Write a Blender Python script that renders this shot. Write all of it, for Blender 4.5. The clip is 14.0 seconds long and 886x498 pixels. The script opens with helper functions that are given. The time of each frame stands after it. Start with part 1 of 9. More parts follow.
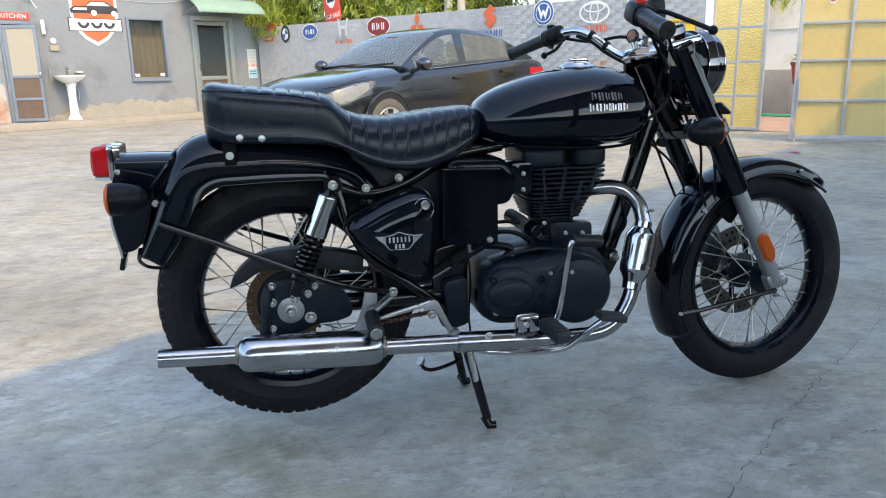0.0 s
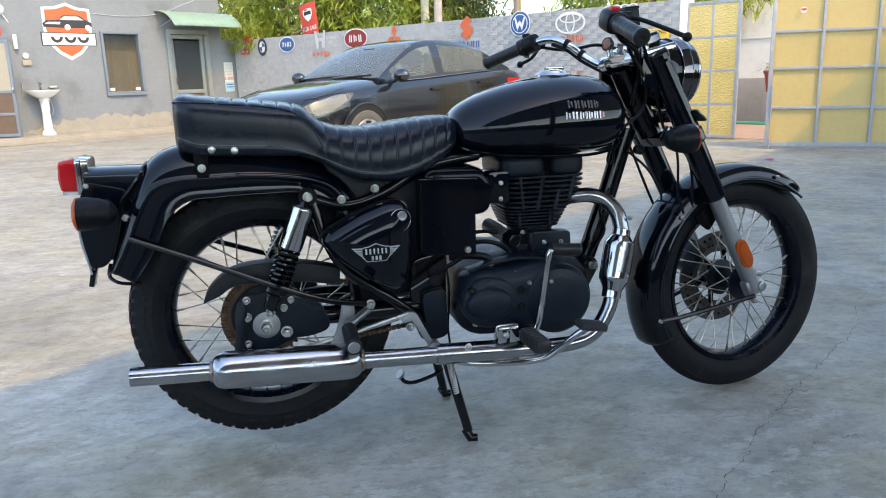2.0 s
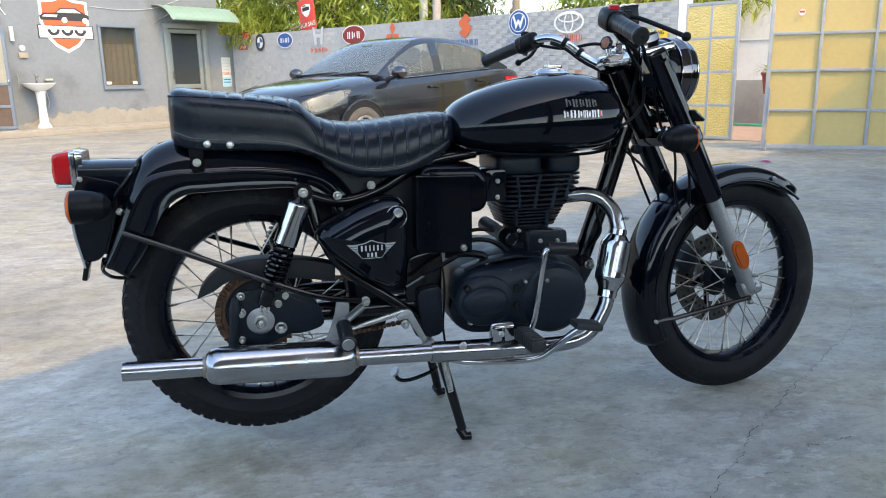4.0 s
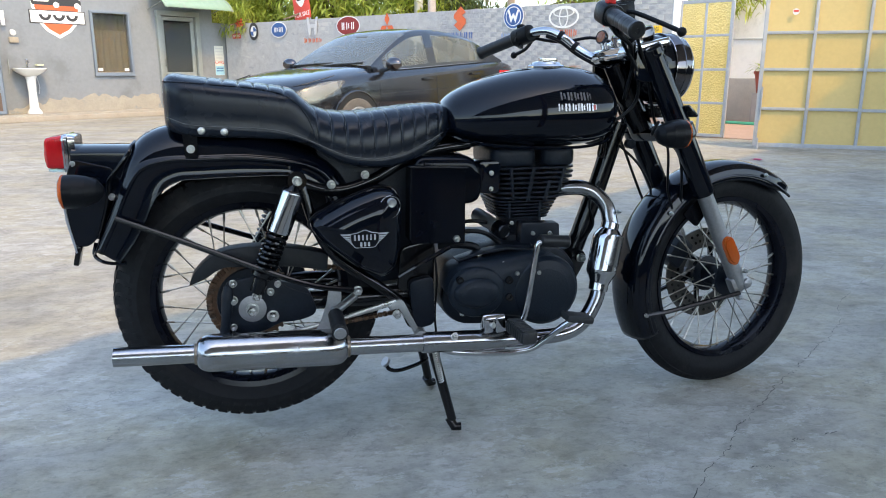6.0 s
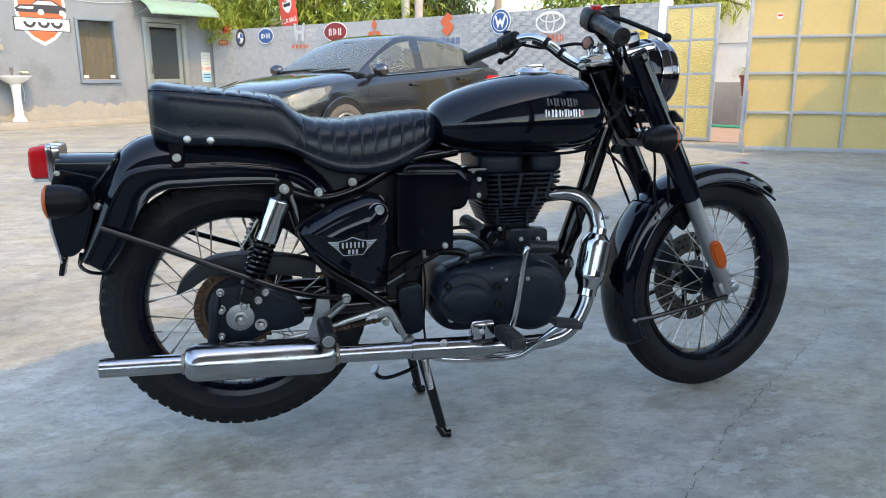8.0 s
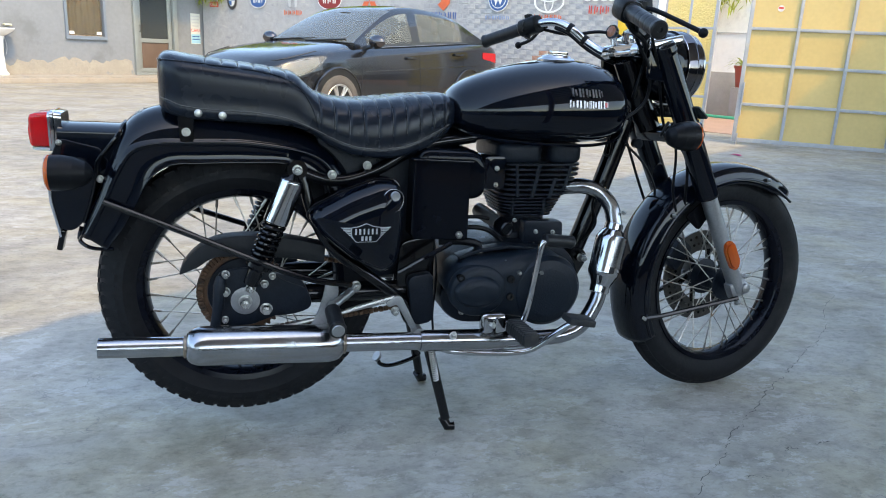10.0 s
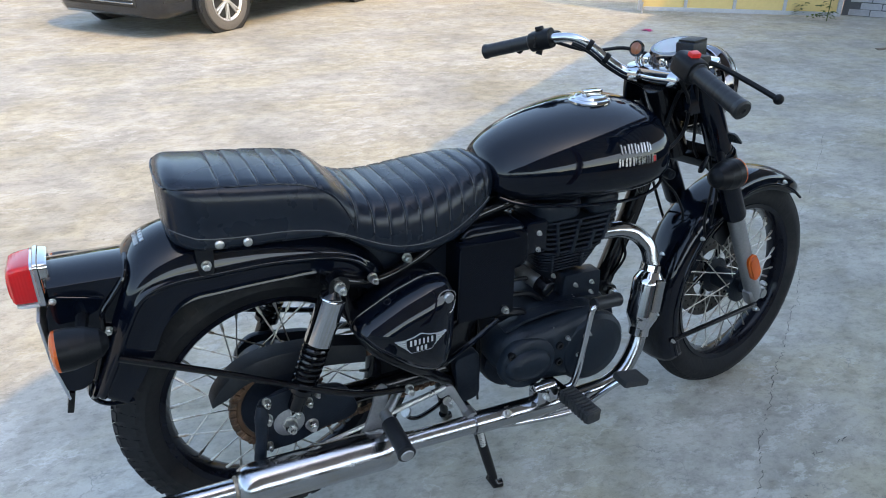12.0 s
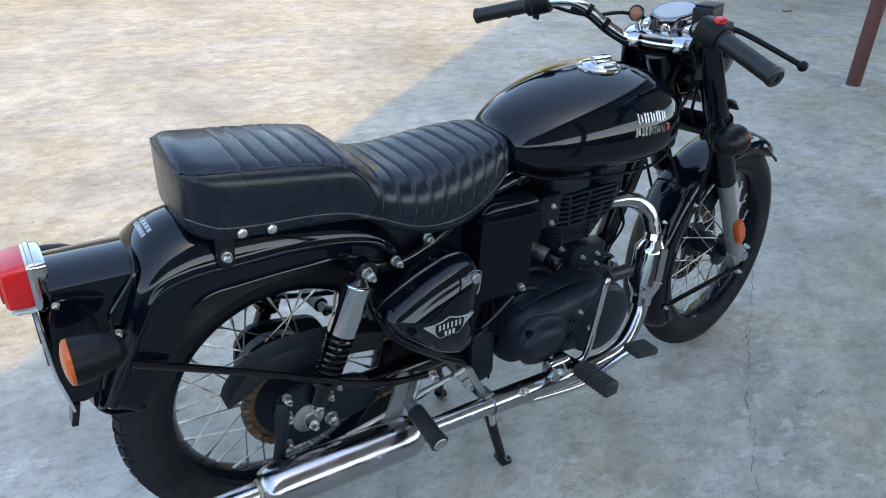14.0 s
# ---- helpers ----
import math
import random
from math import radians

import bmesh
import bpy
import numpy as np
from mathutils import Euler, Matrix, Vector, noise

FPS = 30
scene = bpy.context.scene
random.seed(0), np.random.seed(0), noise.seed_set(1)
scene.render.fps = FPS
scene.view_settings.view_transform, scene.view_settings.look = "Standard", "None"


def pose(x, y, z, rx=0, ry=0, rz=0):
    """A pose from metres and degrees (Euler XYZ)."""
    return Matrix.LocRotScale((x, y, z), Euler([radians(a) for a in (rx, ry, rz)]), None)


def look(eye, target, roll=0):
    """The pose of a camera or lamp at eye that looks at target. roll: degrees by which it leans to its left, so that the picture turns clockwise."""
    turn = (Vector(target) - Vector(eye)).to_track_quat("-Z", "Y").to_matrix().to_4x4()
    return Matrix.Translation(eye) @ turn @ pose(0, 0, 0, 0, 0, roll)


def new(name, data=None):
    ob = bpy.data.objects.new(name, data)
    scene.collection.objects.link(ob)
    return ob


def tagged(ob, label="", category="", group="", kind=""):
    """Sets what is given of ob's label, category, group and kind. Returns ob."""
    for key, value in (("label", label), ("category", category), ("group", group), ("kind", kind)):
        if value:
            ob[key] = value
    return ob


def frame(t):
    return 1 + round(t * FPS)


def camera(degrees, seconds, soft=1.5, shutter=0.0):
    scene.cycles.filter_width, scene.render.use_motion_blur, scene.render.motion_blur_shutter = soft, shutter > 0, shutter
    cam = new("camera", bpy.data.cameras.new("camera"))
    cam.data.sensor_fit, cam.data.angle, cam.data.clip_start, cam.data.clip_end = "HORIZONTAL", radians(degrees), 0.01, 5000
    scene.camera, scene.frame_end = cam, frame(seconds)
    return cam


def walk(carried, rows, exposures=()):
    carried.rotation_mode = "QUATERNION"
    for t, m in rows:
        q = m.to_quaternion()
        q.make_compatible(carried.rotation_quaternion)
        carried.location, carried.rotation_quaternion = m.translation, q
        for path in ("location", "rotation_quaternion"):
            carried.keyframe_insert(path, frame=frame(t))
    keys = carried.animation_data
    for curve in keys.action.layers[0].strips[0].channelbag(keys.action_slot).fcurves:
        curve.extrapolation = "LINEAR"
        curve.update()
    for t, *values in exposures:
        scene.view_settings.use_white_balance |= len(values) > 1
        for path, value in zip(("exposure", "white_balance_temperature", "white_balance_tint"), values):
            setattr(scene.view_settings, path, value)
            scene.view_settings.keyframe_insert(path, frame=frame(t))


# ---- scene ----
cam = camera(62.2, 14.0, soft=1.0)
PATH = [
    (0, (0.022, -1.905, 0.954), (0.414, -0.003, 0.475), -1.2),
    (0.5, (0.032, -1.899, 0.958), (0.447, 0.0, 0.491), -2.0),
    (1, (0.045, -1.886, 0.96), (0.477, 0.013, 0.503), -2.3),
    (1.5, (0.037, -1.888, 0.952), (0.482, 0.01, 0.503), -2.1),
    (2, (0.034, -1.886, 0.948), (0.479, 0.011, 0.497), -1.7),
    (4.5, (0.036, -1.879, 0.943), (0.495, 0.013, 0.481), -0.8),
    (5, (0.032, -1.879, 0.938), (0.494, 0.007, 0.458), -0.5),
    (5.5, (0.03, -1.88, 0.936), (0.498, 0.003, 0.449), -0.1),
    (6, (0.03, -1.884, 0.94), (0.508, 0.0, 0.466), 0.1),
    (6.5, (0.031, -1.88, 0.941), (0.521, 0.005, 0.486), 0.2),
    (7, (0.031, -1.881, 0.942), (0.53, 0.003, 0.49), 0.1),
    (7.5, (0.031, -1.882, 0.942), (0.535, -0.001, 0.484), -0.2),
    (8, (0.033, -1.882, 0.944), (0.54, -0.003, 0.483), -0.2),
    (8.2, (0.033, -1.88, 0.948), (0.543, -0.002, 0.486), -0.1),
    (10.3, (-0.05, -1.755, 0.97), (0.538, 0.084, 0.447), 4.0),
    (10.5, (-0.07, -1.7, 0.981), (0.558, 0.128, 0.467), 5.0),
    (11, (-0.148, -1.503, 0.959), (0.675, 0.242, 0.43), 6.7),
    (11.3, (-0.178, -1.389, 1.031), (0.741, 0.287, 0.444), 6.1),
    (11.5, (-0.205, -1.352, 1.142), (0.72, 0.297, 0.49), 4.7),
    (11.7, (-0.239, -1.348, 1.283), (0.632, 0.287, 0.529), 2.5),
    (12, (-0.247, -1.364, 1.389), (0.539, 0.246, 0.5), 0.5),
    (12.5, (-0.263, -1.399, 1.396), (0.546, 0.165, 0.448), 2.2),
    (13, (-0.304, -1.41, 1.401), (0.524, 0.137, 0.442), 2.3),
    (13.5, (-0.342, -1.334, 1.383), (0.545, 0.179, 0.421), 1.9),
    (14, (-0.411, -1.178, 1.377), (0.574, 0.266, 0.406), 2.3),
]
walk(cam, [(t, look(eye, target, roll)) for t, eye, target, roll in PATH],
     [(0, 2.09, 7480, 8), (8.2, 2.15, 7480, 8), (10.5, 2.25, 7400, 7), (11.0, 2.39, 7850, 9), (11.3, 2.52, 8300, 12), (11.6, 2.54, 8400, 13), (12.0, 2.38, 7520, 8), (14, 2.43, 7520, 8)])

# ---------------------------------------------------------------- light
SUN_EL = math.atan2(1.0, 0.838)
SUN_AZ = math.atan2(0.28, -0.79)
world = bpy.data.worlds.new("sky")
scene.world = world
world.use_nodes = True
wn = world.node_tree.nodes
sky = wn.new("ShaderNodeTexSky")
sky.sky_type, sky.sun_disc = "NISHITA", False
sky.sun_elevation, sky.sun_rotation = SUN_EL, SUN_AZ
sky.air_density, sky.dust_density, sky.ozone_density = 1.0, 1.0, 1.6
world.node_tree.links.new(sky.outputs[0], wn["Background"].inputs[0])
wn["Background"].inputs[1].default_value = 0.15
sun = bpy.data.lights.new("sun", "SUN")
sun.energy, sun.angle, sun.color = 0.61, radians(0.6), (1.0, 0.62, 0.12)
sun_ob = new("sun", sun)
sun_ob.matrix_world = look((0.28 * 20, -0.79 * 20, 20), (0, 0, 0))

# ---------------------------------------------------------------- materials
def nodes_of(name):
    m = bpy.data.materials.new(name)
    m.use_nodes = True
    t = m.node_tree
    return m, t, t.nodes, t.links, t.nodes["Principled BSDF"]


def mat(name, color, rough=0.5, metal=0.0, var=0.12, scale=8.0, bump=0.0, bscale=60.0, coat=0.0, rvar=0.08,
        stain=None, stain_scale=3.0, stain_amount=0.5, detail=6.0, rand=0.0, ior=1.5, bdist=0.004):
    """A procedural surface: two scales of colour noise, roughness noise, bump and an optional second colour in patches."""
    m, t, n, l, p = nodes_of(name)
    co = n.new("ShaderNodeTexCoord")
    big = n.new("ShaderNodeTexNoise")
    big.inputs["Scale"].default_value, big.inputs["Detail"].default_value = scale, detail
    l.new(co.outputs["Object"], big.inputs["Vector"])
    fine = n.new("ShaderNodeTexNoise")
    fine.inputs["Scale"].default_value, fine.inputs["Detail"].default_value = scale * 9, 4
    l.new(co.outputs["Object"], fine.inputs["Vector"])
    add = n.new("ShaderNodeMath")
    add.operation = "ADD"
    l.new(big.outputs[0], add.inputs[0])
    l.new(fine.outputs[0], add.inputs[1])
    mr = n.new("ShaderNodeMapRange")
    mr.inputs[1].default_value, mr.inputs[2].default_value = 0.6, 1.4
    mr.inputs[3].default_value, mr.inputs[4].default_value = 1 - var, 1 + var
    l.new(add.outputs[0], mr.inputs[0])
    scale_col = n.new("ShaderNodeVectorMath")
    scale_col.operation = "SCALE"
    scale_col.inputs[0].default_value = color[:3]
    l.new(mr.outputs[0], scale_col.inputs["Scale"])
    col = scale_col.outputs[0]
    if rand:
        oi = n.new("ShaderNodeObjectInfo")
        ge = n.new("ShaderNodeNewGeometry")
        ad = n.new("ShaderNodeMath")
        ad.operation = "ADD"
        l.new(oi.outputs["Random"], ad.inputs[0])
        l.new(ge.outputs["Random Per Island"], ad.inputs[1])
        fr = n.new("ShaderNodeMath")
        fr.operation = "FRACT"
        l.new(ad.outputs[0], fr.inputs[0])
        rr = n.new("ShaderNodeMapRange")
        rr.inputs[3].default_value, rr.inputs[4].default_value = 1 - rand, 1 + rand
        l.new(fr.outputs[0], rr.inputs[0])
        s2 = n.new("ShaderNodeVectorMath")
        s2.operation = "SCALE"
        l.new(col, s2.inputs[0])
        l.new(rr.outputs[0], s2.inputs["Scale"])
        col = s2.outputs[0]
    if stain:
        sn = n.new("ShaderNodeTexNoise")
        sn.inputs["Scale"].default_value, sn.inputs["Detail"].default_value, sn.inputs["Roughness"].default_value = stain_scale, 8, 0.65
        l.new(co.outputs["Object"], sn.inputs["Vector"])
        sm = n.new("ShaderNodeMapRange")
        sm.inputs[1].default_value, sm.inputs[2].default_value = 0.66 - 0.3 * stain_amount, 0.80 - 0.3 * stain_amount
        l.new(sn.outputs[0], sm.inputs[0])
        mix = n.new("ShaderNodeMix")
        mix.data_type = "RGBA"
        l.new(sm.outputs[0], mix.inputs[0])
        l.new(col, mix.inputs[6])
        mix.inputs[7].default_value = (*stain, 1)
        col = mix.outputs[2]
    l.new(col, p.inputs["Base Color"])
    rm = n.new("ShaderNodeMapRange")
    rm.inputs[1].default_value, rm.inputs[2].default_value = 0.3, 0.7
    rm.inputs[3].default_value, rm.inputs[4].default_value = max(0.02, rough - rvar), min(1, rough + rvar)
    l.new(big.outputs[0], rm.inputs[0])
    l.new(rm.outputs[0], p.inputs["Roughness"])
    p.inputs["Metallic"].default_value = metal
    p.inputs["Coat Weight"].default_value = coat
    p.inputs["Coat Roughness"].default_value = 0.05
    p.inputs["IOR"].default_value = ior
    if bump:
        bn = n.new("ShaderNodeTexNoise")
        bn.inputs["Scale"].default_value, bn.inputs["Detail"].default_value = bscale, 6
        l.new(co.outputs["Object"], bn.inputs["Vector"])
        bp = n.new("ShaderNodeBump")
        bp.inputs["Strength"].default_value, bp.inputs["Distance"].default_value = min(1, bump), bdist
        l.new(bn.outputs[0], bp.inputs["Height"])
        l.new(bp.outputs[0], p.inputs["Normal"])
    return m


def ground_material():
    """Worn cast concrete: grey, with pale scuffs, dark damp patches, fine grit and shallow broom marks."""
    m, t, n, l, p = nodes_of("concrete_yard")
    co = n.new("ShaderNodeTexCoord")

    def noise_of(scale, detail=8, rough=0.6, stretch=None, turn=25):
        x = n.new("ShaderNodeTexNoise")
        x.inputs["Scale"].default_value, x.inputs["Detail"].default_value, x.inputs["Roughness"].default_value = scale, detail, rough
        if stretch:
            mp = n.new("ShaderNodeMapping")
            mp.inputs["Scale"].default_value = stretch
            mp.inputs["Rotation"].default_value = (0, 0, radians(turn))
            l.new(co.outputs["Object"], mp.inputs[0])
            l.new(mp.outputs[0], x.inputs["Vector"])
        else:
            l.new(co.outputs["Object"], x.inputs["Vector"])
        return x.outputs[0]

    def ramp(v, stops):
        r = n.new("ShaderNodeValToRGB")
        r.color_ramp.elements.remove(r.color_ramp.elements[0])
        for i, (pos, c) in enumerate(stops):
            e = r.color_ramp.elements[0] if i == 0 else r.color_ramp.elements.new(pos)
            e.position, e.color = pos, (*c, 1)
        l.new(v, r.inputs[0])
        return r.outputs[0]

    def mixc(f, a, b, mode="MIX"):
        x = n.new("ShaderNodeMix")
        x.data_type, x.blend_type = "RGBA", mode
        if isinstance(f, float):
            x.inputs[0].default_value = f
        else:
            l.new(f, x.inputs[0])
        l.new(a, x.inputs[6])
        l.new(b, x.inputs[7])
        return x.outputs[2]

    base = ramp(noise_of(2.6, 9, 0.62), [(0.30, (0.285, 0.272, 0.236)), (0.5, (0.365, 0.350, 0.308)), (0.68, (0.45, 0.434, 0.385))])
    ochre = ramp(noise_of(1.5, 8, 0.62, (1, 1.4, 1), 70), [(0.44, (0.0, 0.0, 0.0)), (0.60, (0.95, 0.95, 0.95))])
    c = mixc(ochre, base, ramp(noise_of(9, 5, 0.6), [(0.3, (0.315, 0.288, 0.215)), (0.7, (0.44, 0.405, 0.31))]))
    cloud = ramp(noise_of(8.5, 10, 0.68, (1, 1.5, 1)), [(0.36, (0.72, 0.72, 0.71)), (0.54, (1, 1, 1)), (0.66, (1.0, 1.0, 1.0))])
    c = mixc(0.9, c, cloud, "MULTIPLY")
    # pale worn patches with crisp edges, only in some stretches
    where = ramp(noise_of(1.1, 5, 0.55), [(0.44, (0.0, 0.0, 0.0)), (0.58, (1, 1, 1))])
    chip = mixc(1.0, ramp(noise_of(8.0, 13, 0.72, (1, 1.8, 1)), [(0.535, (0.0, 0.0, 0.0)), (0.575, (0.52, 0.52, 0.52))]), where, "MULTIPLY")
    c = mixc(chip, c, ramp(noise_of(20, 6, 0.6), [(0.3, (0.45, 0.438, 0.405)), (0.7, (0.57, 0.558, 0.52))]))

    def veins(scale, width, turn, stretch, lo, hi, strength):
        """Thin broken lines: cell borders with a warped outline, in patches."""
        mp = n.new("ShaderNodeMapping")
        mp.inputs["Scale"].default_value, mp.inputs["Rotation"].default_value = stretch, (0, 0, radians(turn))
        wob = n.new("ShaderNodeTexNoise")
        wob.inputs["Scale"].default_value, wob.inputs["Detail"].default_value = scale * 2.5, 6
        l.new(co.outputs["Object"], wob.inputs["Vector"])
        sc = n.new("ShaderNodeVectorMath")
        sc.operation = "SCALE"
        sc.inputs["Scale"].default_value = 0.9 / scale
        l.new(wob.outputs[1], sc.inputs[0])
        ad = n.new("ShaderNodeVectorMath")
        l.new(co.outputs["Object"], ad.inputs[0])
        l.new(sc.outputs[0], ad.inputs[1])
        l.new(ad.outputs[0], mp.inputs[0])
        vo = n.new("ShaderNodeTexVoronoi")
        vo.feature = "DISTANCE_TO_EDGE"
        vo.inputs["Scale"].default_value = scale
        l.new(mp.outputs[0], vo.inputs["Vector"])
        line = ramp(vo.outputs["Distance"], [(0.0, (strength,) * 3), (width, (0.0, 0.0, 0.0))])
        return mixc(1.0, line, ramp(noise_of(scale * 0.9, 5, 0.6, None), [(lo, (0.0, 0.0, 0.0)), (hi, (1, 1, 1))]), "MULTIPLY")

    c = mixc(veins(4.2, 0.028, 15, (1, 1.7, 1), 0.50, 0.62, 0.30), c, ramp(noise_of(30, 4, 0.6), [(0.3, (0.50, 0.488, 0.45)), (0.7, (0.62, 0.605, 0.56))]))
    c = mixc(veins(6.5, 0.018, 40, (1, 2.2, 1), 0.52, 0.60, 0.75), c, ramp(noise_of(30, 4, 0.6), [(0.3, (0.15, 0.148, 0.14)), (0.7, (0.22, 0.218, 0.205))]))
    damp = ramp(noise_of(1.0, 9, 0.66), [(0.36, (0.70, 0.70, 0.69)), (0.56, (1, 1, 1))])
    c = mixc(0.9, c, damp, "MULTIPLY")
    fleck = ramp(noise_of(28, 8, 0.72, (1, 1.7, 1)), [(0.36, (0.70, 0.70, 0.69)), (0.49, (1, 1, 1))])
    c = mixc(0.75, c, fleck, "MULTIPLY")
    grit = ramp(noise_of(95, 6, 0.75), [(0.34, (0.75, 0.75, 0.75)), (0.50, (1, 1, 1)), (0.75, (1.0, 1.0, 1.0))])
    c = mixc(0.5, c, grit, "MULTIPLY")
    # dark flecks and dried drips
    v = n.new("ShaderNodeTexVoronoi")
    v.inputs["Scale"].default_value = 5.0
    l.new(co.outputs["Object"], v.inputs["Vector"])
    fl = ramp(v.outputs["Distance"], [(0.0, (0.35, 0.34, 0.33)), (0.02, (0.60, 0.60, 0.59)), (0.034, (1, 1, 1))])
    c = mixc(0.7, c, fl, "MULTIPLY")
    l.new(c, p.inputs["Base Color"])
    rr = n.new("ShaderNodeMapRange")
    rr.inputs[3].default_value, rr.inputs[4].default_value = 0.55, 0.85
    l.new(noise_of(2.3), rr.inputs[0])
    l.new(rr.outputs[0], p.inputs["Roughness"])
    h = n.new("ShaderNodeMath")
    h.operation = "MULTIPLY_ADD"
    h.inputs[1].default_value = 0.35
    l.new(noise_of(120, 4, 0.7), h.inputs[0])
    l.new(noise_of(13, 10, 0.72), h.inputs[2])
    bp = n.new("ShaderNodeBump")
    bp.inputs["Strength"].default_value, bp.inputs["Distance"].default_value = 0.35, 0.006
    l.new(h.outputs[0], bp.inputs["Height"])
    l.new(bp.outputs[0], p.inputs["Normal"])
    return m


M_GROUND = ground_material()
M_BLACK = mat("black_gloss_paint", (0.0018, 0.0032, 0.0068), 0.055, var=0.3, scale=3, rvar=0.02, ior=1.39)
M_SATIN = mat("satin_black_engine", (0.0072, 0.0108, 0.0170), 0.38, var=0.35, scale=14, bump=0.2, bscale=180, rvar=0.12, ior=1.28)
M_FRAME = mat("black_enamel_frame", (0.0022, 0.0026, 0.0040), 0.17, var=0.3, scale=9, rvar=0.06, coat=0.2, ior=1.38)
M_PLASTIC = mat("black_plastic", (0.0030, 0.0037, 0.0054), 0.44, var=0.3, scale=12, bump=0.12, bscale=300, ior=1.27)
M_GUARD = mat("dusty_black_plastic", (0.008, 0.010, 0.013), 0.5, var=0.3, scale=10, bump=0.15, bscale=200, ior=1.33)
M_RUBBER = mat("tyre_rubber", (0.0105, 0.0112, 0.0130), 0.62, var=0.35, scale=6, bump=0.25, bscale=90, stain=(0.026, 0.025, 0.024), stain_scale=5, stain_amount=0.4, ior=1.26)
M_GRIP = mat("grip_rubber", (0.009, 0.010, 0.012), 0.42, var=0.25, scale=30, bump=0.15, bscale=200, ior=1.4)
M_LEATHER = mat("black_leatherette", (0.0062, 0.0098, 0.0170), 0.27, var=0.25, scale=9, bump=0.04, bscale=520, rvar=0.06, ior=1.35)
M_BOX = mat("black_box_enamel", (0.0020, 0.0032, 0.0062), 0.10, var=0.3, scale=4, rvar=0.03, ior=1.25)
M_PEG = mat("dusty_peg_rubber", (0.024, 0.026, 0.028), 0.6, var=0.3, scale=30, bump=0.2, bscale=200, stain=(0.055, 0.052, 0.048), stain_scale=14, stain_amount=0.3, ior=1.35)
M_COVER = mat("matt_black_casing", (0.0064, 0.0112, 0.0182), 0.42, var=0.3, scale=16, bump=0.2, bscale=220, ior=1.31)
M_STITCH = mat("grey_thread", (0.075, 0.076, 0.08), 0.7)
M_CHROME = mat("chrome", (0.50, 0.505, 0.52), 0.09, 1.0, var=0.06, scale=10, rvar=0.04)
M_STEEL = mat("polished_steel", (0.35, 0.36, 0.377), 0.17, 1.0, var=0.08, scale=12, rvar=0.04, stain=(0.40, 0.37, 0.33), stain_scale=7, stain_amount=0.08)
M_SILENCER = mat("worn_polished_silencer", (0.38, 0.392, 0.415), 0.19, 1.0, var=0.10, scale=18, rvar=0.09, bump=0.06, bscale=260, stain=(0.40, 0.385, 0.37), stain_scale=16, stain_amount=0.35)
M_SMOKE = mat("smoked_chrome", (0.13, 0.125, 0.135), 0.09, 1.0, var=0.08, scale=10, rvar=0.03)
M_ZINC = mat("zinc_plated_bolt", (0.55, 0.55, 0.53), 0.32, 1.0, var=0.2, scale=40)
M_ALU = mat("cast_aluminium", (0.33, 0.335, 0.34), 0.42, 0.9, var=0.15, scale=20, bump=0.15, bscale=150)
M_SPOKE = mat("spoke_steel", (0.42, 0.40, 0.36), 0.38, 1.0, var=0.25, scale=30, stain=(0.22, 0.14, 0.08), stain_scale=24, stain_amount=0.4)
M_RIM = mat("dark_rim", (0.004, 0.005, 0.009), 0.14, 0.0, var=0.3, scale=12, ior=1.28)
M_RUST = mat("rusty_chain_steel", (0.13, 0.072, 0.042), 0.7, 0.35, var=0.5, scale=45, bump=0.3, bscale=200, stain=(0.05, 0.04, 0.035), stain_scale=30)
M_DISC = mat("brake_disc_steel", (0.10, 0.096, 0.09), 0.36, 1.0, var=0.2, scale=25)
M_SILVER = mat("silver_badge", (0.34, 0.34, 0.35), 0.28, 0.9, var=0.1, scale=40)
M_BADGE = mat("pale_silver_badge", (0.42, 0.43, 0.44), 0.45, 0.4, var=0.1, scale=40)
M_REDPAINT = mat("red_badge_paint", (0.45, 0.03, 0.03), 0.35, var=0.15)
M_REDBTN = mat("red_plastic", (0.55, 0.02, 0.02), 0.35, var=0.1)


def lens_mat(name, color, rough=0.12, trans=0.35):
    m, t, n, l, p = nodes_of(name)
    tx = n.new("ShaderNodeTexCoord")
    w = n.new("ShaderNodeTexWave")
    w.inputs["Scale"].default_value = 60
    l.new(tx.outputs["Object"], w.inputs["Vector"])
    b = n.new("ShaderNodeBump")
    b.inputs["Strength"].default_value, b.inputs["Distance"].default_value = 0.10, 0.002
    l.new(w.outputs[1], b.inputs["Height"])
    l.new(b.outputs[0], p.inputs["Normal"])
    p.inputs["Base Color"].default_value = (*color, 1)
    p.inputs["Roughness"].default_value = rough
    p.inputs["Transmission Weight"].default_value = trans
    p.inputs["Subsurface Weight"].default_value = 0.15
    return m


M_AMBER = lens_mat("amber_lens", (0.50, 0.085, 0.010), 0.15, 0.15)
M_REDLENS = lens_mat("red_lens", (0.55, 0.008, 0.012), 0.1, 0.2)
M_CLEAR = lens_mat("clear_lamp_glass", (0.85, 0.87, 0.88), 0.05, 0.7)


def glass_mat(name, color, rough=0.02, alpha=1.0):
    m, t, n, l, p = nodes_of(name)
    p.inputs["Base Color"].default_value = (*color, 1)
    p.inputs["Roughness"].default_value = rough
    p.inputs["Transmission Weight"].default_value = alpha
    p.inputs["IOR"].default_value = 1.45
    return m


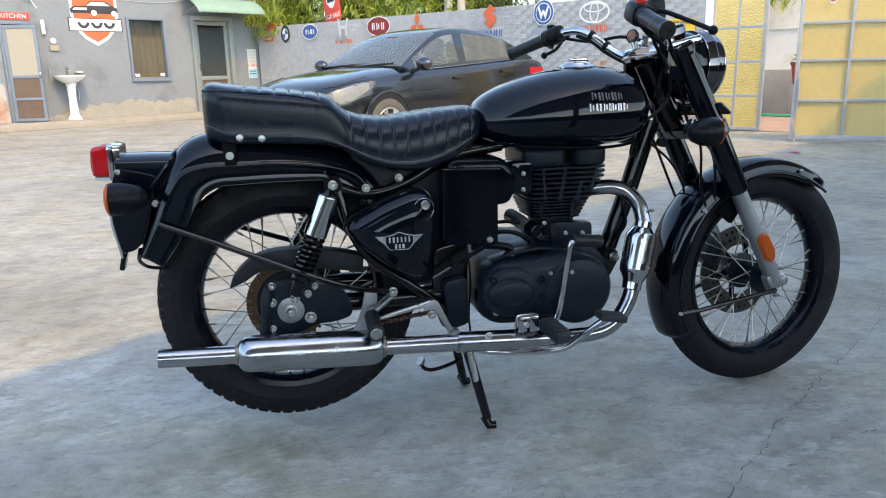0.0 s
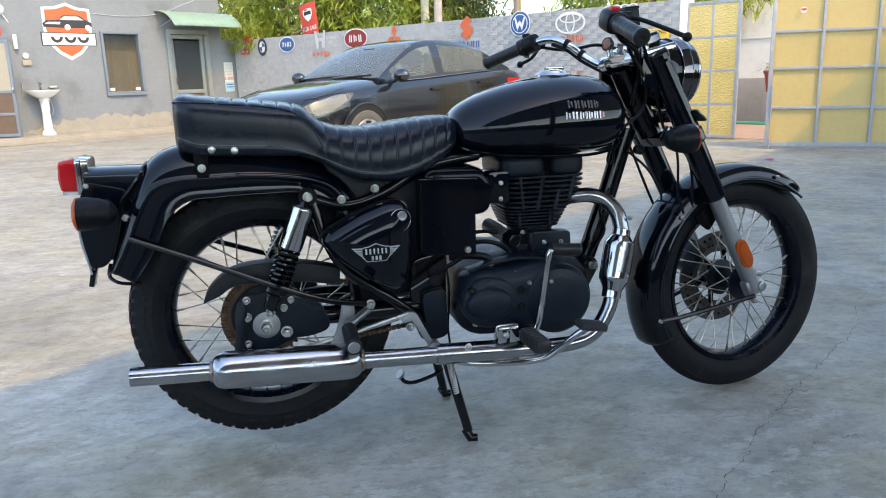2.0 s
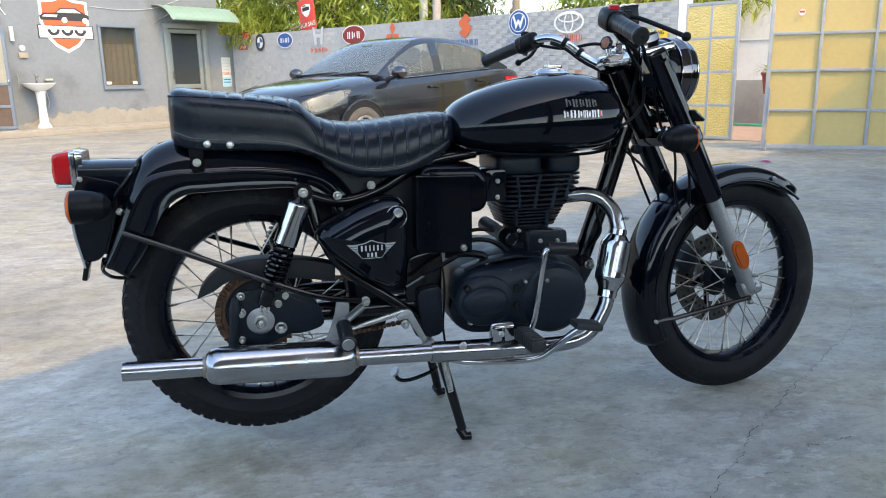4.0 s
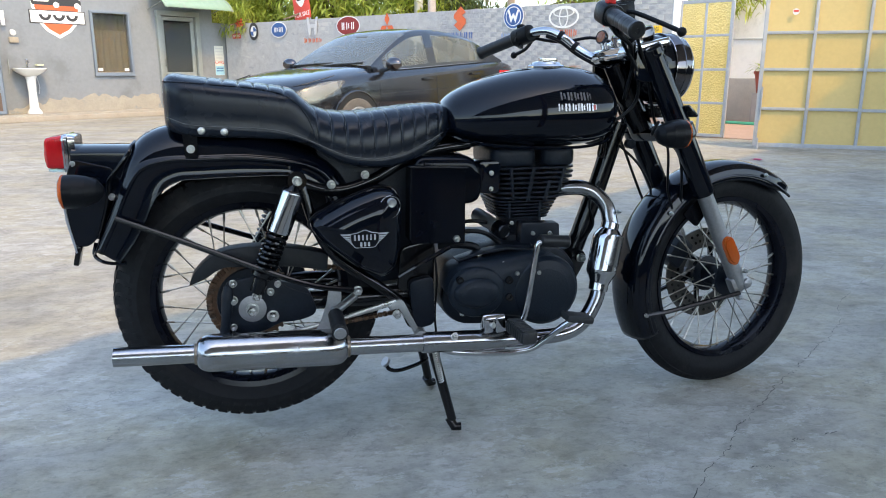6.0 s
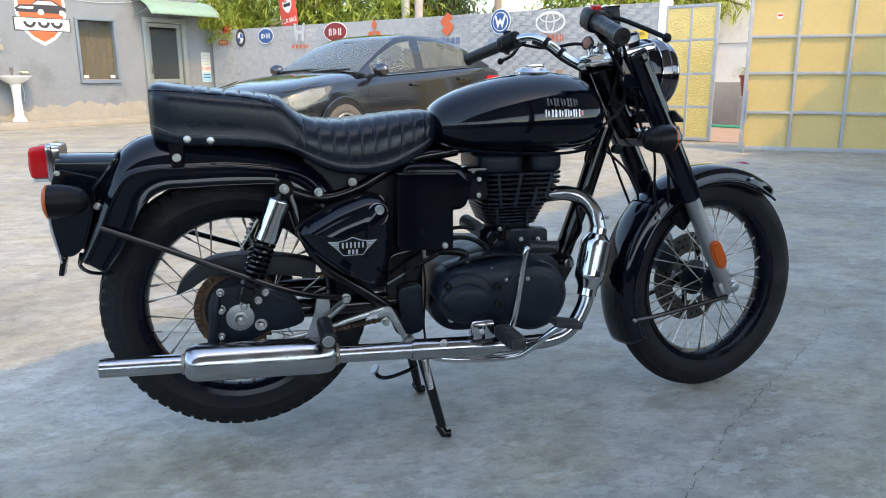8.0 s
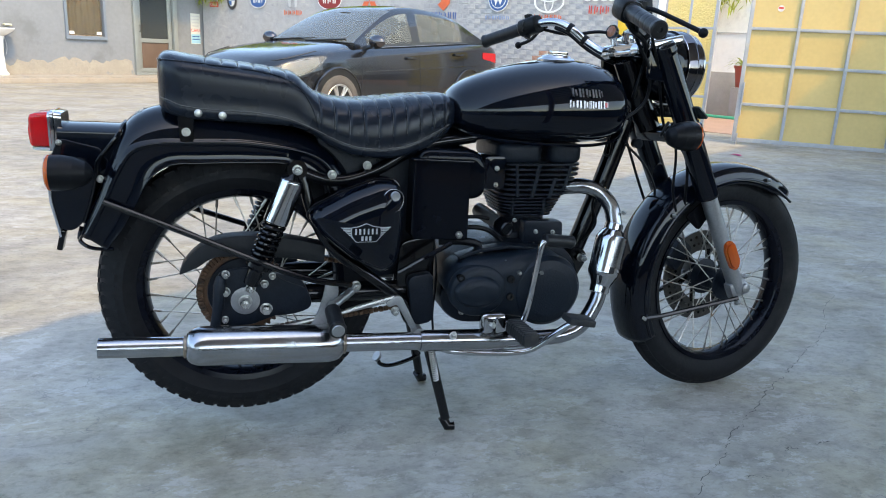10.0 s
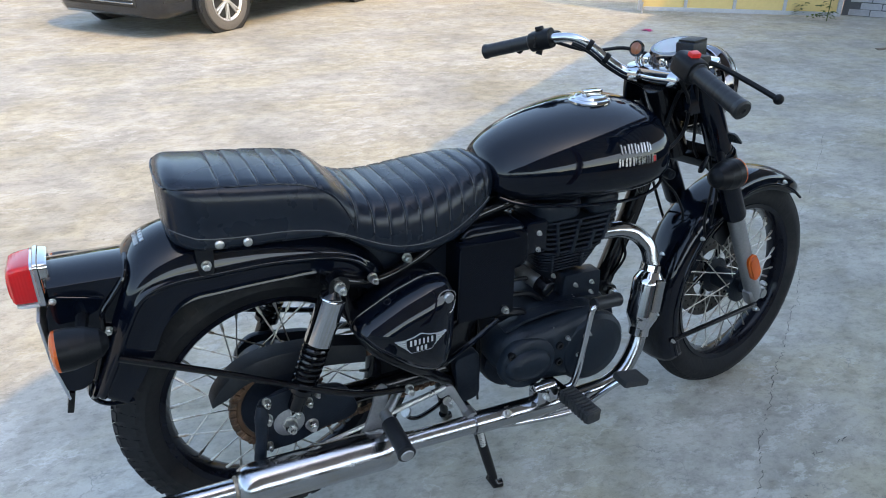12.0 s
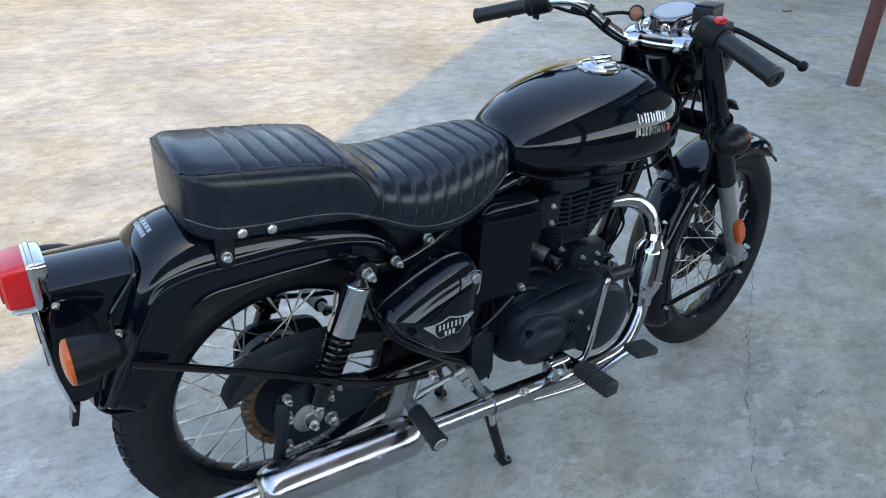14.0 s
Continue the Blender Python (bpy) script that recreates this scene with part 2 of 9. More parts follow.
M_CARGLASS = glass_mat("dusty_car_glass", (0.56, 0.63, 0.61), 0.05, 0.86)
M_HAZED = glass_mat("hazed_headlamp_cover", (0.62, 0.60, 0.52), 0.14, 0.80)
M_PANE = glass_mat("window_pane_glass", (0.34, 0.38, 0.38), 0.03, 0.92)

# ---------------------------------------------------------------- mesh helpers
XF = [Matrix.Identity(4)]  # placing of what is being built


def part(name, bm, material, parent=None, label="", angle=35, smooth=True):
    me = bpy.data.meshes.new(name)
    bmesh.ops.recalc_face_normals(bm, faces=bm.faces)
    bm.to_mesh(me)
    bm.free()
    me.transform(XF[0])
    me.materials.append(material)
    if smooth:
        me.polygons.foreach_set("use_smooth", [True] * len(me.polygons))
        me.set_sharp_from_angle(angle=radians(angle))
    ob = new(name, me)
    if parent is not None:
        ob.parent = parent
        if parent.data is None:
            ob.matrix_parent_inverse = Matrix.Translation(-parent.location)
    if label:
        tagged(ob, label=label)
    return ob


def thing(name, label, category, loc=(0, 0, 0), group="", kind=""):
    e = new(name, None)
    e.empty_display_size = 0.1
    e.location = XF[0] @ Vector(loc)
    return tagged(e, label, category, group, kind)


def B():
    return bmesh.new()


def smooth_line(pts, per=6):
    """Catmull-Rom through points."""
    P = [Vector(p) for p in pts]
    P = [P[0] * 2 - P[1]] + P + [P[-1] * 2 - P[-2]]
    out = []
    for i in range(1, len(P) - 2):
        a, b, c, d = P[i - 1:i + 3]
        for k in range(per):
            t = k / per
            out.append(0.5 * ((2 * b) + (c - a) * t + (2 * a - 5 * b + 4 * c - d) * t * t + (3 * b - a - 3 * c + d) * t ** 3))
    out.append(P[-2])
    return out


def curve1(xs, ys, x):
    """Smooth value of a profile at x."""
    xs, ys = list(xs), list(ys)
    if x <= xs[0]:
        return ys[0]
    if x >= xs[-1]:
        return ys[-1]
    i = max(j for j in range(len(xs)) if xs[j] <= x)
    i = min(i, len(xs) - 2)

    def slope(j):
        if j == 0:
            return (ys[1] - ys[0]) / (xs[1] - xs[0])
        if j == len(xs) - 1:
            return (ys[-1] - ys[-2]) / (xs[-1] - xs[-2])
        return (ys[j + 1] - ys[j - 1]) / (xs[j + 1] - xs[j - 1])
    h = xs[i + 1] - xs[i]
    t = (x - xs[i]) / h
    return ((2 * t ** 3 - 3 * t * t + 1) * ys[i] + (t ** 3 - 2 * t * t + t) * h * slope(i)
            + (-2 * t ** 3 + 3 * t * t) * ys[i + 1] + (t ** 3 - t * t) * h * slope(i + 1))


def tube(bm, pts, r, n=12, cap=True, closed=False):
    """A round tube along points; r may be a list."""
    P = [Vector(p) for p in pts]
    rs = r if isinstance(r, (list, tuple)) else [r] * len(P)
    rings = []
    up = None
    for i, p in enumerate(P):
        if closed:
            t = (P[(i + 1) % len(P)] - P[i - 1]).normalized()
        else:
            t = (P[min(i + 1, len(P) - 1)] - P[max(i - 1, 0)]).normalized()
        if up is None:
            up = t.orthogonal().normalized()
        up = (up - t * up.dot(t)).normalized()
        s = t.cross(up)
        rings.append([bm.verts.new(p + (up * math.cos(2 * math.pi * k / n) + s * math.sin(2 * math.pi * k / n)) * rs[i]) for k in range(n)])
    m = len(rings)
    for i in range(m if closed else m - 1):
        a, b = rings[i], rings[(i + 1) % m]
        for k in range(n):
            bm.faces.new((a[k], a[(k + 1) % n], b[(k + 1) % n], b[k]))
    if cap and not closed:
        bm.faces.new(rings[0][::-1])
        bm.faces.new(rings[-1])
    return bm


def frame_of(p0, axis):
    """A matrix at p0 whose z runs along axis."""
    q = Vector(axis).normalized().to_track_quat("Z", "Y")
    return Matrix.Translation(Vector(p0)) @ q.to_matrix().to_4x4()


def lathe(bm, prof, p0=(0, 0, 0), axis=(0, 0, 1), n=24, closed=False, a0=0.0, a1=None):
    """Turns a profile of (radius, height) about an axis; long straight stretches keep their shading flat."""
    if n >= 18 and not closed:
        tight = [prof[0]]
        for (ra, ha), (rb, hb) in zip(prof, prof[1:]):
            ln = math.hypot(rb - ra, hb - ha)
            if ln > 0.012 and ra > 1e-6 and rb > 1e-6:
                f = 0.0012 / ln
                tight += [(ra + (rb - ra) * f, ha + (hb - ha) * f), (rb + (ra - rb) * f, hb + (ha - hb) * f)]
            tight.append((rb, hb))
        prof = tight
    m = frame_of(p0, axis)
    full = a1 is None
    steps = n if full else n + 1
    span = 2 * math.pi if full else a1 - a0
    rings = []
    for r, h in prof:
        if r < 1e-6:
            rings.append([bm.verts.new(m @ Vector((0, 0, h)))])
        else:
            rings.append([bm.verts.new(m @ Vector((r * math.cos(a0 + span * k / n), r * math.sin(a0 + span * k / n), h))) for k in range(steps)])
    pairs = list(zip(rings, rings[1:])) + ([(rings[-1], rings[0])] if closed else [])
    for a, b in pairs:
        for k in range(n):
            k2 = (k + 1) % n if full else k + 1
            if len(a) == 1 and len(b) == 1:
                continue
            if len(a) == 1:
                bm.faces.new((a[0], b[k2], b[k]))
            elif len(b) == 1:
                bm.faces.new((a[k], a[k2], b[0]))
            else:
                bm.faces.new((a[k], a[k2], b[k2], b[k]))
    return bm


def rod(bm, p0, p1, r, n=12, r1=None):
    d = Vector(p1) - Vector(p0)
    r1 = r if r1 is None else r1
    return lathe(bm, [(0, 0), (r, 0), (r1, d.length), (0, d.length)], p0, d, n)


def bolt(bm, p, axis, r=0.008, h=0.007, washer=True):
    """A hexagonal bolt head on a washer with a stud end."""
    a = Vector(axis).normalized()
    p = Vector(p)
    r *= 0.88
    if washer:
        lathe(bm, [(0, 0), (r * 1.2, 0), (r * 1.2, h * 0.25), (0, h * 0.25)], p, a, 14)
        p = p + a * h * 0.25
    lathe(bm, [(0, 0), (r, 0), (r, h * 0.8), (r * 0.82, h), (0, h)], p, a, 6)
    lathe(bm, [(0, 0), (r * 0.5, 0), (r * 0.45, h * 0.5), (0, h * 0.5)], p + a * h, a, 8)
    return bm


def box(bm, c, s, m=None, bevel=0.0, seg=2):
    g = bmesh.ops.create_cube(bm, size=1.0, matrix=Matrix.Translation(Vector(c)) @ (m or Matrix.Identity(4)) @ Matrix.Diagonal((*s, 1)))
    if bevel:
        es = list({e for v in g["verts"] for e in v.link_edges})
        bmesh.ops.bevel(bm, geom=es, offset=bevel, segments=seg, profile=0.6, affect="EDGES")
    return bm


def prism(bm, poly, lo, hi, axis="y", bevel=0.0, seg=2):
    """A plate: a polygon in the two other axes, from lo to hi along axis."""
    def P(a, b, w):
        return {"y": (a, w, b), "x": (w, a, b), "z": (a, b, w)}[axis]
    A = [bm.verts.new(P(a, b, lo)) for a, b in poly]
    C = [bm.verts.new(P(a, b, hi)) for a, b in poly]
    n = len(poly)
    fs = [bm.faces.new(A), bm.faces.new(C[::-1])]
    for i in range(n):
        fs.append(bm.faces.new((A[i], C[i], C[(i + 1) % n], A[(i + 1) % n])))
    bmesh.ops.recalc_face_normals(bm, faces=fs)
    if bevel:
        es = [e for e in {e for f in fs[:2] for e in f.edges}]
        bmesh.ops.bevel(bm, geom=es, offset=bevel, segments=seg, profile=0.6, affect="EDGES")
    return bm


def loft(bm, loops, cap=True, ring=True):
    R = [[bm.verts.new(p) for p in lp] for lp in loops]
    n = len(R[0])
    for a, b in zip(R, R[1:]):
        for k in range(n if ring else n - 1):
            bm.faces.new((a[k], a[(k + 1) % n], b[(k + 1) % n], b[k]))
    if cap and ring:
        bm.faces.new(R[0][::-1])
        bm.faces.new(R[-1])
    return bm


def round_poly(pts, r, seg=4):
    """A polygon with its corners rounded."""
    out = []
    n = len(pts)
    for i in range(n):
        a, b, c = Vector(pts[i - 1]), Vector(pts[i]), Vector(pts[(i + 1) % n])
        u, w = (a - b), (c - b)
        k = min(r, u.length * 0.45, w.length * 0.45)
        p, q = b + u.normalized() * k, b + w.normalized() * k
        for j in range(seg + 1):
            t = j / seg
            out.append(tuple((1 - t) ** 2 * p + 2 * t * (1 - t) * b + t * t * q))
    return out


def arc2(cx, cz, r, a0, a1, n):
    return [(cx + r * math.cos(a0 + (a1 - a0) * i / n), cz + r * math.sin(a0 + (a1 - a0) * i / n)) for i in range(n + 1)]


def text_part(words, size, parent, material, m, name="lettering", label="", extrude=0.002, spacing=1.0, align="CENTER", squeeze=1.0):
    cu = bpy.data.curves.new(name, "FONT")
    cu.body, cu.size, cu.extrude, cu.align_x, cu.align_y, cu.space_character = words, size, extrude, align, "CENTER", spacing
    tmp = bpy.data.objects.new(name, cu)
    scene.collection.objects.link(tmp)
    dg = bpy.context.evaluated_depsgraph_get()
    me = bpy.data.meshes.new_from_object(tmp.evaluated_get(dg))
    bpy.data.objects.remove(tmp)
    me.transform(XF[0] @ m @ Matrix.Diagonal((squeeze, 1, 1, 1)))
    me.materials.clear()
    me.materials.append(material)
    ob = new(name, me)
    if parent is not None:
        ob.parent = parent
        if parent.data is None:
            ob.matrix_parent_inverse = Matrix.Translation(-parent.location)
    if label:
        tagged(ob, label=label)
    return ob


YARD = Matrix.Rotation(math.atan2(0.6, 0.8), 4, "Z")  # yard axes: u along the house, v towards it

# ---------------------------------------------------------------- the yard
M_PLASTER = mat("grey_blue_plaster", (0.225, 0.245, 0.268), 0.85, var=0.10, scale=1.6, bump=0.2, bscale=25, stain=(0.18, 0.195, 0.21), stain_scale=1.3, stain_amount=0.45)
M_PLASTER_OLD = mat("flaked_plaster", (0.35, 0.322, 0.272), 0.9, var=0.2, scale=5, bump=0.5, bscale=18, stain=(0.23, 0.245, 0.26), stain_scale=4, stain_amount=0.4)
M_BRICKPAINT = mat("whitewashed_brick", (0.34, 0.350, 0.365), 0.85, var=0.26, scale=3, bump=0.4, bscale=30, stain=(0.46, 0.455, 0.44), stain_scale=2.2, stain_amount=0.6, rand=0.04)
M_BRICKRED = mat("bare_red_brick", (0.42, 0.235, 0.165), 0.9, var=0.25, scale=6, bump=0.5, bscale=30, stain=(0.45, 0.42, 0.39), stain_scale=1.5, stain_amount=0.72, rand=0.08)
M_BRICKGREY = mat("dark_grey_painted_brick", (0.33, 0.34, 0.37), 0.75, var=0.16, scale=6, bump=0.4, bscale=30, rand=0.12)
M_MORTARPAINT = mat("painted_mortar", (0.38, 0.385, 0.392), 0.95, var=0.2, scale=8, bump=0.4, bscale=40)
M_MORTAR = mat("mortar", (0.33, 0.32, 0.31), 0.95, var=0.15, scale=8, bump=0.4, bscale=40)
M_MORTARDK = mat("dark_mortar", (0.075, 0.08, 0.09), 0.95, var=0.2, scale=8)
M_GATE = mat("grey_gate_steel", (0.36, 0.375, 0.40), 0.5, 0.1, var=0.15, scale=10, stain=(0.52, 0.49, 0.43), stain_scale=9, stain_amount=0.3)
M_YELLOW = mat("ochre_yellow_sheet", (0.585, 0.435, 0.175), 0.42, var=0.07, scale=2.5, rvar=0.06, bump=0.1, bscale=8, coat=0.3)
M_YELLOW_EMB = mat("embossed_yellow_sheet", (0.72, 0.53, 0.17), 0.2, var=0.12, scale=6, bump=1.0, bscale=42, coat=0.7, bdist=0.02)
M_WHITE = mat("white_wall_paint", (0.85, 0.845, 0.82), 0.8, var=0.06, scale=1.5, stain=(0.55, 0.54, 0.52), stain_scale=1.1, stain_amount=0.25)
M_CERAMIC = mat("white_ceramic", (0.82, 0.82, 0.80), 0.12, var=0.03, scale=4, coat=0.5)
M_AWNING = mat("pale_green_awning_sheet", (0.25, 0.37, 0.29), 0.5, var=0.12, scale=4, stain=(0.30, 0.33, 0.29), stain_scale=5, stain_amount=0.35)
M_DOORALU = mat("grey_green_door_frame", (0.27, 0.295, 0.285), 0.5, 0.2, var=0.1, scale=6)
M_WINFRAME = mat("blue_grey_window_frame", (0.17, 0.21, 0.26), 0.5, var=0.12, scale=9)
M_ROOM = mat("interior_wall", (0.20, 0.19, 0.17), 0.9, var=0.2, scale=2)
M_WOODPANEL = mat("brown_door_panel", (0.13, 0.085, 0.06), 0.55, var=0.2, scale=7, bump=0.2, bscale=40)
M_MESHPANEL = mat("beige_mesh_panel", (0.36, 0.33, 0.27), 0.7, var=0.2, scale=60)
M_ORANGE = mat("orange_sign_paint", (0.62, 0.13, 0.05), 0.7, var=0.15, scale=6)
M_SIGNRED = mat("red_sign_paint", (0.60, 0.07, 0.05), 0.6, var=0.12, scale=6)
M_SIGNWHITE = mat("white_sign_paint", (0.74, 0.74, 0.72), 0.7, var=0.08, scale=8)
M_SIGNBLACK = mat("black_sign_paint", (0.04, 0.04, 0.045), 0.7, var=0.2, scale=8)
M_SIGNBLUE = mat("blue_sign_paint", (0.04, 0.11, 0.30), 0.7, var=0.15, scale=8)
M_SIGNGREY = mat("grey_sign_paint", (0.52, 0.53, 0.54), 0.7, var=0.12, scale=8)
M_SIGNYEL = mat("yellow_sign_paint", (0.75, 0.48, 0.03), 0.5, var=0.1, scale=8)
M_POST = mat("red_oxide_post", (0.10, 0.035, 0.03), 0.5, 0.2, var=0.25, scale=10)
M_UNSEENWALL = mat("dark_unseen_wall", (0.055, 0.056, 0.06), 0.9, var=0.2, scale=2)
M_ROOF = mat("roof_sheet_underside", (0.50, 0.51, 0.52), 0.5, 0.3, var=0.12, scale=2)
M_PINKPAVE = mat("pinkish_pavement", (0.42, 0.29, 0.23), 0.9, var=0.15, scale=3, bump=0.3)
M_TERRACOTTA = mat("terracotta", (0.40, 0.09, 0.06), 0.7, var=0.2, scale=8)
M_POLE = mat("weathered_pole", (0.42, 0.36, 0.32), 0.85, var=0.2, scale=5, bump=0.3)
M_BARK = mat("tree_bark", (0.16, 0.12, 0.09), 0.9, var=0.3, scale=8, bump=0.6, bscale=25)
M_HOSE = mat("green_hose", (0.06, 0.42, 0.27), 0.4, var=0.1)


def leaf_material(name, a, b):
    m, t, n, l, p = nodes_of(name)
    ge = n.new("ShaderNodeNewGeometry")
    r = n.new("ShaderNodeValToRGB")
    r.color_ramp.elements[0].color, r.color_ramp.elements[1].color = (*a, 1), (*b, 1)
    l.new(ge.outputs["Random Per Island"], r.inputs[0])
    l.new(r.outputs[0], p.inputs["Base Color"])
    p.inputs["Roughness"].default_value = 0.5
    tr = n.new("ShaderNodeBsdfTranslucent")
    l.new(r.outputs[0], tr.inputs[0])
    mx = n.new("ShaderNodeMixShader")
    mx.inputs[0].default_value = 0.4
    l.new(p.outputs[0], mx.inputs[1])
    l.new(tr.outputs[0], mx.inputs[2])
    l.new(mx.outputs[0], n["Material Output"].inputs[0])
    return m


M_LEAF = leaf_material("yellow_green_leaves", (0.20, 0.27, 0.035), (0.48, 0.54, 0.11))
M_LEAFDK = leaf_material("dark_green_leaves", (0.03, 0.055, 0.015), (0.10, 0.14, 0.035))
M_PETAL = leaf_material("pink_petals", (0.45, 0.03, 0.16), (0.6, 0.06, 0.22))

WALL_U, HOUSE_V = 9.5, 13.6
XF[0] = YARD

# ground: one sheet, finer near the motorcycle
bm = B()
g0 = [-400, -60, -20, -8, -4, -2, 0, 2, 4, 6, 9, 14, 20, 60, 400]
rows = [[bm.verts.new((x, y, 0)) for x in g0] for y in g0]
for j in range(len(g0) - 1):
    for i in range(len(g0) - 1):
        bm.faces.new((rows[j][i], rows[j][i + 1], rows[j + 1][i + 1], rows[j + 1][i]))
ground = tagged(part("ground", bm, M_GROUND, smooth=False), "worn grey concrete yard with pale scuffs and cracks", "ground", kind="structure")

# plinth with a brick edge before the house
bm = B()
box(bm, (2.0, 13.28, 0.06), (14.9, 0.64, 0.12), bevel=0.012)
plinth = tagged(part("plinth", bm, M_PLASTER_OLD), "raised cement plinth along the house wall", "kerb", kind="structure")
bm = B()
box(bm, (2.0, 12.93, 0.045), (14.9, 0.08, 0.09), bevel=0.01)
tagged(part("kerb", bm, mat("dusty_kerb_brick", (0.37, 0.325, 0.265), 0.9, var=0.2, scale=7, bump=0.4, bscale=30, stain=(0.36, 0.33, 0.28), stain_scale=4)), "worn brick kerb edging the plinth", "kerb", kind="structure")

# pavement and road beyond the gate
bm = B()
box(bm, (13.2, 1.5, 0.004), (7.2, 9.0, 0.012))
tagged(part("pavement", bm, M_PINKPAVE), "pinkish dusty pavement outside the gate", "pavement", kind="structure")


def wall_with_holes(bm, u0, u1, z0, z1, v0, v1, holes):
    """A wall slab in the u-z plane with rectangular openings through it."""
    us = sorted({u0, u1, *[h[0] for h in holes], *[h[1] for h in holes]})
    zs = sorted({z0, z1, *[h[2] for h in holes], *[h[3] for h in holes]})

    def solid(i, j):
        if i < 0 or j < 0 or i >= len(us) - 1 or j >= len(zs) - 1:
            return False
        cu, cz = (us[i] + us[i + 1]) / 2, (zs[j] + zs[j + 1]) / 2
        return not any(h[0] < cu < h[1] and h[2] < cz < h[3] for h in holes)
    for i in range(len(us) - 1):
        for j in range(len(zs) - 1):
            if not solid(i, j):
                continue
            a, b, c, d = us[i], us[i + 1], zs[j], zs[j + 1]

            def q(*p):
                bm.faces.new([bm.verts.new(x) for x in p])
            q((a, v0, c), (b, v0, c), (b, v0, d), (a, v0, d))
            q((a, v1, c), (a, v1, d), (b, v1, d), (b, v1, c))
            if not solid(i - 1, j):
                q((a, v0, c), (a, v0, d), (a, v1, d), (a, v1, c))
            if not solid(i + 1, j):
                q((b, v0, c), (b, v1, c), (b, v1, d), (b, v0, d))
            if not solid(i, j - 1):
                q((a, v0, c), (a, v1, c), (b, v1, c), (b, v0, c))
            if not solid(i, j + 1):
                q((a, v0, d), (b, v0, d), (b, v1, d), (a, v1, d))
    bmesh.ops.remove_doubles(bm, verts=bm.verts, dist=1e-4)
    return bm


# house
KD = (4.02, 4.60, 0.12, 1.90)
WIN = (6.41, 7.19, 0.86, 2.06)
DOOR = (7.86, 8.80, 0.12, 2.12)
bm = wall_with_holes(B(), -5.5, 9.22, 0.0, 3.6, HOUSE_V, HOUSE_V + 0.23, [KD, WIN, DOOR])
tagged(part("wall_house_front", bm, M_PLASTER, smooth=False), "grey-blue plastered house wall facing the yard", "wall", kind="structure")
bm = B()
box(bm, (9.105, 16.0, 1.8), (0.23, 4.34, 3.6))
tagged(part("wall_house_side", bm, M_PLASTER, smooth=False), "grey-blue plastered end wall of the house", "wall", kind="structure")
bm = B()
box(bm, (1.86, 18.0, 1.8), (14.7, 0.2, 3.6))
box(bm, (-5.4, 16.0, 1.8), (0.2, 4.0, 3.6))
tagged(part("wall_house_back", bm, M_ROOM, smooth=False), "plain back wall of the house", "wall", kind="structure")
bm = B()
box(bm, (1.86, 15.7, 3.68), (15.2, 4.9, 0.16))
tagged(part("roof_house", bm, M_PLASTER, smooth=False), "flat concrete roof slab of the house", "roof", kind="structure")
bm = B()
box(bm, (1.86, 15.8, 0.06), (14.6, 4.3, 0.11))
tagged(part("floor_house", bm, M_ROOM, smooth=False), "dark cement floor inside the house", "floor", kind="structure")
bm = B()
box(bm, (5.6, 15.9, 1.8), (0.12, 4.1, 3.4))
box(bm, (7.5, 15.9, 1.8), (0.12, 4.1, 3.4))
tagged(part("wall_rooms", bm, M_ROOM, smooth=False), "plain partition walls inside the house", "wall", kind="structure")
# flaked band low on the wall, with an uneven top
bm = B()
rng = random.Random(4)
top = []
u = 4.66
while u < 7.80:
    top.append((u, 0.36 + 0.04 * math.sin(u * 5.1) + 0.05 * rng.uniform(-1, 1) + (0.04 if u > 5.4 else -0.10)))
    u += 0.07
prism(bm, [(4.66, 0.12), *top, (7.80, 0.12)], HOUSE_V - 0.006, HOUSE_V + 0.01, "y")
tagged(part("trim_flaked_plaster", bm, M_PLASTER_OLD, smooth=False), "tan patch where plaster has flaked off the wall foot", "wall", kind="structure")
bm = B()
prism(bm, [(3.2, 0.12), (3.2, 0.9), (3.5, 0.85), (3.7, 0.95), (3.95, 0.8), (3.97, 0.12)], HOUSE_V - 0.006, HOUSE_V + 0.01, "y")
tagged(part("trim_bare_brick", bm, M_BRICKRED, smooth=False), "bare brick patch beside the kitchen door", "wall", kind="structure")


def frame_rect(bm, u0, u1, z0, z1, v, w, d):
    """Four mitre-free rails round an opening."""
    box(bm, ((u0 + u1) / 2, v, z1 - w / 2), (u1 - u0, d, w), bevel=0.004)
    box(bm, ((u0 + u1) / 2, v, z0 + w / 2), (u1 - u0, d, w), bevel=0.004)
    box(bm, (u0 + w / 2, v, (z0 + z1) / 2), (w, d, z1 - z0 - 2 * w), bevel=0.004)
    box(bm, (u1 - w / 2, v, (z0 + z1) / 2), (w, d, z1 - z0 - 2 * w), bevel=0.004)
    return bm


# window with a patterned curtain
win = thing("window_1", "window with blue-grey frame and patterned brown curtain", "window", ((WIN[0] + WIN[1]) / 2, HOUSE_V, WIN[2]), kind="structure")
part("window_frame", frame_rect(B(), WIN[0] - 0.03, WIN[1] + 0.03, WIN[2] - 0.03, WIN[3] + 0.03, HOUSE_V - 0.005, 0.050, 0.09), M_WINFRAME, win)
bm = B()
box(bm, ((WIN[0] + WIN[1]) / 2, HOUSE_V + 0.06, (WIN[2] + WIN[3]) / 2), (WIN[1] - WIN[0] - 0.06, 0.005, WIN[3] - WIN[2] - 0.06))
pane = part("pane", bm, M_PANE, win)
pane.visible_shadow = False
bm = B()
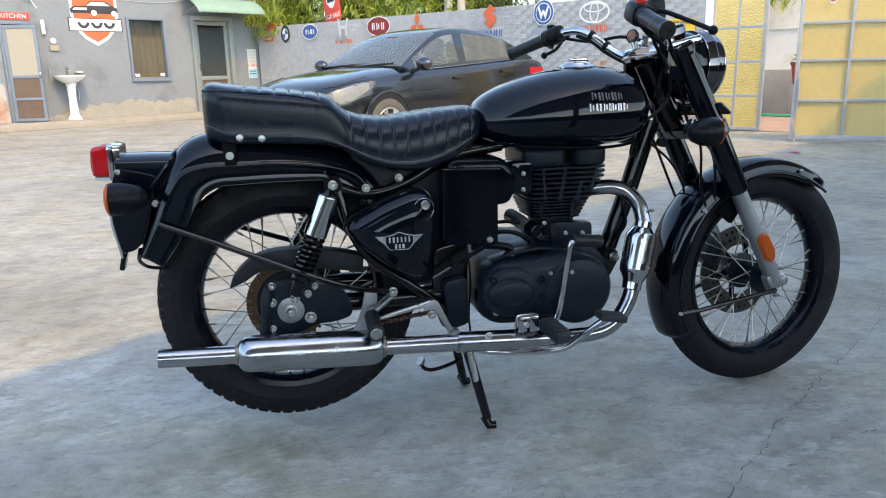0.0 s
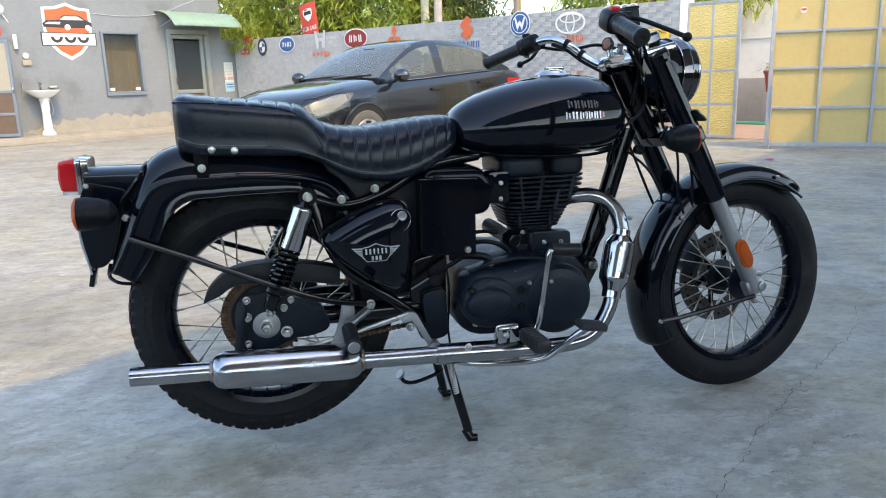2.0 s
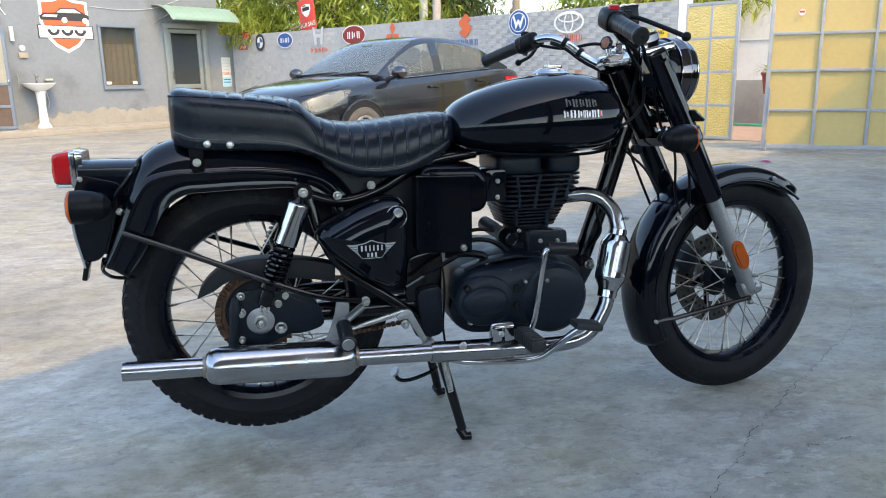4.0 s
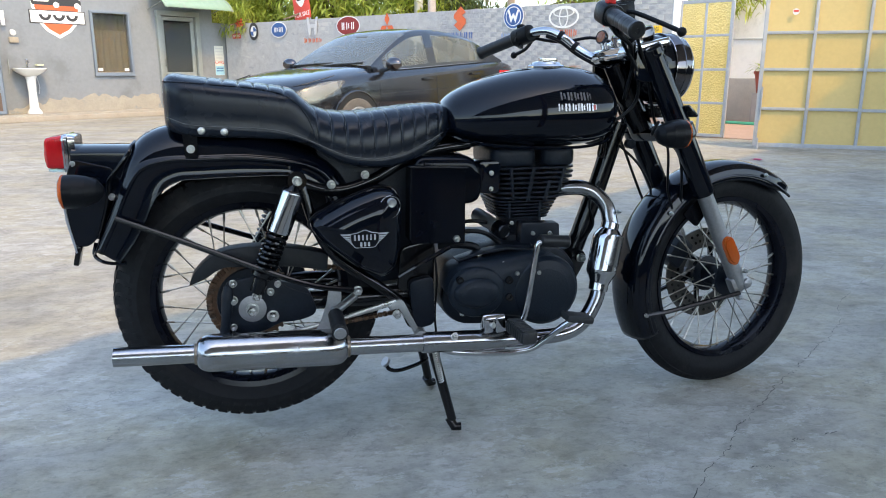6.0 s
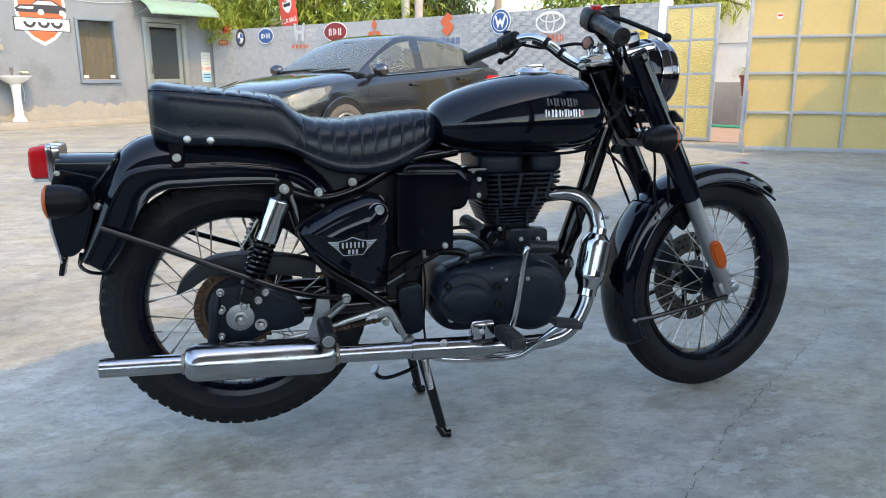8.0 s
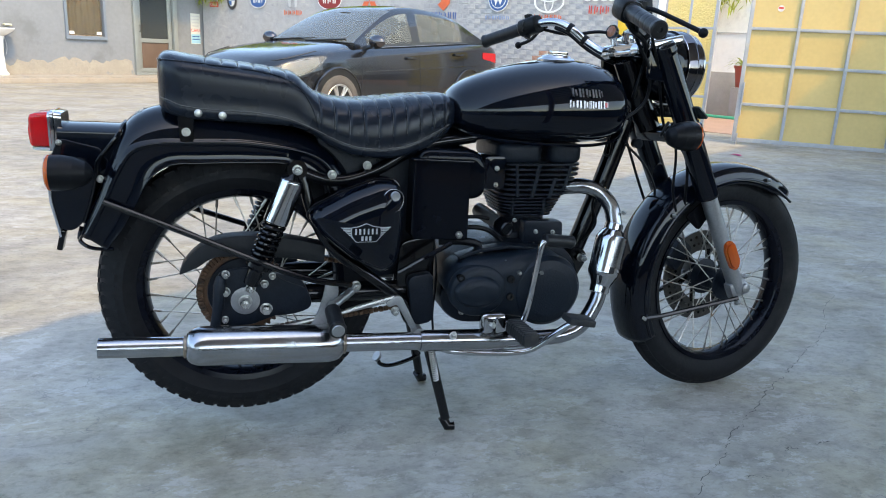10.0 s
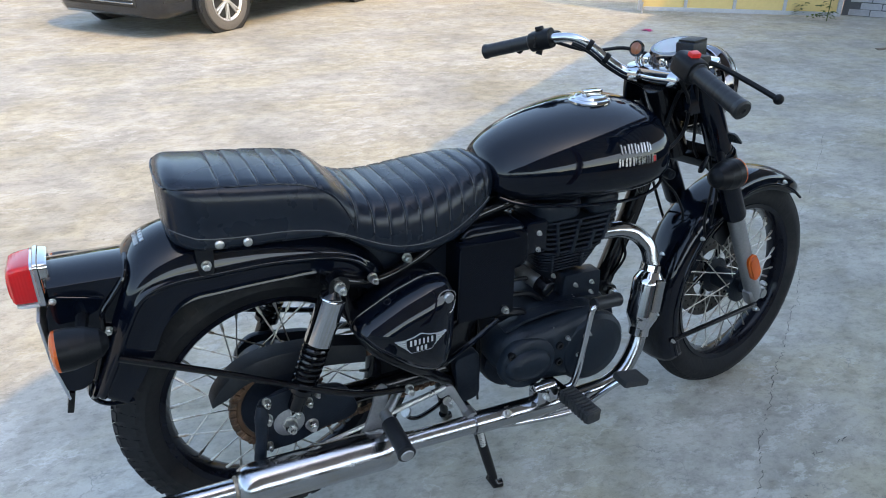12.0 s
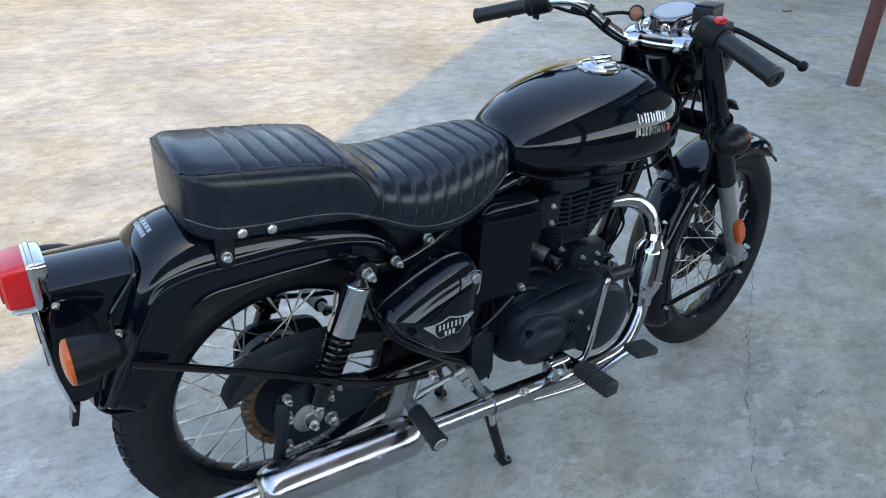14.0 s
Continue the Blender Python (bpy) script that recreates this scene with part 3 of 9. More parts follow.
box(bm, ((WIN[0] + WIN[1]) / 2, HOUSE_V - 0.028, WIN[2] - 0.040), (WIN[1] - WIN[0] + 0.07, 0.055, 0.030), bevel=0.006)
part("window_sill", bm, M_WINFRAME, win)
for uu in (WIN[0] + 0.12, WIN[1] - 0.10):
    bm = B()
    box(bm, (uu, HOUSE_V + 0.035, WIN[2] + 0.075), (0.10, 0.012, 0.06), bevel=0.004)
    part("paper_tag", bm, M_SIGNWHITE, win, "small white paper tag")


def curtain_material():
    m, t, n, l, p = nodes_of("patterned_curtain")
    co = n.new("ShaderNodeTexCoord")
    v = n.new("ShaderNodeTexVoronoi")
    v.inputs["Scale"].default_value = 7.5
    l.new(co.outputs["Object"], v.inputs["Vector"])
    s = n.new("ShaderNodeMath")
    s.operation = "SINE"
    k = n.new("ShaderNodeMath")
    k.operation = "MULTIPLY"
    k.inputs[1].default_value = 26
    l.new(v.outputs["Distance"], k.inputs[0])
    l.new(k.outputs[0], s.inputs[0])
    r = n.new("ShaderNodeValToRGB")
    r.color_ramp.elements[0].position, r.color_ramp.elements[1].position = 0.0, 0.25
    r.color_ramp.elements[0].color, r.color_ramp.elements[1].color = (0.62, 0.50, 0.34, 1), (0.25, 0.155, 0.09, 1)
    l.new(s.outputs[0], r.inputs[0])
    l.new(r.outputs[0], p.inputs["Base Color"])
    p.inputs["Roughness"].default_value = 0.9
    return m


def curtain(bm, u0, u1, z0, z1, v, folds, depth):
    n = folds * 10
    a, b = [], []
    for i in range(n + 1):
        u = u0 + (u1 - u0) * i / n
        d = depth * math.sin(2 * math.pi * folds * i / n) + depth * 0.4 * math.sin(5.1 * i / n * math.pi)
        a.append(bm.verts.new((u, v + d, z1)))
        b.append(bm.verts.new((u + 0.01 * math.sin(i), v + 1.4 * d, z0)))
    for i in range(n):
        bm.faces.new((a[i], a[i + 1], b[i + 1], b[i]))
    return bm


tagged(part("curtain", curtain(B(), WIN[0], WIN[1], 0.88, 1.72, HOUSE_V + 0.12, 6, 0.018), curtain_material()), "brown and cream patterned curtain behind the window", "curtain")
tagged(part("curtain_valance", curtain(B(), WIN[0], WIN[1], 1.70, 2.06, HOUSE_V + 0.135, 5, 0.012), mat("brown_cloth", (0.20, 0.13, 0.09), 0.9, var=0.2, scale=10)), "plain brown upper curtain behind the window", "curtain")

# glazed door with kick panel
dr = thing("door_1", "grey-green glazed metal door with brown kick panel", "door", ((DOOR[0] + DOOR[1]) / 2, HOUSE_V, 0.12), kind="structure")
part("door_frame", frame_rect(B(), DOOR[0] - 0.05, DOOR[1] + 0.05, DOOR[2] - 0.05, DOOR[3] + 0.05, HOUSE_V - 0.01, 0.10, 0.12), M_DOORALU, dr)
bm = frame_rect(B(), DOOR[0] + 0.06, DOOR[1] - 0.06, DOOR[2] + 0.06, DOOR[3] - 0.06, HOUSE_V + 0.03, 0.085, 0.05)
box(bm, ((DOOR[0] + DOOR[1]) / 2, HOUSE_V + 0.03, 0.84), (DOOR[1] - DOOR[0] - 0.28, 0.05, 0.085), bevel=0.004)
leaf = part("door_leaf", bm, M_DOORALU, dr)
bm = B()
box(bm, ((DOOR[0] + DOOR[1]) / 2, HOUSE_V + 0.035, 1.41), (DOOR[1] - DOOR[0] - 0.29, 0.006, 1.06))
pn = part("pane", bm, M_PANE, leaf)
pn.visible_shadow = False
bm = B()
box(bm, ((DOOR[0] + DOOR[1]) / 2, HOUSE_V + 0.035, 0.53), (DOOR[1] - DOOR[0] - 0.29, 0.012, 0.53), bevel=0.003)
part("kick_panel", bm, M_WOODPANEL, leaf, "brown kick panel")
bm = B()
rod(bm, (DOOR[0] + 0.11, HOUSE_V - 0.03, 1.0), (DOOR[0] + 0.11, HOUSE_V - 0.03, 1.16), 0.009)
rod(bm, (DOOR[0] + 0.11, HOUSE_V + 0.01, 1.02), (DOOR[0] + 0.11, HOUSE_V - 0.03, 1.02), 0.007)
rod(bm, (DOOR[0] + 0.11, HOUSE_V + 0.01, 1.14), (DOOR[0] + 0.11, HOUSE_V - 0.03, 1.14), 0.007)
part("door_handle", bm, M_STEEL, leaf)
bm = B()
box(bm, (8.55, 14.6, 1.25), (0.10, 0.10, 1.3), bevel=0.01)
box(bm, (8.25, 15.2, 0.55), (0.5, 0.5, 0.85), bevel=0.03)
tagged(part("cabinet", bm, mat("pale_cabinet", (0.42, 0.40, 0.35), 0.6)), "pale cabinet standing inside behind the door glass", "cabinet")

# awning over the door: a curved sheet on brackets
aw = thing("awning", "pale green curved sheet-metal awning over the door", "awning", (8.3, HOUSE_V, 2.5))
bm = B()
prof = [(0.0, 2.54), (-0.18, 2.53), (-0.36, 2.49), (-0.52, 2.42), (-0.66, 2.32), (-0.76, 2.20)]
A = [[bm.verts.new((uu, HOUSE_V + p[0], p[1] + 0.005 * math.sin(uu * 40))) for uu in np.linspace(7.62, 9.28, 36)] for p in prof]
for a, b in zip(A, A[1:]):
    for i in range(35):
        bm.faces.new((a[i], a[i + 1], b[i + 1], b[i]))
sheet = part("sheet", bm, M_AWNING, aw)
sol = sheet.modifiers.new("thick", "SOLIDIFY")
sol.thickness = 0.012
for uu in (7.66, 9.24):
    bm = B()
    tube(bm, smooth_line([(uu, HOUSE_V + p[0], p[1] - 0.018) for p in prof], 3), 0.011, 8)
    rod(bm, (uu, HOUSE_V, 2.18), (uu, HOUSE_V - 0.62, 2.33), 0.009)
    part("bracket", bm, M_DOORALU, aw)

# kitchen door: half-open leaf with mesh and brown panels
kd = thing("door_2", "half-open metal kitchen door with mesh top and brown panels", "door", (KD[0], HOUSE_V, 0.12), kind="structure")
part("door_frame", frame_rect(B(), KD[0] - 0.03, KD[1] + 0.03, KD[2] - 0.03, KD[3] + 0.03, HOUSE_V - 0.005, 0.05, 0.10), M_WINFRAME, kd)
sv = XF[0]
XF[0] = YARD @ Matrix.Translation((KD[0] + 0.02, HOUSE_V - 0.06, 0)) @ Matrix.Rotation(radians(-38), 4, "Z")
W = 0.56
bm = frame_rect(B(), 0, W, 0.14, 1.86, 0, 0.055, 0.035)
for z in (0.55, 0.95):
    box(bm, (W / 2, 0, z), (W - 0.11, 0.035, 0.05), bevel=0.004)
kleaf = part("door_leaf", bm, M_WINFRAME, kd)
for z0, z1, mm, nm in ((0.195, 0.525, M_WOODPANEL, "lower_panel"), (0.575, 0.925, M_WOODPANEL, "middle_panel"), (0.975, 1.805, M_MESHPANEL, "mesh_panel")):
    bm = B()
    box(bm, (W / 2, 0, (z0 + z1) / 2), (W - 0.108, 0.008, z1 - z0 + 0.004))
    part(nm, bm, mm, kleaf)
bm = B()
box(bm, (W - 0.02, -0.03, 0.98), (0.03, 0.03, 0.10), bevel=0.006)
part("latch", bm, M_STEEL, kleaf)
XF[0] = sv
bm = B()
for i in range(5):
    tube(bm, smooth_line([(4.30 + 0.035 * i, HOUSE_V + 0.30, 1.45), (4.31 + 0.037 * i, HOUSE_V + 0.28, 1.2), (4.30 + 0.03 * i, HOUSE_V + 0.30, 0.95)], 5), [0.03] * 5 + [0.035] * 5 + [0.02], 8)
tagged(part("towel", bm, mat("maroon_cloth", (0.35, 0.03, 0.05), 0.9, var=0.3, scale=20)), "maroon cloth hanging inside the kitchen doorway", "cloth")


def sign_board(name, words, u, z, w, h, size, back, fore, label, v=HOUSE_V):
    s = thing(name, label, "sign", (u, v, z))
    bm = B()
    box(bm, (u, v - 0.008, z), (w, 0.012, h), bevel=0.002)
    part("board", bm, back, s)
    text_part(words, size, s, fore, pose(u, v - 0.0165, z, 90, 0, 0), squeeze=0.95)
    return s


sign_board("kitchen_sign", "KITCHEN", 4.27, 2.03, 0.56, 0.13, 0.115, M_SIGNRED, M_SIGNWHITE, "red sign lettered KITCHEN above the kitchen door")

# wash basin on a pedestal with tap and soap
wb = thing("wash_basin", "white ceramic wash basin on a pedestal under the shield", "basin", (5.08, 13.40, 0.12))
bm = B()
loops = []
for z, a, b, vo in ((0.80, 0.09, 0.07, 0.02), (0.84, 0.16, 0.13, 0.01), (0.90, 0.25, 0.19, 0.0), (0.945, 0.29, 0.225, 0.0), (0.96, 0.29, 0.225, 0.0), (0.955, 0.265, 0.20, 0.0), (0.88, 0.19, 0.14, 0.0), (0.85, 0.08, 0.06, 0.0)):
    loops.append([Vector((5.035 + a * math.copysign(abs(math.cos(t)) ** 0.75, math.cos(t)), 13.37 + vo + b * math.copysign(abs(math.sin(t)) ** 0.75, math.sin(t)), z)) for t in np.linspace(0, 2 * math.pi, 33)[:-1]])
part("bowl", loft(bm, loops), M_CERAMIC, wb)
bm = B()
lathe(bm, [(0, 0), (0.13, 0), (0.13, 0.03), (0.085, 0.10), (0.07, 0.4), (0.085, 0.62), (0.11, 0.72), (0, 0.72)], (5.05, 13.40, 0.12), (0, 0, 1), 24)
part("pedestal", bm, M_CERAMIC, wb)
bm = B()
rod(bm, (5.08, 13.56, 0.95), (5.08, 13.56, 1.09), 0.014)
tube(bm, smooth_line([(5.08, 13.56, 1.07), (5.08, 13.52, 1.09), (5.08, 13.46, 1.05)], 4), 0.011, 10)
box(bm, (5.08, 13.56, 1.11), (0.05, 0.05, 0.02), bevel=0.005)
part("tap", bm, M_CHROME, wb)
bm = B()
tube(bm, smooth_line([(5.22, 13.55, 0.80), (5.26, 13.57, 0.62), (5.24, 13.58, 0.48)], 6), 0.008, 8)
part("waste_pipe", bm, M_SIGNGREY, wb)
bm = B()
box(bm, (5.29, 13.53, 1.02), (0.13, 0.10, 0.035), bevel=0.012)
tagged(part("soap_dish", bm, mat("cream_green_plastic", (0.55, 0.56, 0.40), 0.5)), "cream and green soap dish on the wall by the basin", "dish")

# wall lamp, switch box, conduit
wl = thing("wall_lamp", "small white tubular wall lamp", "lamp", (4.74, HOUSE_V, 1.88))
bm = B()
rod(bm, (4.75, HOUSE_V - 0.05, 1.72), (4.75, HOUSE_V - 0.05, 1.98), 0.035, 16)
part("tube", bm, M_SIGNWHITE, wl)
bm = B()
box(bm, (4.75, HOUSE_V - 0.012, 1.85), (0.05, 0.02, 0.18), bevel=0.005)
part("bracket", bm, M_SIGNGREY, wl)
sb = thing("switch_box", "tan switch box with a socket on the wall", "switch", (4.90, HOUSE_V, 1.55))
bm = B()
box(bm, (4.91, HOUSE_V - 0.02, 1.47), (0.16, 0.04, 0.10), bevel=0.006)
part("lower_box", bm, mat("tan_plastic", (0.36, 0.31, 0.24), 0.6), sb)
bm = B()
lathe(bm, [(0, 0), (0.06, 0), (0.055, 0.03), (0, 0.035)], (4.91, HOUSE_V, 1.60), (0, -1, 0), 20)
part("round_socket", bm, M_SIGNGREY, sb)
bm = B()
rod(bm, (4.76, HOUSE_V - 0.02, 0.85), (4.76, HOUSE_V - 0.02, 1.12), 0.01)
tagged(part("wall_hook_rail", bm, M_DOORALU), "short grey rod fixed to the wall near the kitchen door", "rail")
bm = B()
lathe(bm, [(0, 0), (0.09, 0), (0.10, 0.04), (0.05, 0.10), (0, 0.10)], (4.55, HOUSE_V, 2.42), (0, -1, -0.3), 18)
rod(bm, (4.57, HOUSE_V - 0.02, 2.40), (4.70, HOUSE_V - 0.02, 2.18), 0.012)
tagged(part("wall_bulb_holder", bm, M_SIGNWHITE), "white round lamp holder high on the house wall", "lamp")
bm = B()
tube(bm, smooth_line([(6.3, HOUSE_V - 0.01, 2.42), (7.0, HOUSE_V - 0.02, 2.40), (7.7, HOUSE_V - 0.01, 2.48), (8.6, HOUSE_V - 0.01, 2.80)], 8), 0.006, 6)
tagged(part("cable", bm, M_SIGNGREY), "thin grey cable sagging along the house wall", "cable")

# painted shield on the house wall
sh = thing("painted_shield", "painted orange and white shield with a car shape", "mural", (5.77, HOUSE_V, 2.0))


def shield(s):
    c = (5.77, 2.10)
    pts = [(-0.46, 0.40), (-0.22, 0.42), (0, 0.50), (0.22, 0.42), (0.46, 0.40), (0.47, 0.0), (0.40, -0.26), (0.22, -0.46), (0, -0.58), (-0.22, -0.46), (-0.40, -0.26), (-0.47, 0.0)]
    return [(c[0] + x * s, c[1] + z * s) for x, z in pts]


bm = prism(B(), shield(1.0), HOUSE_V - 0.004, HOUSE_V + 0.01)
part("white_border", bm, M_SIGNWHITE, sh, smooth=False)
bm = prism(B(), shield(0.88), HOUSE_V - 0.007, HOUSE_V + 0.01)
part("orange_field", bm, M_ORANGE, sh, smooth=False)
bm = prism(B(), [(5.24, 1.79), (6.30, 1.79), (6.30, 2.04), (5.24, 2.04)], HOUSE_V - 0.009, HOUSE_V + 0.01)
part("banner_edge", bm, M_SIGNBLACK, sh, smooth=False)
bm = prism(B(), [(5.26, 1.805), (6.28, 1.805), (6.28, 2.025), (5.26, 2.025)], HOUSE_V - 0.012, HOUSE_V + 0.01)
part("banner", bm, M_SIGNWHITE, sh, smooth=False)
for k, cu in enumerate((5.53, 5.79, 6.04)):
    bm = B()
    outer, inner = arc2(cu, 1.96, 0.115, math.pi, 2 * math.pi, 14), arc2(cu, 1.96, 0.06, math.pi, 2 * math.pi, 14)
    prism(bm, outer + inner[::-1], HOUSE_V - 0.014, HOUSE_V + 0.005)
    part("dark_arc", bm, M_SIGNBLACK, sh, smooth=False)
bm = prism(B(), [(5.32, 2.13), (5.30, 2.20), (5.38, 2.26), (5.60, 2.27), (5.70, 2.36), (6.00, 2.37), (6.15, 2.28), (6.24, 2.24), (6.24, 2.16), (6.10, 2.13)], HOUSE_V - 0.010, HOUSE_V + 0.01)
part("car_shape", bm, M_SIGNBLACK, sh, smooth=False)
bm = prism(B(), [(5.62, 2.275), (5.72, 2.345), (5.98, 2.35), (6.10, 2.28)], HOUSE_V - 0.013, HOUSE_V + 0.01)
part("car_window", bm, M_SIGNGREY, sh, smooth=False)
bm = prism(B(), [(5.34, 2.19), (5.40, 2.23), (5.64, 2.235), (5.62, 2.19)], HOUSE_V - 0.013, HOUSE_V + 0.01)
part("car_bonnet", bm, M_SIGNWHITE, sh, smooth=False)
for cu in (5.76, 6.16):
    bm = B()
    lathe(bm, [(0, 0), (0.055, 0), (0.055, 0.02), (0, 0.02)], (cu, HOUSE_V, 2.14), (0, -1, 0), 20)
    part("car_wheel", bm, M_SIGNWHITE, sh, smooth=False)

# boundary stub by the house corner with its poster
bm = B()
box(bm, (9.42, HOUSE_V + 0.10, 0.99), (0.40, 0.20, 1.98))
tagged(part("wall_stub", bm, M_PLASTER, smooth=False), "grey plastered stub wall at the yard corner", "wall", kind="structure")
po = thing("poster", "pale notice with blue foot and red word CARS", "poster", (9.33, HOUSE_V - 0.005, 1.1))
bm = B()
box(bm, (9.345, HOUSE_V - 0.004, 1.14), (0.24, 0.006, 0.66))
part("sheet", bm, mat("pale_paper", (0.62, 0.64, 0.60), 0.8, var=0.08), po)
bm = B()
box(bm, (9.345, HOUSE_V - 0.009, 0.92), (0.23, 0.004, 0.20))
part("blue_foot", bm, mat("pale_blue_print", (0.30, 0.55, 0.68), 0.8), po)
text_part("CARS", 0.10, po, M_SIGNRED, pose(9.345, HOUSE_V - 0.010, 1.10, 90, 0, 0))
for z, w in ((1.41, 0.19), (1.34, 0.20), (1.27, 0.19), (1.20, 0.16), (0.97, 0.18), (0.91, 0.18)):
    bm = B()
    box(bm, (9.345, HOUSE_V - 0.0125, z), (w, 0.003, 0.022))
    part("print_bar", bm, M_SIGNGREY if z > 1 else M_SIGNBLUE, po)

# boundary wall core behind its bricks
bm = B()
box(bm, (WALL_U + 0.101, 8.15, 0.975), (0.21, 10.7, 1.95))
box(bm, (WALL_U + 0.0955, 10.25, 0.972), (0.21, 6.3, 1.944))
boundary = tagged(part("wall_boundary", bm, M_MORTARPAINT, smooth=False), "whitewashed brick boundary wall with painted emblems", "wall", kind="structure")
bm = B()
box(bm, (WALL_U + 0.103, -6.5, 1.05), (0.21, 11.0, 2.1))
darkwall = tagged(part("wall_by_gate", bm, M_MORTARDK, smooth=False), "dark grey painted brick wall beside the gate", "wall", kind="structure")
bm = B()
box(bm, (WALL_U + 0.11, 2.76, 0.99), (0.25, 0.11, 1.98), bevel=0.01)
tagged(part("gate_pillar", bm, M_WHITE), "slim whitewashed gate pillar", "pillar", kind="structure")


def logo(name, label, v, z, discs=(), polys=(), bars=()):
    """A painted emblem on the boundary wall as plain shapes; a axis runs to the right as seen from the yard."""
    s = thing(name, label, "mural", (WALL_U, v, z))
    lift = 0.030
    for r, rz, mm in discs:
        bm = B()
        lathe(bm, [(0, 0), (1, 0), (1, 0.003), (0, 0.003)], (0, 0, 0), (0, 0, 1), 28)
        bm.transform(pose(WALL_U - lift, v, z, 0, -90, 0) @ Matrix.Diagonal((rz, r, 1, 1)))
        part("disc", bm, mm, s, smooth=False)
        lift += 0.003
    for pts, mm in polys:
        bm = B()
        prism(bm, [(v - a, z + b) for a, b in pts], WALL_U - lift - 0.003, WALL_U - lift, "x")
        part("painted_shape", bm, mm, s, smooth=False)
        lift += 0.003
    for a, b, w, h, mm in bars:
        bm = B()
        box(bm, (WALL_U - lift, v - a, z + b), (0.003, w, h))
        part("painted_bar", bm, mm, s, smooth=False)
    return s


def word(v, z, w, h, n, mm, seed=0):
    """A row of solid blocks that stands for a painted word."""
    r = random.Random(seed + n)
    ws = [r.uniform(0.8, 1.2) for _ in range(n)]
    k, x, out = w / sum(ws), -w / 2, []
    for q in ws:
        out.append((x + q * k * 0.30, z, q * k * 0.20, h * 0.9, mm))
        out.append((x + q * k * 0.68, z, q * k * 0.20, h * r.choice((0.9, 0.6)), mm))
        x += q * k
    return out


def quarter(r, q):
    a0 = q * math.pi / 2
    return [(0, 0)] + arc2(0, 0, r, a0, a0 + math.pi / 2, 8)


logo("round_emblem", "round black, blue and white painted emblem", 12.42, 1.76, [(0.16, 0.19, M_SIGNBLACK), (0.10, 0.12, M_SIGNWHITE)],
     [(quarter(0.10, 0), M_SIGNBLUE), (quarter(0.10, 2), M_SIGNBLUE)])
logo("oval_emblem", "blue oval painted emblem with white rim", 11.55, 1.77, [(0.26, 0.165, M_SIGNWHITE), (0.24, 0.145, M_SIGNBLUE)], [],
     word(0, 0.0, 0.32, 0.11, 4, M_SIGNWHITE, seed=3))
logo("h_emblem", "grey squared emblem over an orange painted word", 10.47, 1.80,
     [], [([(-0.17, 0.19), (-0.11, 0.19), (-0.08, 0.05), (0.08, 0.05), (0.11, 0.19), (0.17, 0.19), (0.12, -0.16), (0.06, -0.16), (0.05, -0.02), (-0.05, -0.02), (-0.06, -0.16), (-0.12, -0.16)], M_SIGNGREY)],
     word(0, -0.27, 0.56, 0.10, 5, M_ORANGE, seed=1))
logo("red_oval_emblem", "dark red oval painted emblem with white rim", 9.42, 1.78, [(0.33, 0.19, M_SIGNWHITE), (0.31, 0.17, mat("maroon_paint", (0.24, 0.03, 0.03), 0.7))], [],
     word(0, 0.0, 0.40, 0.15, 3, M_SIGNWHITE, seed=9))
dia = [(0, 0.115), (0.066, 0), (0, -0.115), (-0.066, 0)]
s3 = []
for k in range(3):
    a = radians(120 * k)
    s3.append(([(x * math.cos(a) - (y + 0.115) * math.sin(a), x * math.sin(a) + (y + 0.115) * math.cos(a)) for x, y in dia], M_ORANGE))
logo("three_diamonds_emblem", "orange three-diamond painted emblem", 8.37, 1.75, [], s3)
logo("orange_s_emblem", "orange angular emblem over a dark painted word", 6.64, 1.77, [],
     [([(0.02, 0.24), (0.13, 0.14), (0.05, 0.09), (0.13, 0.02), (0.13, -0.05), (0.0, -0.17), (-0.13, -0.07), (-0.05, -0.01), (-0.13, 0.05), (-0.13, 0.11)], M_ORANGE)],
     word(0, -0.245, 0.60, 0.12, 6, M_SIGNBLUE, seed=4))
logo("blue_ring_emblem", "blue and white ringed emblem over a faded blue word", 5.52, 1.80, [(0.20, 0.205, M_SIGNWHITE), (0.185, 0.19, M_SIGNBLUE), (0.15, 0.155, M_SIGNWHITE), (0.135, 0.14, M_SIGNBLUE)],
     [([(-0.11, 0.09), (-0.08, 0.10), (-0.04, 0.0), (0.0, 0.05), (0.04, 0.0), (0.08, 0.10), (0.11, 0.09), (0.045, -0.11), (0.0, -0.02), (-0.045, -0.11)], M_SIGNWHITE)],
     word(0, -0.30, 0.50, 0.07, 7, mat("faded_blue_paint", (0.22, 0.30, 0.48), 0.8), seed=2))


def ringpoly(rx, rz, w, n=26):
    o = [(rx * math.cos(2 * math.pi * i / n), rz * math.sin(2 * math.pi * i / n)) for i in range(n + 1)]
    i2 = [((rx - w) * math.cos(2 * math.pi * i / n), (rz - w) * math.sin(2 * math.pi * i / n)) for i in range(n + 1)]
    return o + i2[::-1]


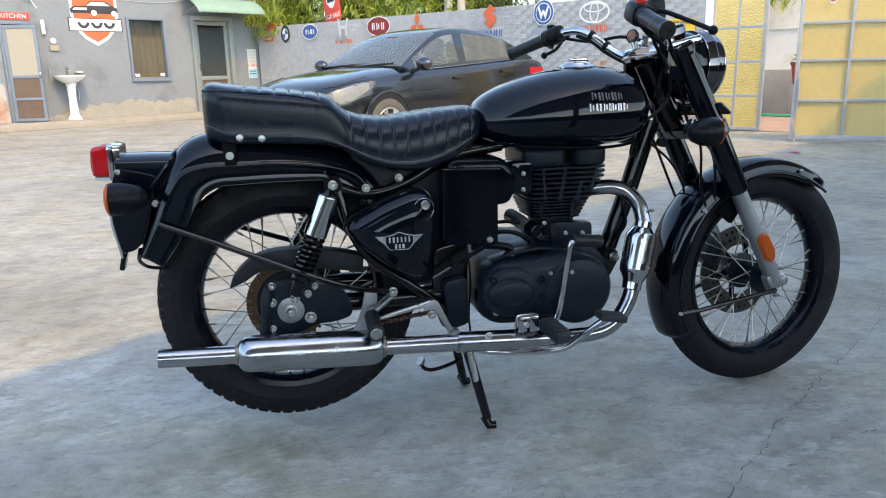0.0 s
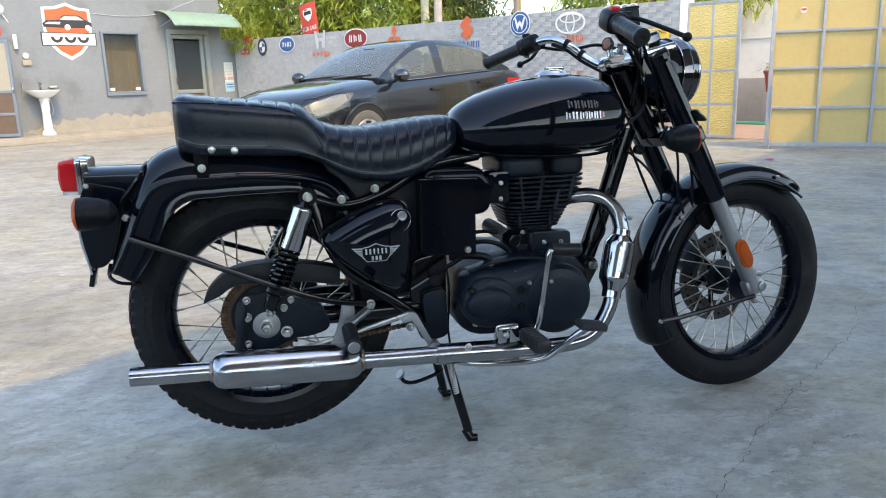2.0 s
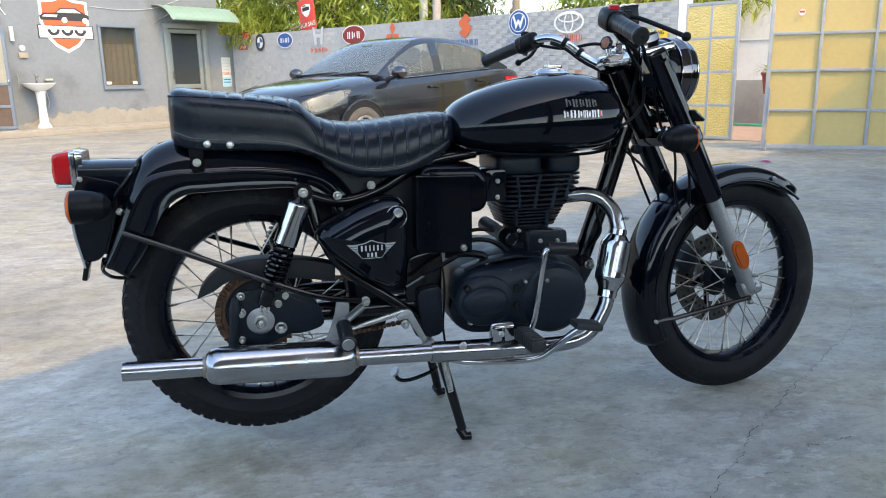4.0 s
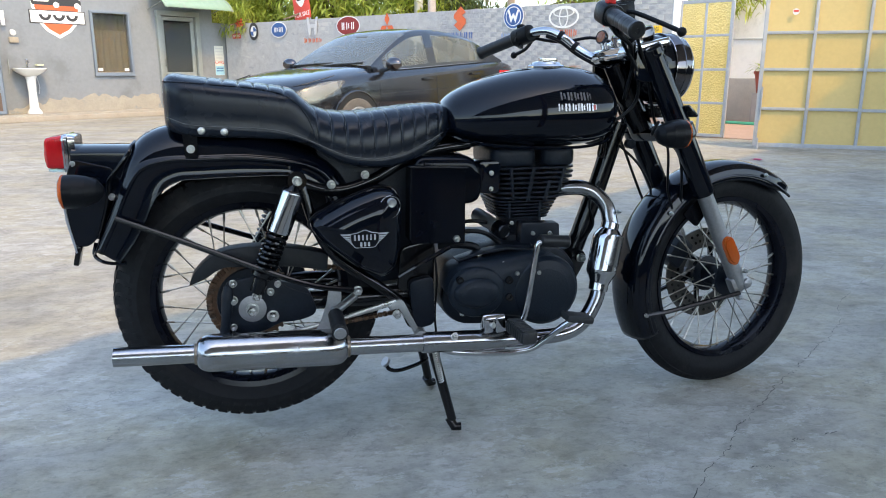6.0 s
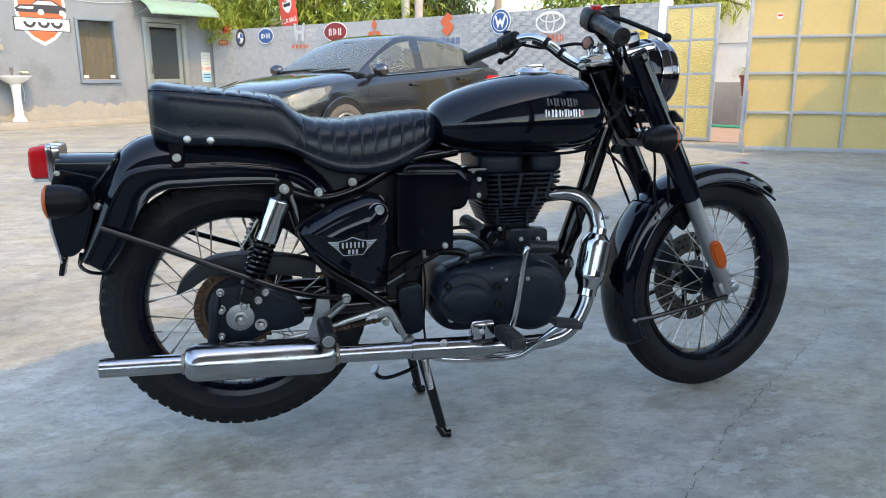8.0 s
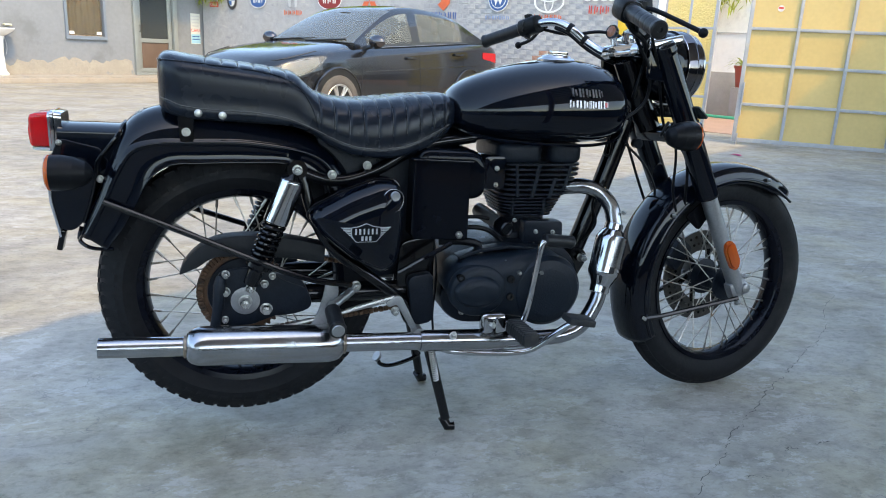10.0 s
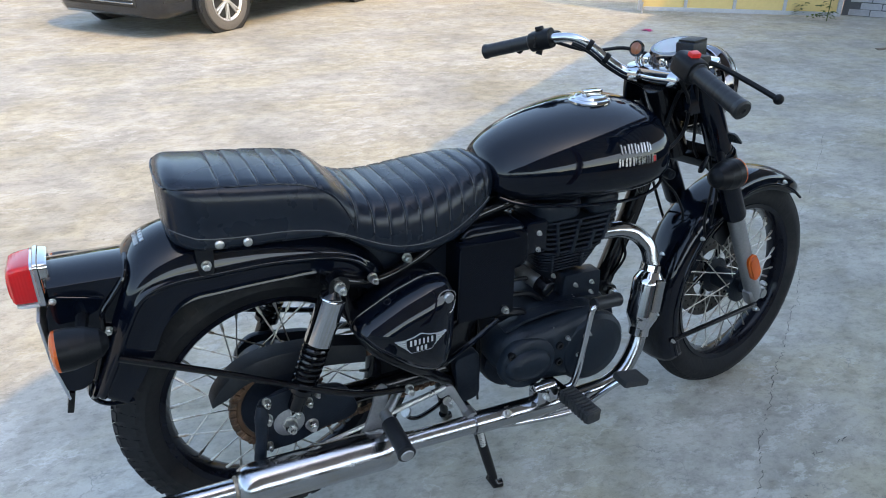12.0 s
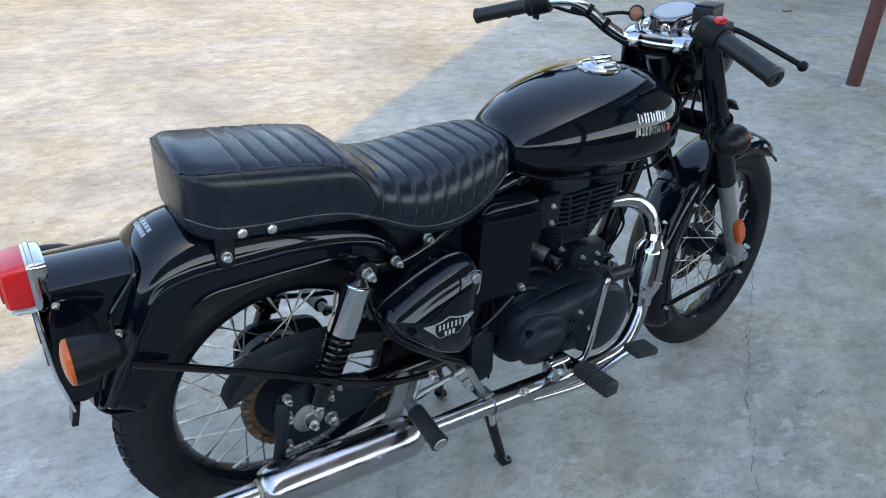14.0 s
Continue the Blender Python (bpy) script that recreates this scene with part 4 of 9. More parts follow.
logo("white_ovals_emblem", "white interlocked-oval emblem over an orange word", 4.58, 1.75, [],
     [(ringpoly(0.27, 0.17, 0.03), M_SIGNWHITE), (ringpoly(0.085, 0.155, 0.022), M_SIGNWHITE), ([(a, b + 0.07) for a, b in ringpoly(0.19, 0.075, 0.022)], M_SIGNWHITE)],
     word(0, -0.245, 0.52, 0.12, 6, M_ORANGE, seed=6))
logo("white_rings_emblem", "row of white rings over a red painted word", 3.72, 1.86, [],
     [([(a + dx, b) for a, b in ringpoly(0.10, 0.10, 0.02, 20)], M_SIGNWHITE) for dx in (-0.2, -0.07, 0.07, 0.2)],
     word(0, -0.22, 0.36, 0.13, 4, M_SIGNRED, seed=8))
sv = XF[0]
os_ = thing("office_sign", "small red sign lettered OFFICE on the wall", "sign", (WALL_U, 13.05, 1.68))
bm = B()
box(bm, (WALL_U - 0.032, 13.05, 1.68), (0.008, 0.30, 0.11))
part("board", bm, M_SIGNRED, os_)
text_part("OFFICE", 0.085, os_, M_SIGNWHITE, pose(WALL_U - 0.038, 13.05, 1.68, 90, 0, -90), squeeze=0.9)
ws = thing("warning_sign", "yellow sign lettered WARNING RESTRICTED AREA", "sign", (WALL_U, 3.17, 1.2))
bm = B()
box(bm, (WALL_U - 0.034, 3.17, 1.36), (0.010, 0.44, 0.42), bevel=0.003)
part("board", bm, M_SIGNYEL, ws)
for wds, z, mm, back in (("WARNING", 1.52, M_SIGNBLACK, False), ("RESTRICTED", 1.27, M_SIGNBLACK, False), ("AREA", 1.19, M_SIGNYEL, True)):
    if back:
        bm = B()
        box(bm, (WALL_U - 0.0405, 3.17, z), (0.003, 0.42, 0.085))
        part("dark_strip", bm, M_SIGNBLACK, ws)
    text_part(wds, 0.075, ws, mm, pose(WALL_U - 0.044, 3.17, z, 90, 0, -90), squeeze=0.95)
bm = prism(B(), [(3.17 + 0.09, 1.34), (3.17 - 0.09, 1.34), (3.17, 1.46)], WALL_U - 0.043, WALL_U - 0.039, "x")
part("triangle", bm, M_SIGNBLACK, ws)

# gate: left leaf in line with the wall, right leaf swung inwards


def gate_leaf(name, label, length, cols, rows, m, sheet_mat, latch=False):
    sv = XF[0]
    XF[0] = m
    s = thing(name, label, "gate", (0, 0, 0), group="yard gate leaves")
    t = 0.045
    bm = B()
    for f in (cols[0], cols[-1]):
        box(bm, (length * f, 0, (rows[0] + rows[-1]) / 2), (t, t, rows[-1] - rows[0] + t), bevel=0.004)
    for z in (rows[0], rows[-1]):
        box(bm, (length / 2, 0, z), (length - t, t - 0.004, t), bevel=0.004)
    part("outer_frame", bm, M_GATE, s)
    for f in cols[1:-1]:
        bm = B()
        box(bm, (length * f, -0.004, (rows[0] + rows[-1]) / 2), (0.034, 0.04, rows[-1] - rows[0] - t), bevel=0.003)
        part("upright", bm, M_GATE, s)
    for z in rows[1:-1]:
        for f0, f1 in zip(cols, cols[1:]):
            bm = B()
            box(bm, (length * (f0 + f1) / 2, -0.004, z + 0.004 * math.sin(7 * f0 + z)), (length * (f1 - f0) - 0.034, 0.036, 0.034), bevel=0.003)
            part("rail", bm, M_GATE, s)
    for i, (f0, f1) in enumerate(zip(cols, cols[1:])):
        for j, (z0, z1) in enumerate(zip(rows, rows[1:])):
            bm = B()
            nu = 5
            vs = [[bm.verts.new((length * (f0 + (f1 - f0) * a / nu), 0.012 + 0.0006 * math.sin(3.1 * a / nu) * math.sin(3.1 * b / nu), z0 + (z1 - z0) * b / nu)) for a in range(nu + 1)] for b in range(nu + 1)]
            for b in range(nu):
                for a in range(nu):
                    bm.faces.new((vs[b][a], vs[b][a + 1], vs[b + 1][a + 1], vs[b + 1][a]))
            p = part("panel", bm, sheet_mat, s, smooth=False)
            md = p.modifiers.new("thick", "SOLIDIFY")
            md.thickness = 0.003
    for z in (rows[0] + 0.3, rows[-1] - 0.3):
        bm = B()
        rod(bm, (length * cols[-1] + 0.03, 0.0, z - 0.06), (length * cols[-1] + 0.03, 0.0, z + 0.06), 0.018)
        part("hinge", bm, M_GATE, s)
    if latch:
        bm = B()
        rod(bm, (0.03, -0.035, 0.35), (0.03, -0.035, 0.75), 0.009)
        part("slide_bolt", bm, M_GATE, s)
        bm = rod(B(), (0.03, -0.03, 0.0), (0.03, -0.03, 0.14), 0.010)
        part("drop_bolt", bm, M_GATE, s)
    XF[0] = sv
    return s


def along(p, q):
    """A matrix at p with x towards q (yard axes)."""
    d = Vector((q[0] - p[0], q[1] - p[1], 0))
    return YARD @ Matrix.Translation((p[0], p[1], 0)) @ Matrix.Rotation(math.atan2(d.y, d.x), 4, "Z"), d.length


m, L = along((8.36, 1.20), (9.074, -0.962))
gate_leaf("gate_leaf", "tall yellow sheet gate leaf with grey steel grid, swung inwards", L, [0, 0.235, 0.482, 0.732, 1.0], [0.06, 0.49, 0.95, 1.37, 1.85], m, M_YELLOW, True)
m, L = along((WALL_U + 0.02, 1.98), (WALL_U + 0.02, 2.70))
gate_leaf("gate_leaf", "narrow embossed yellow gate leaf in line with the wall", L, [0, 0.5, 1.0], [0.04, 0.49, 0.95, 1.41, 1.87], m, M_YELLOW_EMB)
stk = thing("sticker", "small round red and white sticker on the gate panel", "sticker", (8.425, 0.90, 1.58))
bm = lathe(B(), [(0, 0), (0.036, 0), (0.036, 0.003), (0, 0.003)], (8.4275, 0.90, 1.605), (-0.955, -0.297, 0), 20)
part("sticker_disc", bm, M_SIGNWHITE, stk)
bm = B()
box(bm, (8.4235, 0.8985, 1.612), (0.004, 0.055, 0.022), Matrix.Rotation(radians(17.3), 4, "Z"))
part("red_band", bm, M_SIGNRED, stk)

# outside the gate: white building, skirting, hose, potted plant
bm = B()
box(bm, (13.4, 0.6, 2.6), (0.3, 7.5, 5.2))
tagged(part("wall_white_building", bm, M_WHITE, smooth=False), "white building wall beyond the gate opening", "building", kind="structure")
bm = B()
box(bm, (13.22, 0.6, 0.4), (0.08, 7.5, 0.8), bevel=0.01)
tagged(part("trim_building_foot", bm, mat("grey_cement_dado", (0.40, 0.39, 0.37), 0.9, var=0.15)), "grey cement dado of the white building", "building", kind="structure")
for z in (1.5, 2.35):
    bm = B()
    box(bm, (13.24, 0.6, z), (0.02, 7.5, 0.015))
    tagged(part("trim_wall_line", bm, M_SIGNGREY), "thin joint line on the white wall", "building", kind="structure")
bm = B()
tube(bm, smooth_line([(12.6, 0.6, 0.03), (12.4, 1.6, 0.03), (12.45, 2.6, 0.03), (12.7, 3.4, 0.03)], 8), 0.03, 8)
tagged(part("garden_hose", bm, M_HOSE), "green hose lying along the pavement outside the gate", "hose")
pp = thing("potted_plant", "thin-leaved plant in a red pot outside the gate", "plant", (12.6, 2.33, 0.0))
bm = B()
lathe(bm, [(0, 0), (0.14, 0), (0.19, 0.32), (0.21, 0.32), (0.21, 0.37), (0.17, 0.37), (0.16, 0.30), (0, 0.30)], (12.6, 2.33, 0.56), (0, 0, 1), 20)
part("pot", bm, M_TERRACOTTA, pp)
bm = B()
box(bm, (12.6, 2.33, 0.28), (0.34, 0.34, 0.56), bevel=0.02)
part("stand", bm, mat("grey_cement_stand", (0.30, 0.29, 0.28), 0.9, var=0.15), pp)


def leaf_blade(bm, p, d, length, width, droop, n=3):
    """A narrow leaf from p along d that droops at its tip."""
    d = Vector(d).normalized()
    side = d.cross(Vector((0, 0, 1)))
    if side.length < 0.1:
        side = Vector((1, 0, 0))
    side.normalize()
    prev = None
    for i in range(n + 1):
        t = i / n
        c = Vector(p) + d * length * t + Vector((0, 0, -droop * t * t * length))
        w = width * (0.35 + 1.3 * t) * (1 - t) * 1.6 if i < n else 0.0
        if i == n:
            tip = bm.verts.new(c)
            bm.faces.new((prev[0], prev[1], tip))
        else:
            cur = (bm.verts.new(c + side * w), bm.verts.new(c - side * w))
            if prev:
                bm.faces.new((prev[0], prev[1], cur[1], cur[0]))
            prev = cur


bm = B()
rng = random.Random(11)
for i in range(60):
    a = rng.uniform(0, 6.28)
    leaf_blade(bm, (12.6 + 0.05 * math.cos(a), 2.33 + 0.05 * math.sin(a), 0.90), (math.cos(a), math.sin(a), rng.uniform(0.4, 1.8)), rng.uniform(0.25, 0.55), 0.018, rng.uniform(0.2, 0.8))
part("foliage", bm, M_LEAF, pp, smooth=False)


# trees behind the wall: tapered trunk, limbs, drooping narrow leaves
def tree(u, v, h, spread, leaves, seed, material, low, lean=0.0, name="tree", label="", leaf_len=0.24):
    r = random.Random(seed)
    s = thing(name, label, "tree", (u, v, 0), group="trees behind the wall")
    bm = B()
    trunk = smooth_line([(u, v, 0), (u + 0.1 * lean, v + 0.05, h * 0.35), (u + 0.2 * lean, v - 0.05, h * 0.7), (u + 0.3 * lean, v, h * 0.95)], 5)
    k = len(trunk)
    tube(bm, trunk, [0.16 * (1 - 0.8 * i / k) for i in range(k)], 9)
    tips = []
    for i in range(26):
        t = r.uniform(0.25, 1.0)
        p = trunk[min(k - 1, int(t * (k - 1)))]
        a = r.uniform(0, 2 * math.pi)
        ln = spread * r.uniform(0.5, 1.0) * (1.15 - 0.5 * t)
        e = p + Vector((math.cos(a) * ln, math.sin(a) * ln, r.uniform(-0.1, 0.55) * ln))
        mid = p.lerp(e, 0.5) + Vector((0, 0, 0.18 * ln))
        if e.z - 0.12 * ln < low + 0.15:
            e.z, mid.z = low + 0.2 + 0.12 * ln, max(mid.z, low + 0.3)
        br = smooth_line([p, mid, e + Vector((0, 0, -0.12 * ln))], 4)
        tube(bm, br, [0.045 * (1 - 0.8 * j / len(br)) for j in range(len(br))], 5)
        tips.append(br)
    part("trunk", bm, M_BARK, s)
    verts, faces = [], []
    for i in range(leaves):
        br = r.choice(tips)
        p = br[r.randrange(2, len(br))]
        c = p + Vector((r.gauss(0, 0.24), r.gauss(0, 0.24), r.gauss(0, 0.26)))
        if c.z < low or c.x < WALL_U + 0.35:
            continue
        a = r.uniform(0, 6.28)
        d = Vector((math.cos(a), math.sin(a), r.uniform(-1.6, 0.3))).normalized()
        side = d.cross(Vector((r.uniform(-1, 1), r.uniform(-1, 1), 1))).normalized()
        ln, w = leaf_len * r.uniform(0.6, 1.3), leaf_len * r.uniform(0.055, 0.10)
        b0 = len(verts)
        verts += [c, c + d * ln * 0.45 + side * w, c + d * ln * 0.45 - side * w, c + d * ln + Vector((0, 0, -0.2 * ln))]
        faces += [(b0, b0 + 1, b0 + 2), (b0 + 1, b0 + 3, b0 + 2)]
    me = bpy.data.meshes.new("crown")
    me.from_pydata([YARD @ q for q in verts], [], faces)
    me.materials.append(material)
    crown = new("crown", me)
    crown.parent = s
    crown.matrix_parent_inverse = Matrix.Translation(-s.location)
    return s


LB = "leafy tree with drooping yellow-green leaves behind the wall"
tree(10.9, 13.3, 3.6, 1.8, 9000, 1, M_LEAF, 1.7, label=LB)
tree(11.0, 15.4, 3.8, 1.7, 8000, 9, M_LEAF, 1.7, label=LB)
tree(10.8, 11.2, 3.5, 1.8, 9000, 2, M_LEAF, 1.75, label=LB)
tree(11.2, 9.5, 3.5, 1.5, 7000, 3, M_LEAF, 1.75, label=LB)
tree(12.0, 8.6, 4.0, 1.2, 5000, 4, M_LEAFDK, 1.75, label="darker green leafy tree behind the boundary wall")
tree(12.6, 5.3, 3.8, 1.7, 8000, 5, M_LEAF, 1.9, label=LB)
tree(12.6, 3.9, 4.2, 1.6, 5000, 6, M_LEAF, 1.9, label=LB)
tree(15.0, -2.6, 5.0, 2.2, 6000, 7, M_LEAF, 1.6, label="leafy tree beyond the gate and the grey wall")
tree(12.6, -4.5, 4.4, 2.0, 5500, 8, M_LEAFDK, 1.7, label="darker green leafy tree beyond the grey wall")
bm = B()
rng = random.Random(21)
for i in range(500):
    leaf_blade(bm, (WALL_U + rng.uniform(-0.16, 0.1), rng.uniform(12.6, 13.5), rng.choice((rng.uniform(1.75, 2.1), rng.uniform(2.0, 2.4)))), (rng.uniform(-1, 0.3), rng.uniform(-1, 1), rng.uniform(-1, 0.4)), rng.uniform(0.08, 0.2), 0.016, 0.4, 2)
tagged(part("creeper", bm, M_LEAF, smooth=False), "green creeper spilling over the wall at the house corner", "plant", kind="stuff")
bm = B()
for i in range(26):
    c = Vector((WALL_U - 0.1 + rng.gauss(0, 0.03), 12.83 + rng.gauss(0, 0.06), 1.95 + rng.gauss(0, 0.05)))
    for k in range(5):
        a = k * 1.256
        leaf_blade(bm, c, (0.4 * -1, math.cos(a), math.sin(a)), 0.05, 0.02, 0.1, 2)
tagged(part("flower_cluster", bm, mat("red_petals", (0.6, 0.10, 0.06), 0.6), smooth=False), "small red blossom cluster on top of the wall", "flower")

# poles behind the wall
for uu, vv, rr, hh, mm, lb in ((11.0, 8.9, 0.085, 6.5, mat("grey_concrete_pole", (0.50, 0.49, 0.46), 0.85), "grey concrete utility pole behind the wall"),
                               (9.95, 7.67, 0.075, 5.5, M_POLE, "pinkish weathered wooden pole behind the wall"),
                               (11.6, 7.0, 0.075, 6.0, mat("brown_pole", (0.30, 0.24, 0.19), 0.85), "brown utility pole behind the wall")):
    bm = B()
    tube(bm, [(uu, vv, 0), (uu + 0.02, vv + 0.02, hh * 0.5), (uu, vv, hh)], [rr * 1.15, rr, rr * 0.85], 14)
    tagged(part("pole", bm, mm), lb, "pole", group="poles behind the wall")
bm = B()
for k in range(3):
    tube(bm, smooth_line([(10.9, 13.5, 2.7 + 0.12 * k), (10.95, 11.2, 2.48 + 0.1 * k), (11.0, 8.9, 3.0 + 0.15 * k)], 8), 0.008, 5)
tagged(part("overhead_cables", bm, M_SIGNGREY), "pale overhead cables running to the utility pole", "cable")

# red board above the wall
fs = thing("for_sale_board", "red tilted board lettered FOR SALE above the wall", "sign", (WALL_U + 0.2, 11.0, 1.9))
sv = XF[0]
XF[0] = YARD @ Matrix.Translation((WALL_U + 0.16, 11.0, 2.24)) @ Matrix.Rotation(radians(-90), 4, "Z") @ Matrix.Rotation(radians(-8), 4, "Y")
bm = B()
box(bm, (0, 0, 0.04), (0.50, 0.02, 0.62), bevel=0.003)
part("board", bm, M_SIGNRED, fs)
text_part("FOR SALE", 0.13, fs, M_SIGNWHITE, pose(0, -0.012, -0.17, 90, 0, 0), squeeze=0.85)
bm = prism(B(), [(x * 0.30, 0.12 + z * 0.26) for x, z in [(-0.46, 0.40), (0, 0.50), (0.46, 0.40), (0.47, 0.0), (0.22, -0.40), (0, -0.52), (-0.22, -0.40), (-0.47, 0.0)]], -0.015, -0.011)
part("small_shield", bm, M_SIGNWHITE, fs)
bm = B()
box(bm, (0, -0.017, 0.15), (0.22, 0.003, 0.07))
part("shield_bar", bm, M_SIGNBLACK, fs)
for x in (-0.2, 0.2):
    bm = B()
    rod(bm, (x, 0.02, -0.5), (x, 0.02, 0.3), 0.012, 8)
    part("stake", bm, M_GATE, fs)
XF[0] = sv

# weeds at the gate foot
for vv, hh, fl in ((-0.70, 0.34, False), (-0.86, 0.58, True)):
    wd = thing("weed", "flowering weed growing at the gate foot" if fl else "low green weed growing at the gate foot", "plant", (8.9, vv, 0))
    bm = B()
    rr = random.Random(int(hh * 100))
    for i in range(36):
        z = rr.uniform(0.02, hh) if fl else rr.uniform(0.02, 0.2)
        a = rr.uniform(0, 6.28)
        leaf_blade(bm, (8.9 + 0.02 * math.cos(a), vv + (0.03 if fl else 0.16) * math.sin(a), z), (math.cos(a), math.sin(a), 0.4), rr.uniform(0.05, 0.12), 0.022, 0.5, 2)
    part("foliage", bm, M_LEAFDK, wd, smooth=False)
    if fl:
        bm = B()
        rod(bm, (8.9, vv, 0), (8.88, vv, hh + 0.05), 0.005, 6)
        part("stem", bm, M_LEAFDK, wd)
        bm = B()
        for i in range(30):
            a = rr.uniform(0, 6.28)
            leaf_blade(bm, (8.89, vv, hh + rr.uniform(-0.12, 0.08)), (math.cos(a), math.sin(a), 0.3), 0.04, 0.012, 0.2, 2)
        part("blossom", bm, M_PETAL, wd, smooth=False)

# shed behind the camera: posts, unseen roof, unseen added closing walls
for uu in (-10.2, -5.2, -0.35, 4.588, 9.32):
    pt = thing("shed_post", "dark red-brown round steel post on a small footing", "post", (uu, -1.695, 0), group="shed posts")
    bm = B()
    rod(bm, (uu, -1.695, 0.01), (uu, -1.695, 3.28), 0.047, 20)
    part("tube", bm, M_POST, pt)
    bm = B()
    lathe(bm, [(0, 0), (0.085, 0), (0.075, 0.014), (0, 0.016)], (uu, -1.705, 0), (0, 0, 1), 18)
    part("footing", bm, M_MORTAR, pt)
# the roof is unseen; its underside is made pale to bounce fill light
bm = B()
for i in range(68):
    u0 = -10.9 + 0.3 * i
    prism(bm, [(u0, 3.33), (u0 + 0.10, 3.33), (u0 + 0.15, 3.36), (u0 + 0.25, 3.36), (u0 + 0.30, 3.33), (u0 + 0.30, 3.335), (u0 + 0.25, 3.365), (u0 + 0.15, 3.365), (u0 + 0.10, 3.335), (u0, 3.335)], -6.6, -1.66, "y")
tagged(part("roof_shed", bm, M_ROOF, smooth=False), "unseen corrugated sheet roof of the open shed, pale to bounce light", "roof", kind="structure")
bm = B()
box(bm, (-0.6, -1.75, 3.29), (20.4, 0.06, 0.07))
box(bm, (-0.6, -6.5, 3.29), (20.4, 0.06, 0.07))
tagged(part("trim_roof_beam", bm, M_POST), "dark red-brown steel beams under the shed roof", "beam", kind="structure")
# unseen wall, added so black paint reflects something dark behind the camera
bm = B()
box(bm, (-0.6, -5.3, 0.58), (20.2, 0.2, 1.16))
tagged(part("wall_unseen_back", bm, M_UNSEENWALL, smooth=False), "unseen dark wall added behind the shed to darken reflections", "wall", kind="structure")
bm = B()
box(bm, (-10.9, 0.6, 1.0), (0.2, 25.2, 2.0))
tagged(part("wall_yard_far_side", bm, M_PLASTER, smooth=False), "plain plastered wall closing the yard", "wall", kind="structure")

# litter and marks on the ground
XF[0] = Matrix.Identity(4)
bm = B()
rng = random.Random(5)
for k in range(9):
    a = k * 0.7
    leaf_blade(bm, (5.27 + rng.uniform(-0.03, 0.03), 4.97 + rng.uniform(-0.03, 0.03), 0.006), (math.cos(a), math.sin(a), 0.25), 0.07, 0.03, 0.25, 2)
tagged(part("fallen_petals", bm, M_PETAL, smooth=False), "pink fallen petals lying on the concrete", "petals")


def crack(pts, w, name, label):
    bm = B()
    r = random.Random(len(pts))
    line = smooth_line([(x, y, 0) for x, y in pts], 10)
    L, R = [], []
    for i, p in enumerate(line):
        j = Vector((r.gauss(0, 0.0035), r.gauss(0, 0.0035), 0))
        t = line[min(i + 1, len(line) - 1)] - line[max(i - 1, 0)]
        s = Vector((-t.y, t.x, 0)).normalized()
        ww = w * r.uniform(0.25, 1.2)
        q = p + j
        L.append(bm.verts.new(q + s * ww + Vector((0, 0, 0.0015))))
        R.append(bm.verts.new(q - s * ww + Vector((0, 0, 0.0015))))
    for i in range(len(L) - 1):
        if r.random() > 0.16:
            bm.faces.new((L[i], L[i + 1], R[i + 1], R[i]))
    tagged(part(name, bm, M_CRACK, smooth=False), label, "crack", kind="structure")


# thin dark strips laid just above the concrete mark the cracks
M_CRACK = mat("crack_dark", (0.07, 0.068, 0.064), 0.95, var=0.3, scale=30)
crack([(0.86, -0.66), (1.009, -0.527), (1.056, -0.479), (1.153, -0.414), (1.215, -0.353), (1.268, -0.301), (1.302, -0.286), (1.358, -0.243), (1.487, -0.149), (1.604, -0.064), (1.708, 0.003), (1.758, 0.039), (1.882, 0.129), (1.943, 0.175), (1.977, 0.177), (2.077, 0.267), (2.151, 0.319)], 0.0012, "trim_crack", "jagged dark crack across the concrete")
crack([(2.151, 0.319), (2.4, 0.58), (3.1, 1.05), (4.0, 1.7)], 0.0007, "trim_crack", "faint continuing crack across the concrete")
for pts in ([(1.339, -0.422), (1.361, -0.409), (1.376, -0.417)], [(1.446, -0.41), (1.47, -0.404), (1.489, -0.402)], [(1.148, -0.507), (1.166, -0.503), (1.181, -0.516), (1.217, -0.517)]):
    crack(pts, 0.0010, "trim_crack", "short hairline crack in the concrete")
bm = B()
prism(bm, [(6.62, 3.24), (6.74, 3.24), (6.79, 3.29), (6.66, 3.31)], 0.0, 0.008, "z", bevel=0.003)
tagged(part("dry_leaf", bm, M_BARK), "small dark dry leaf lying on the concrete", "leaf")

# ---------------------------------------------------------------- the motorcycle
XF[0] = Matrix.Identity(4)
bike = thing("motorcycle", "glossy black classic motorcycle with chrome exhaust on its centre stand", "motorcycle", (0.5, 0, 0))
RC, FC = Vector((0, 0, 0.378)), Vector((1.376, 0, 0.33))
STEER = 8.5
RAKE = radians(27)
stem_p = Vector((1.035, 0, 0.87))
stem_a = Vector((-math.sin(RAKE), 0, math.cos(RAKE)))
STEERED = Matrix.Translation(stem_p) @ Matrix.Rotation(radians(STEER), 4, stem_a) @ Matrix.Translation(-stem_p)
UNSTEER = STEERED.inverted()


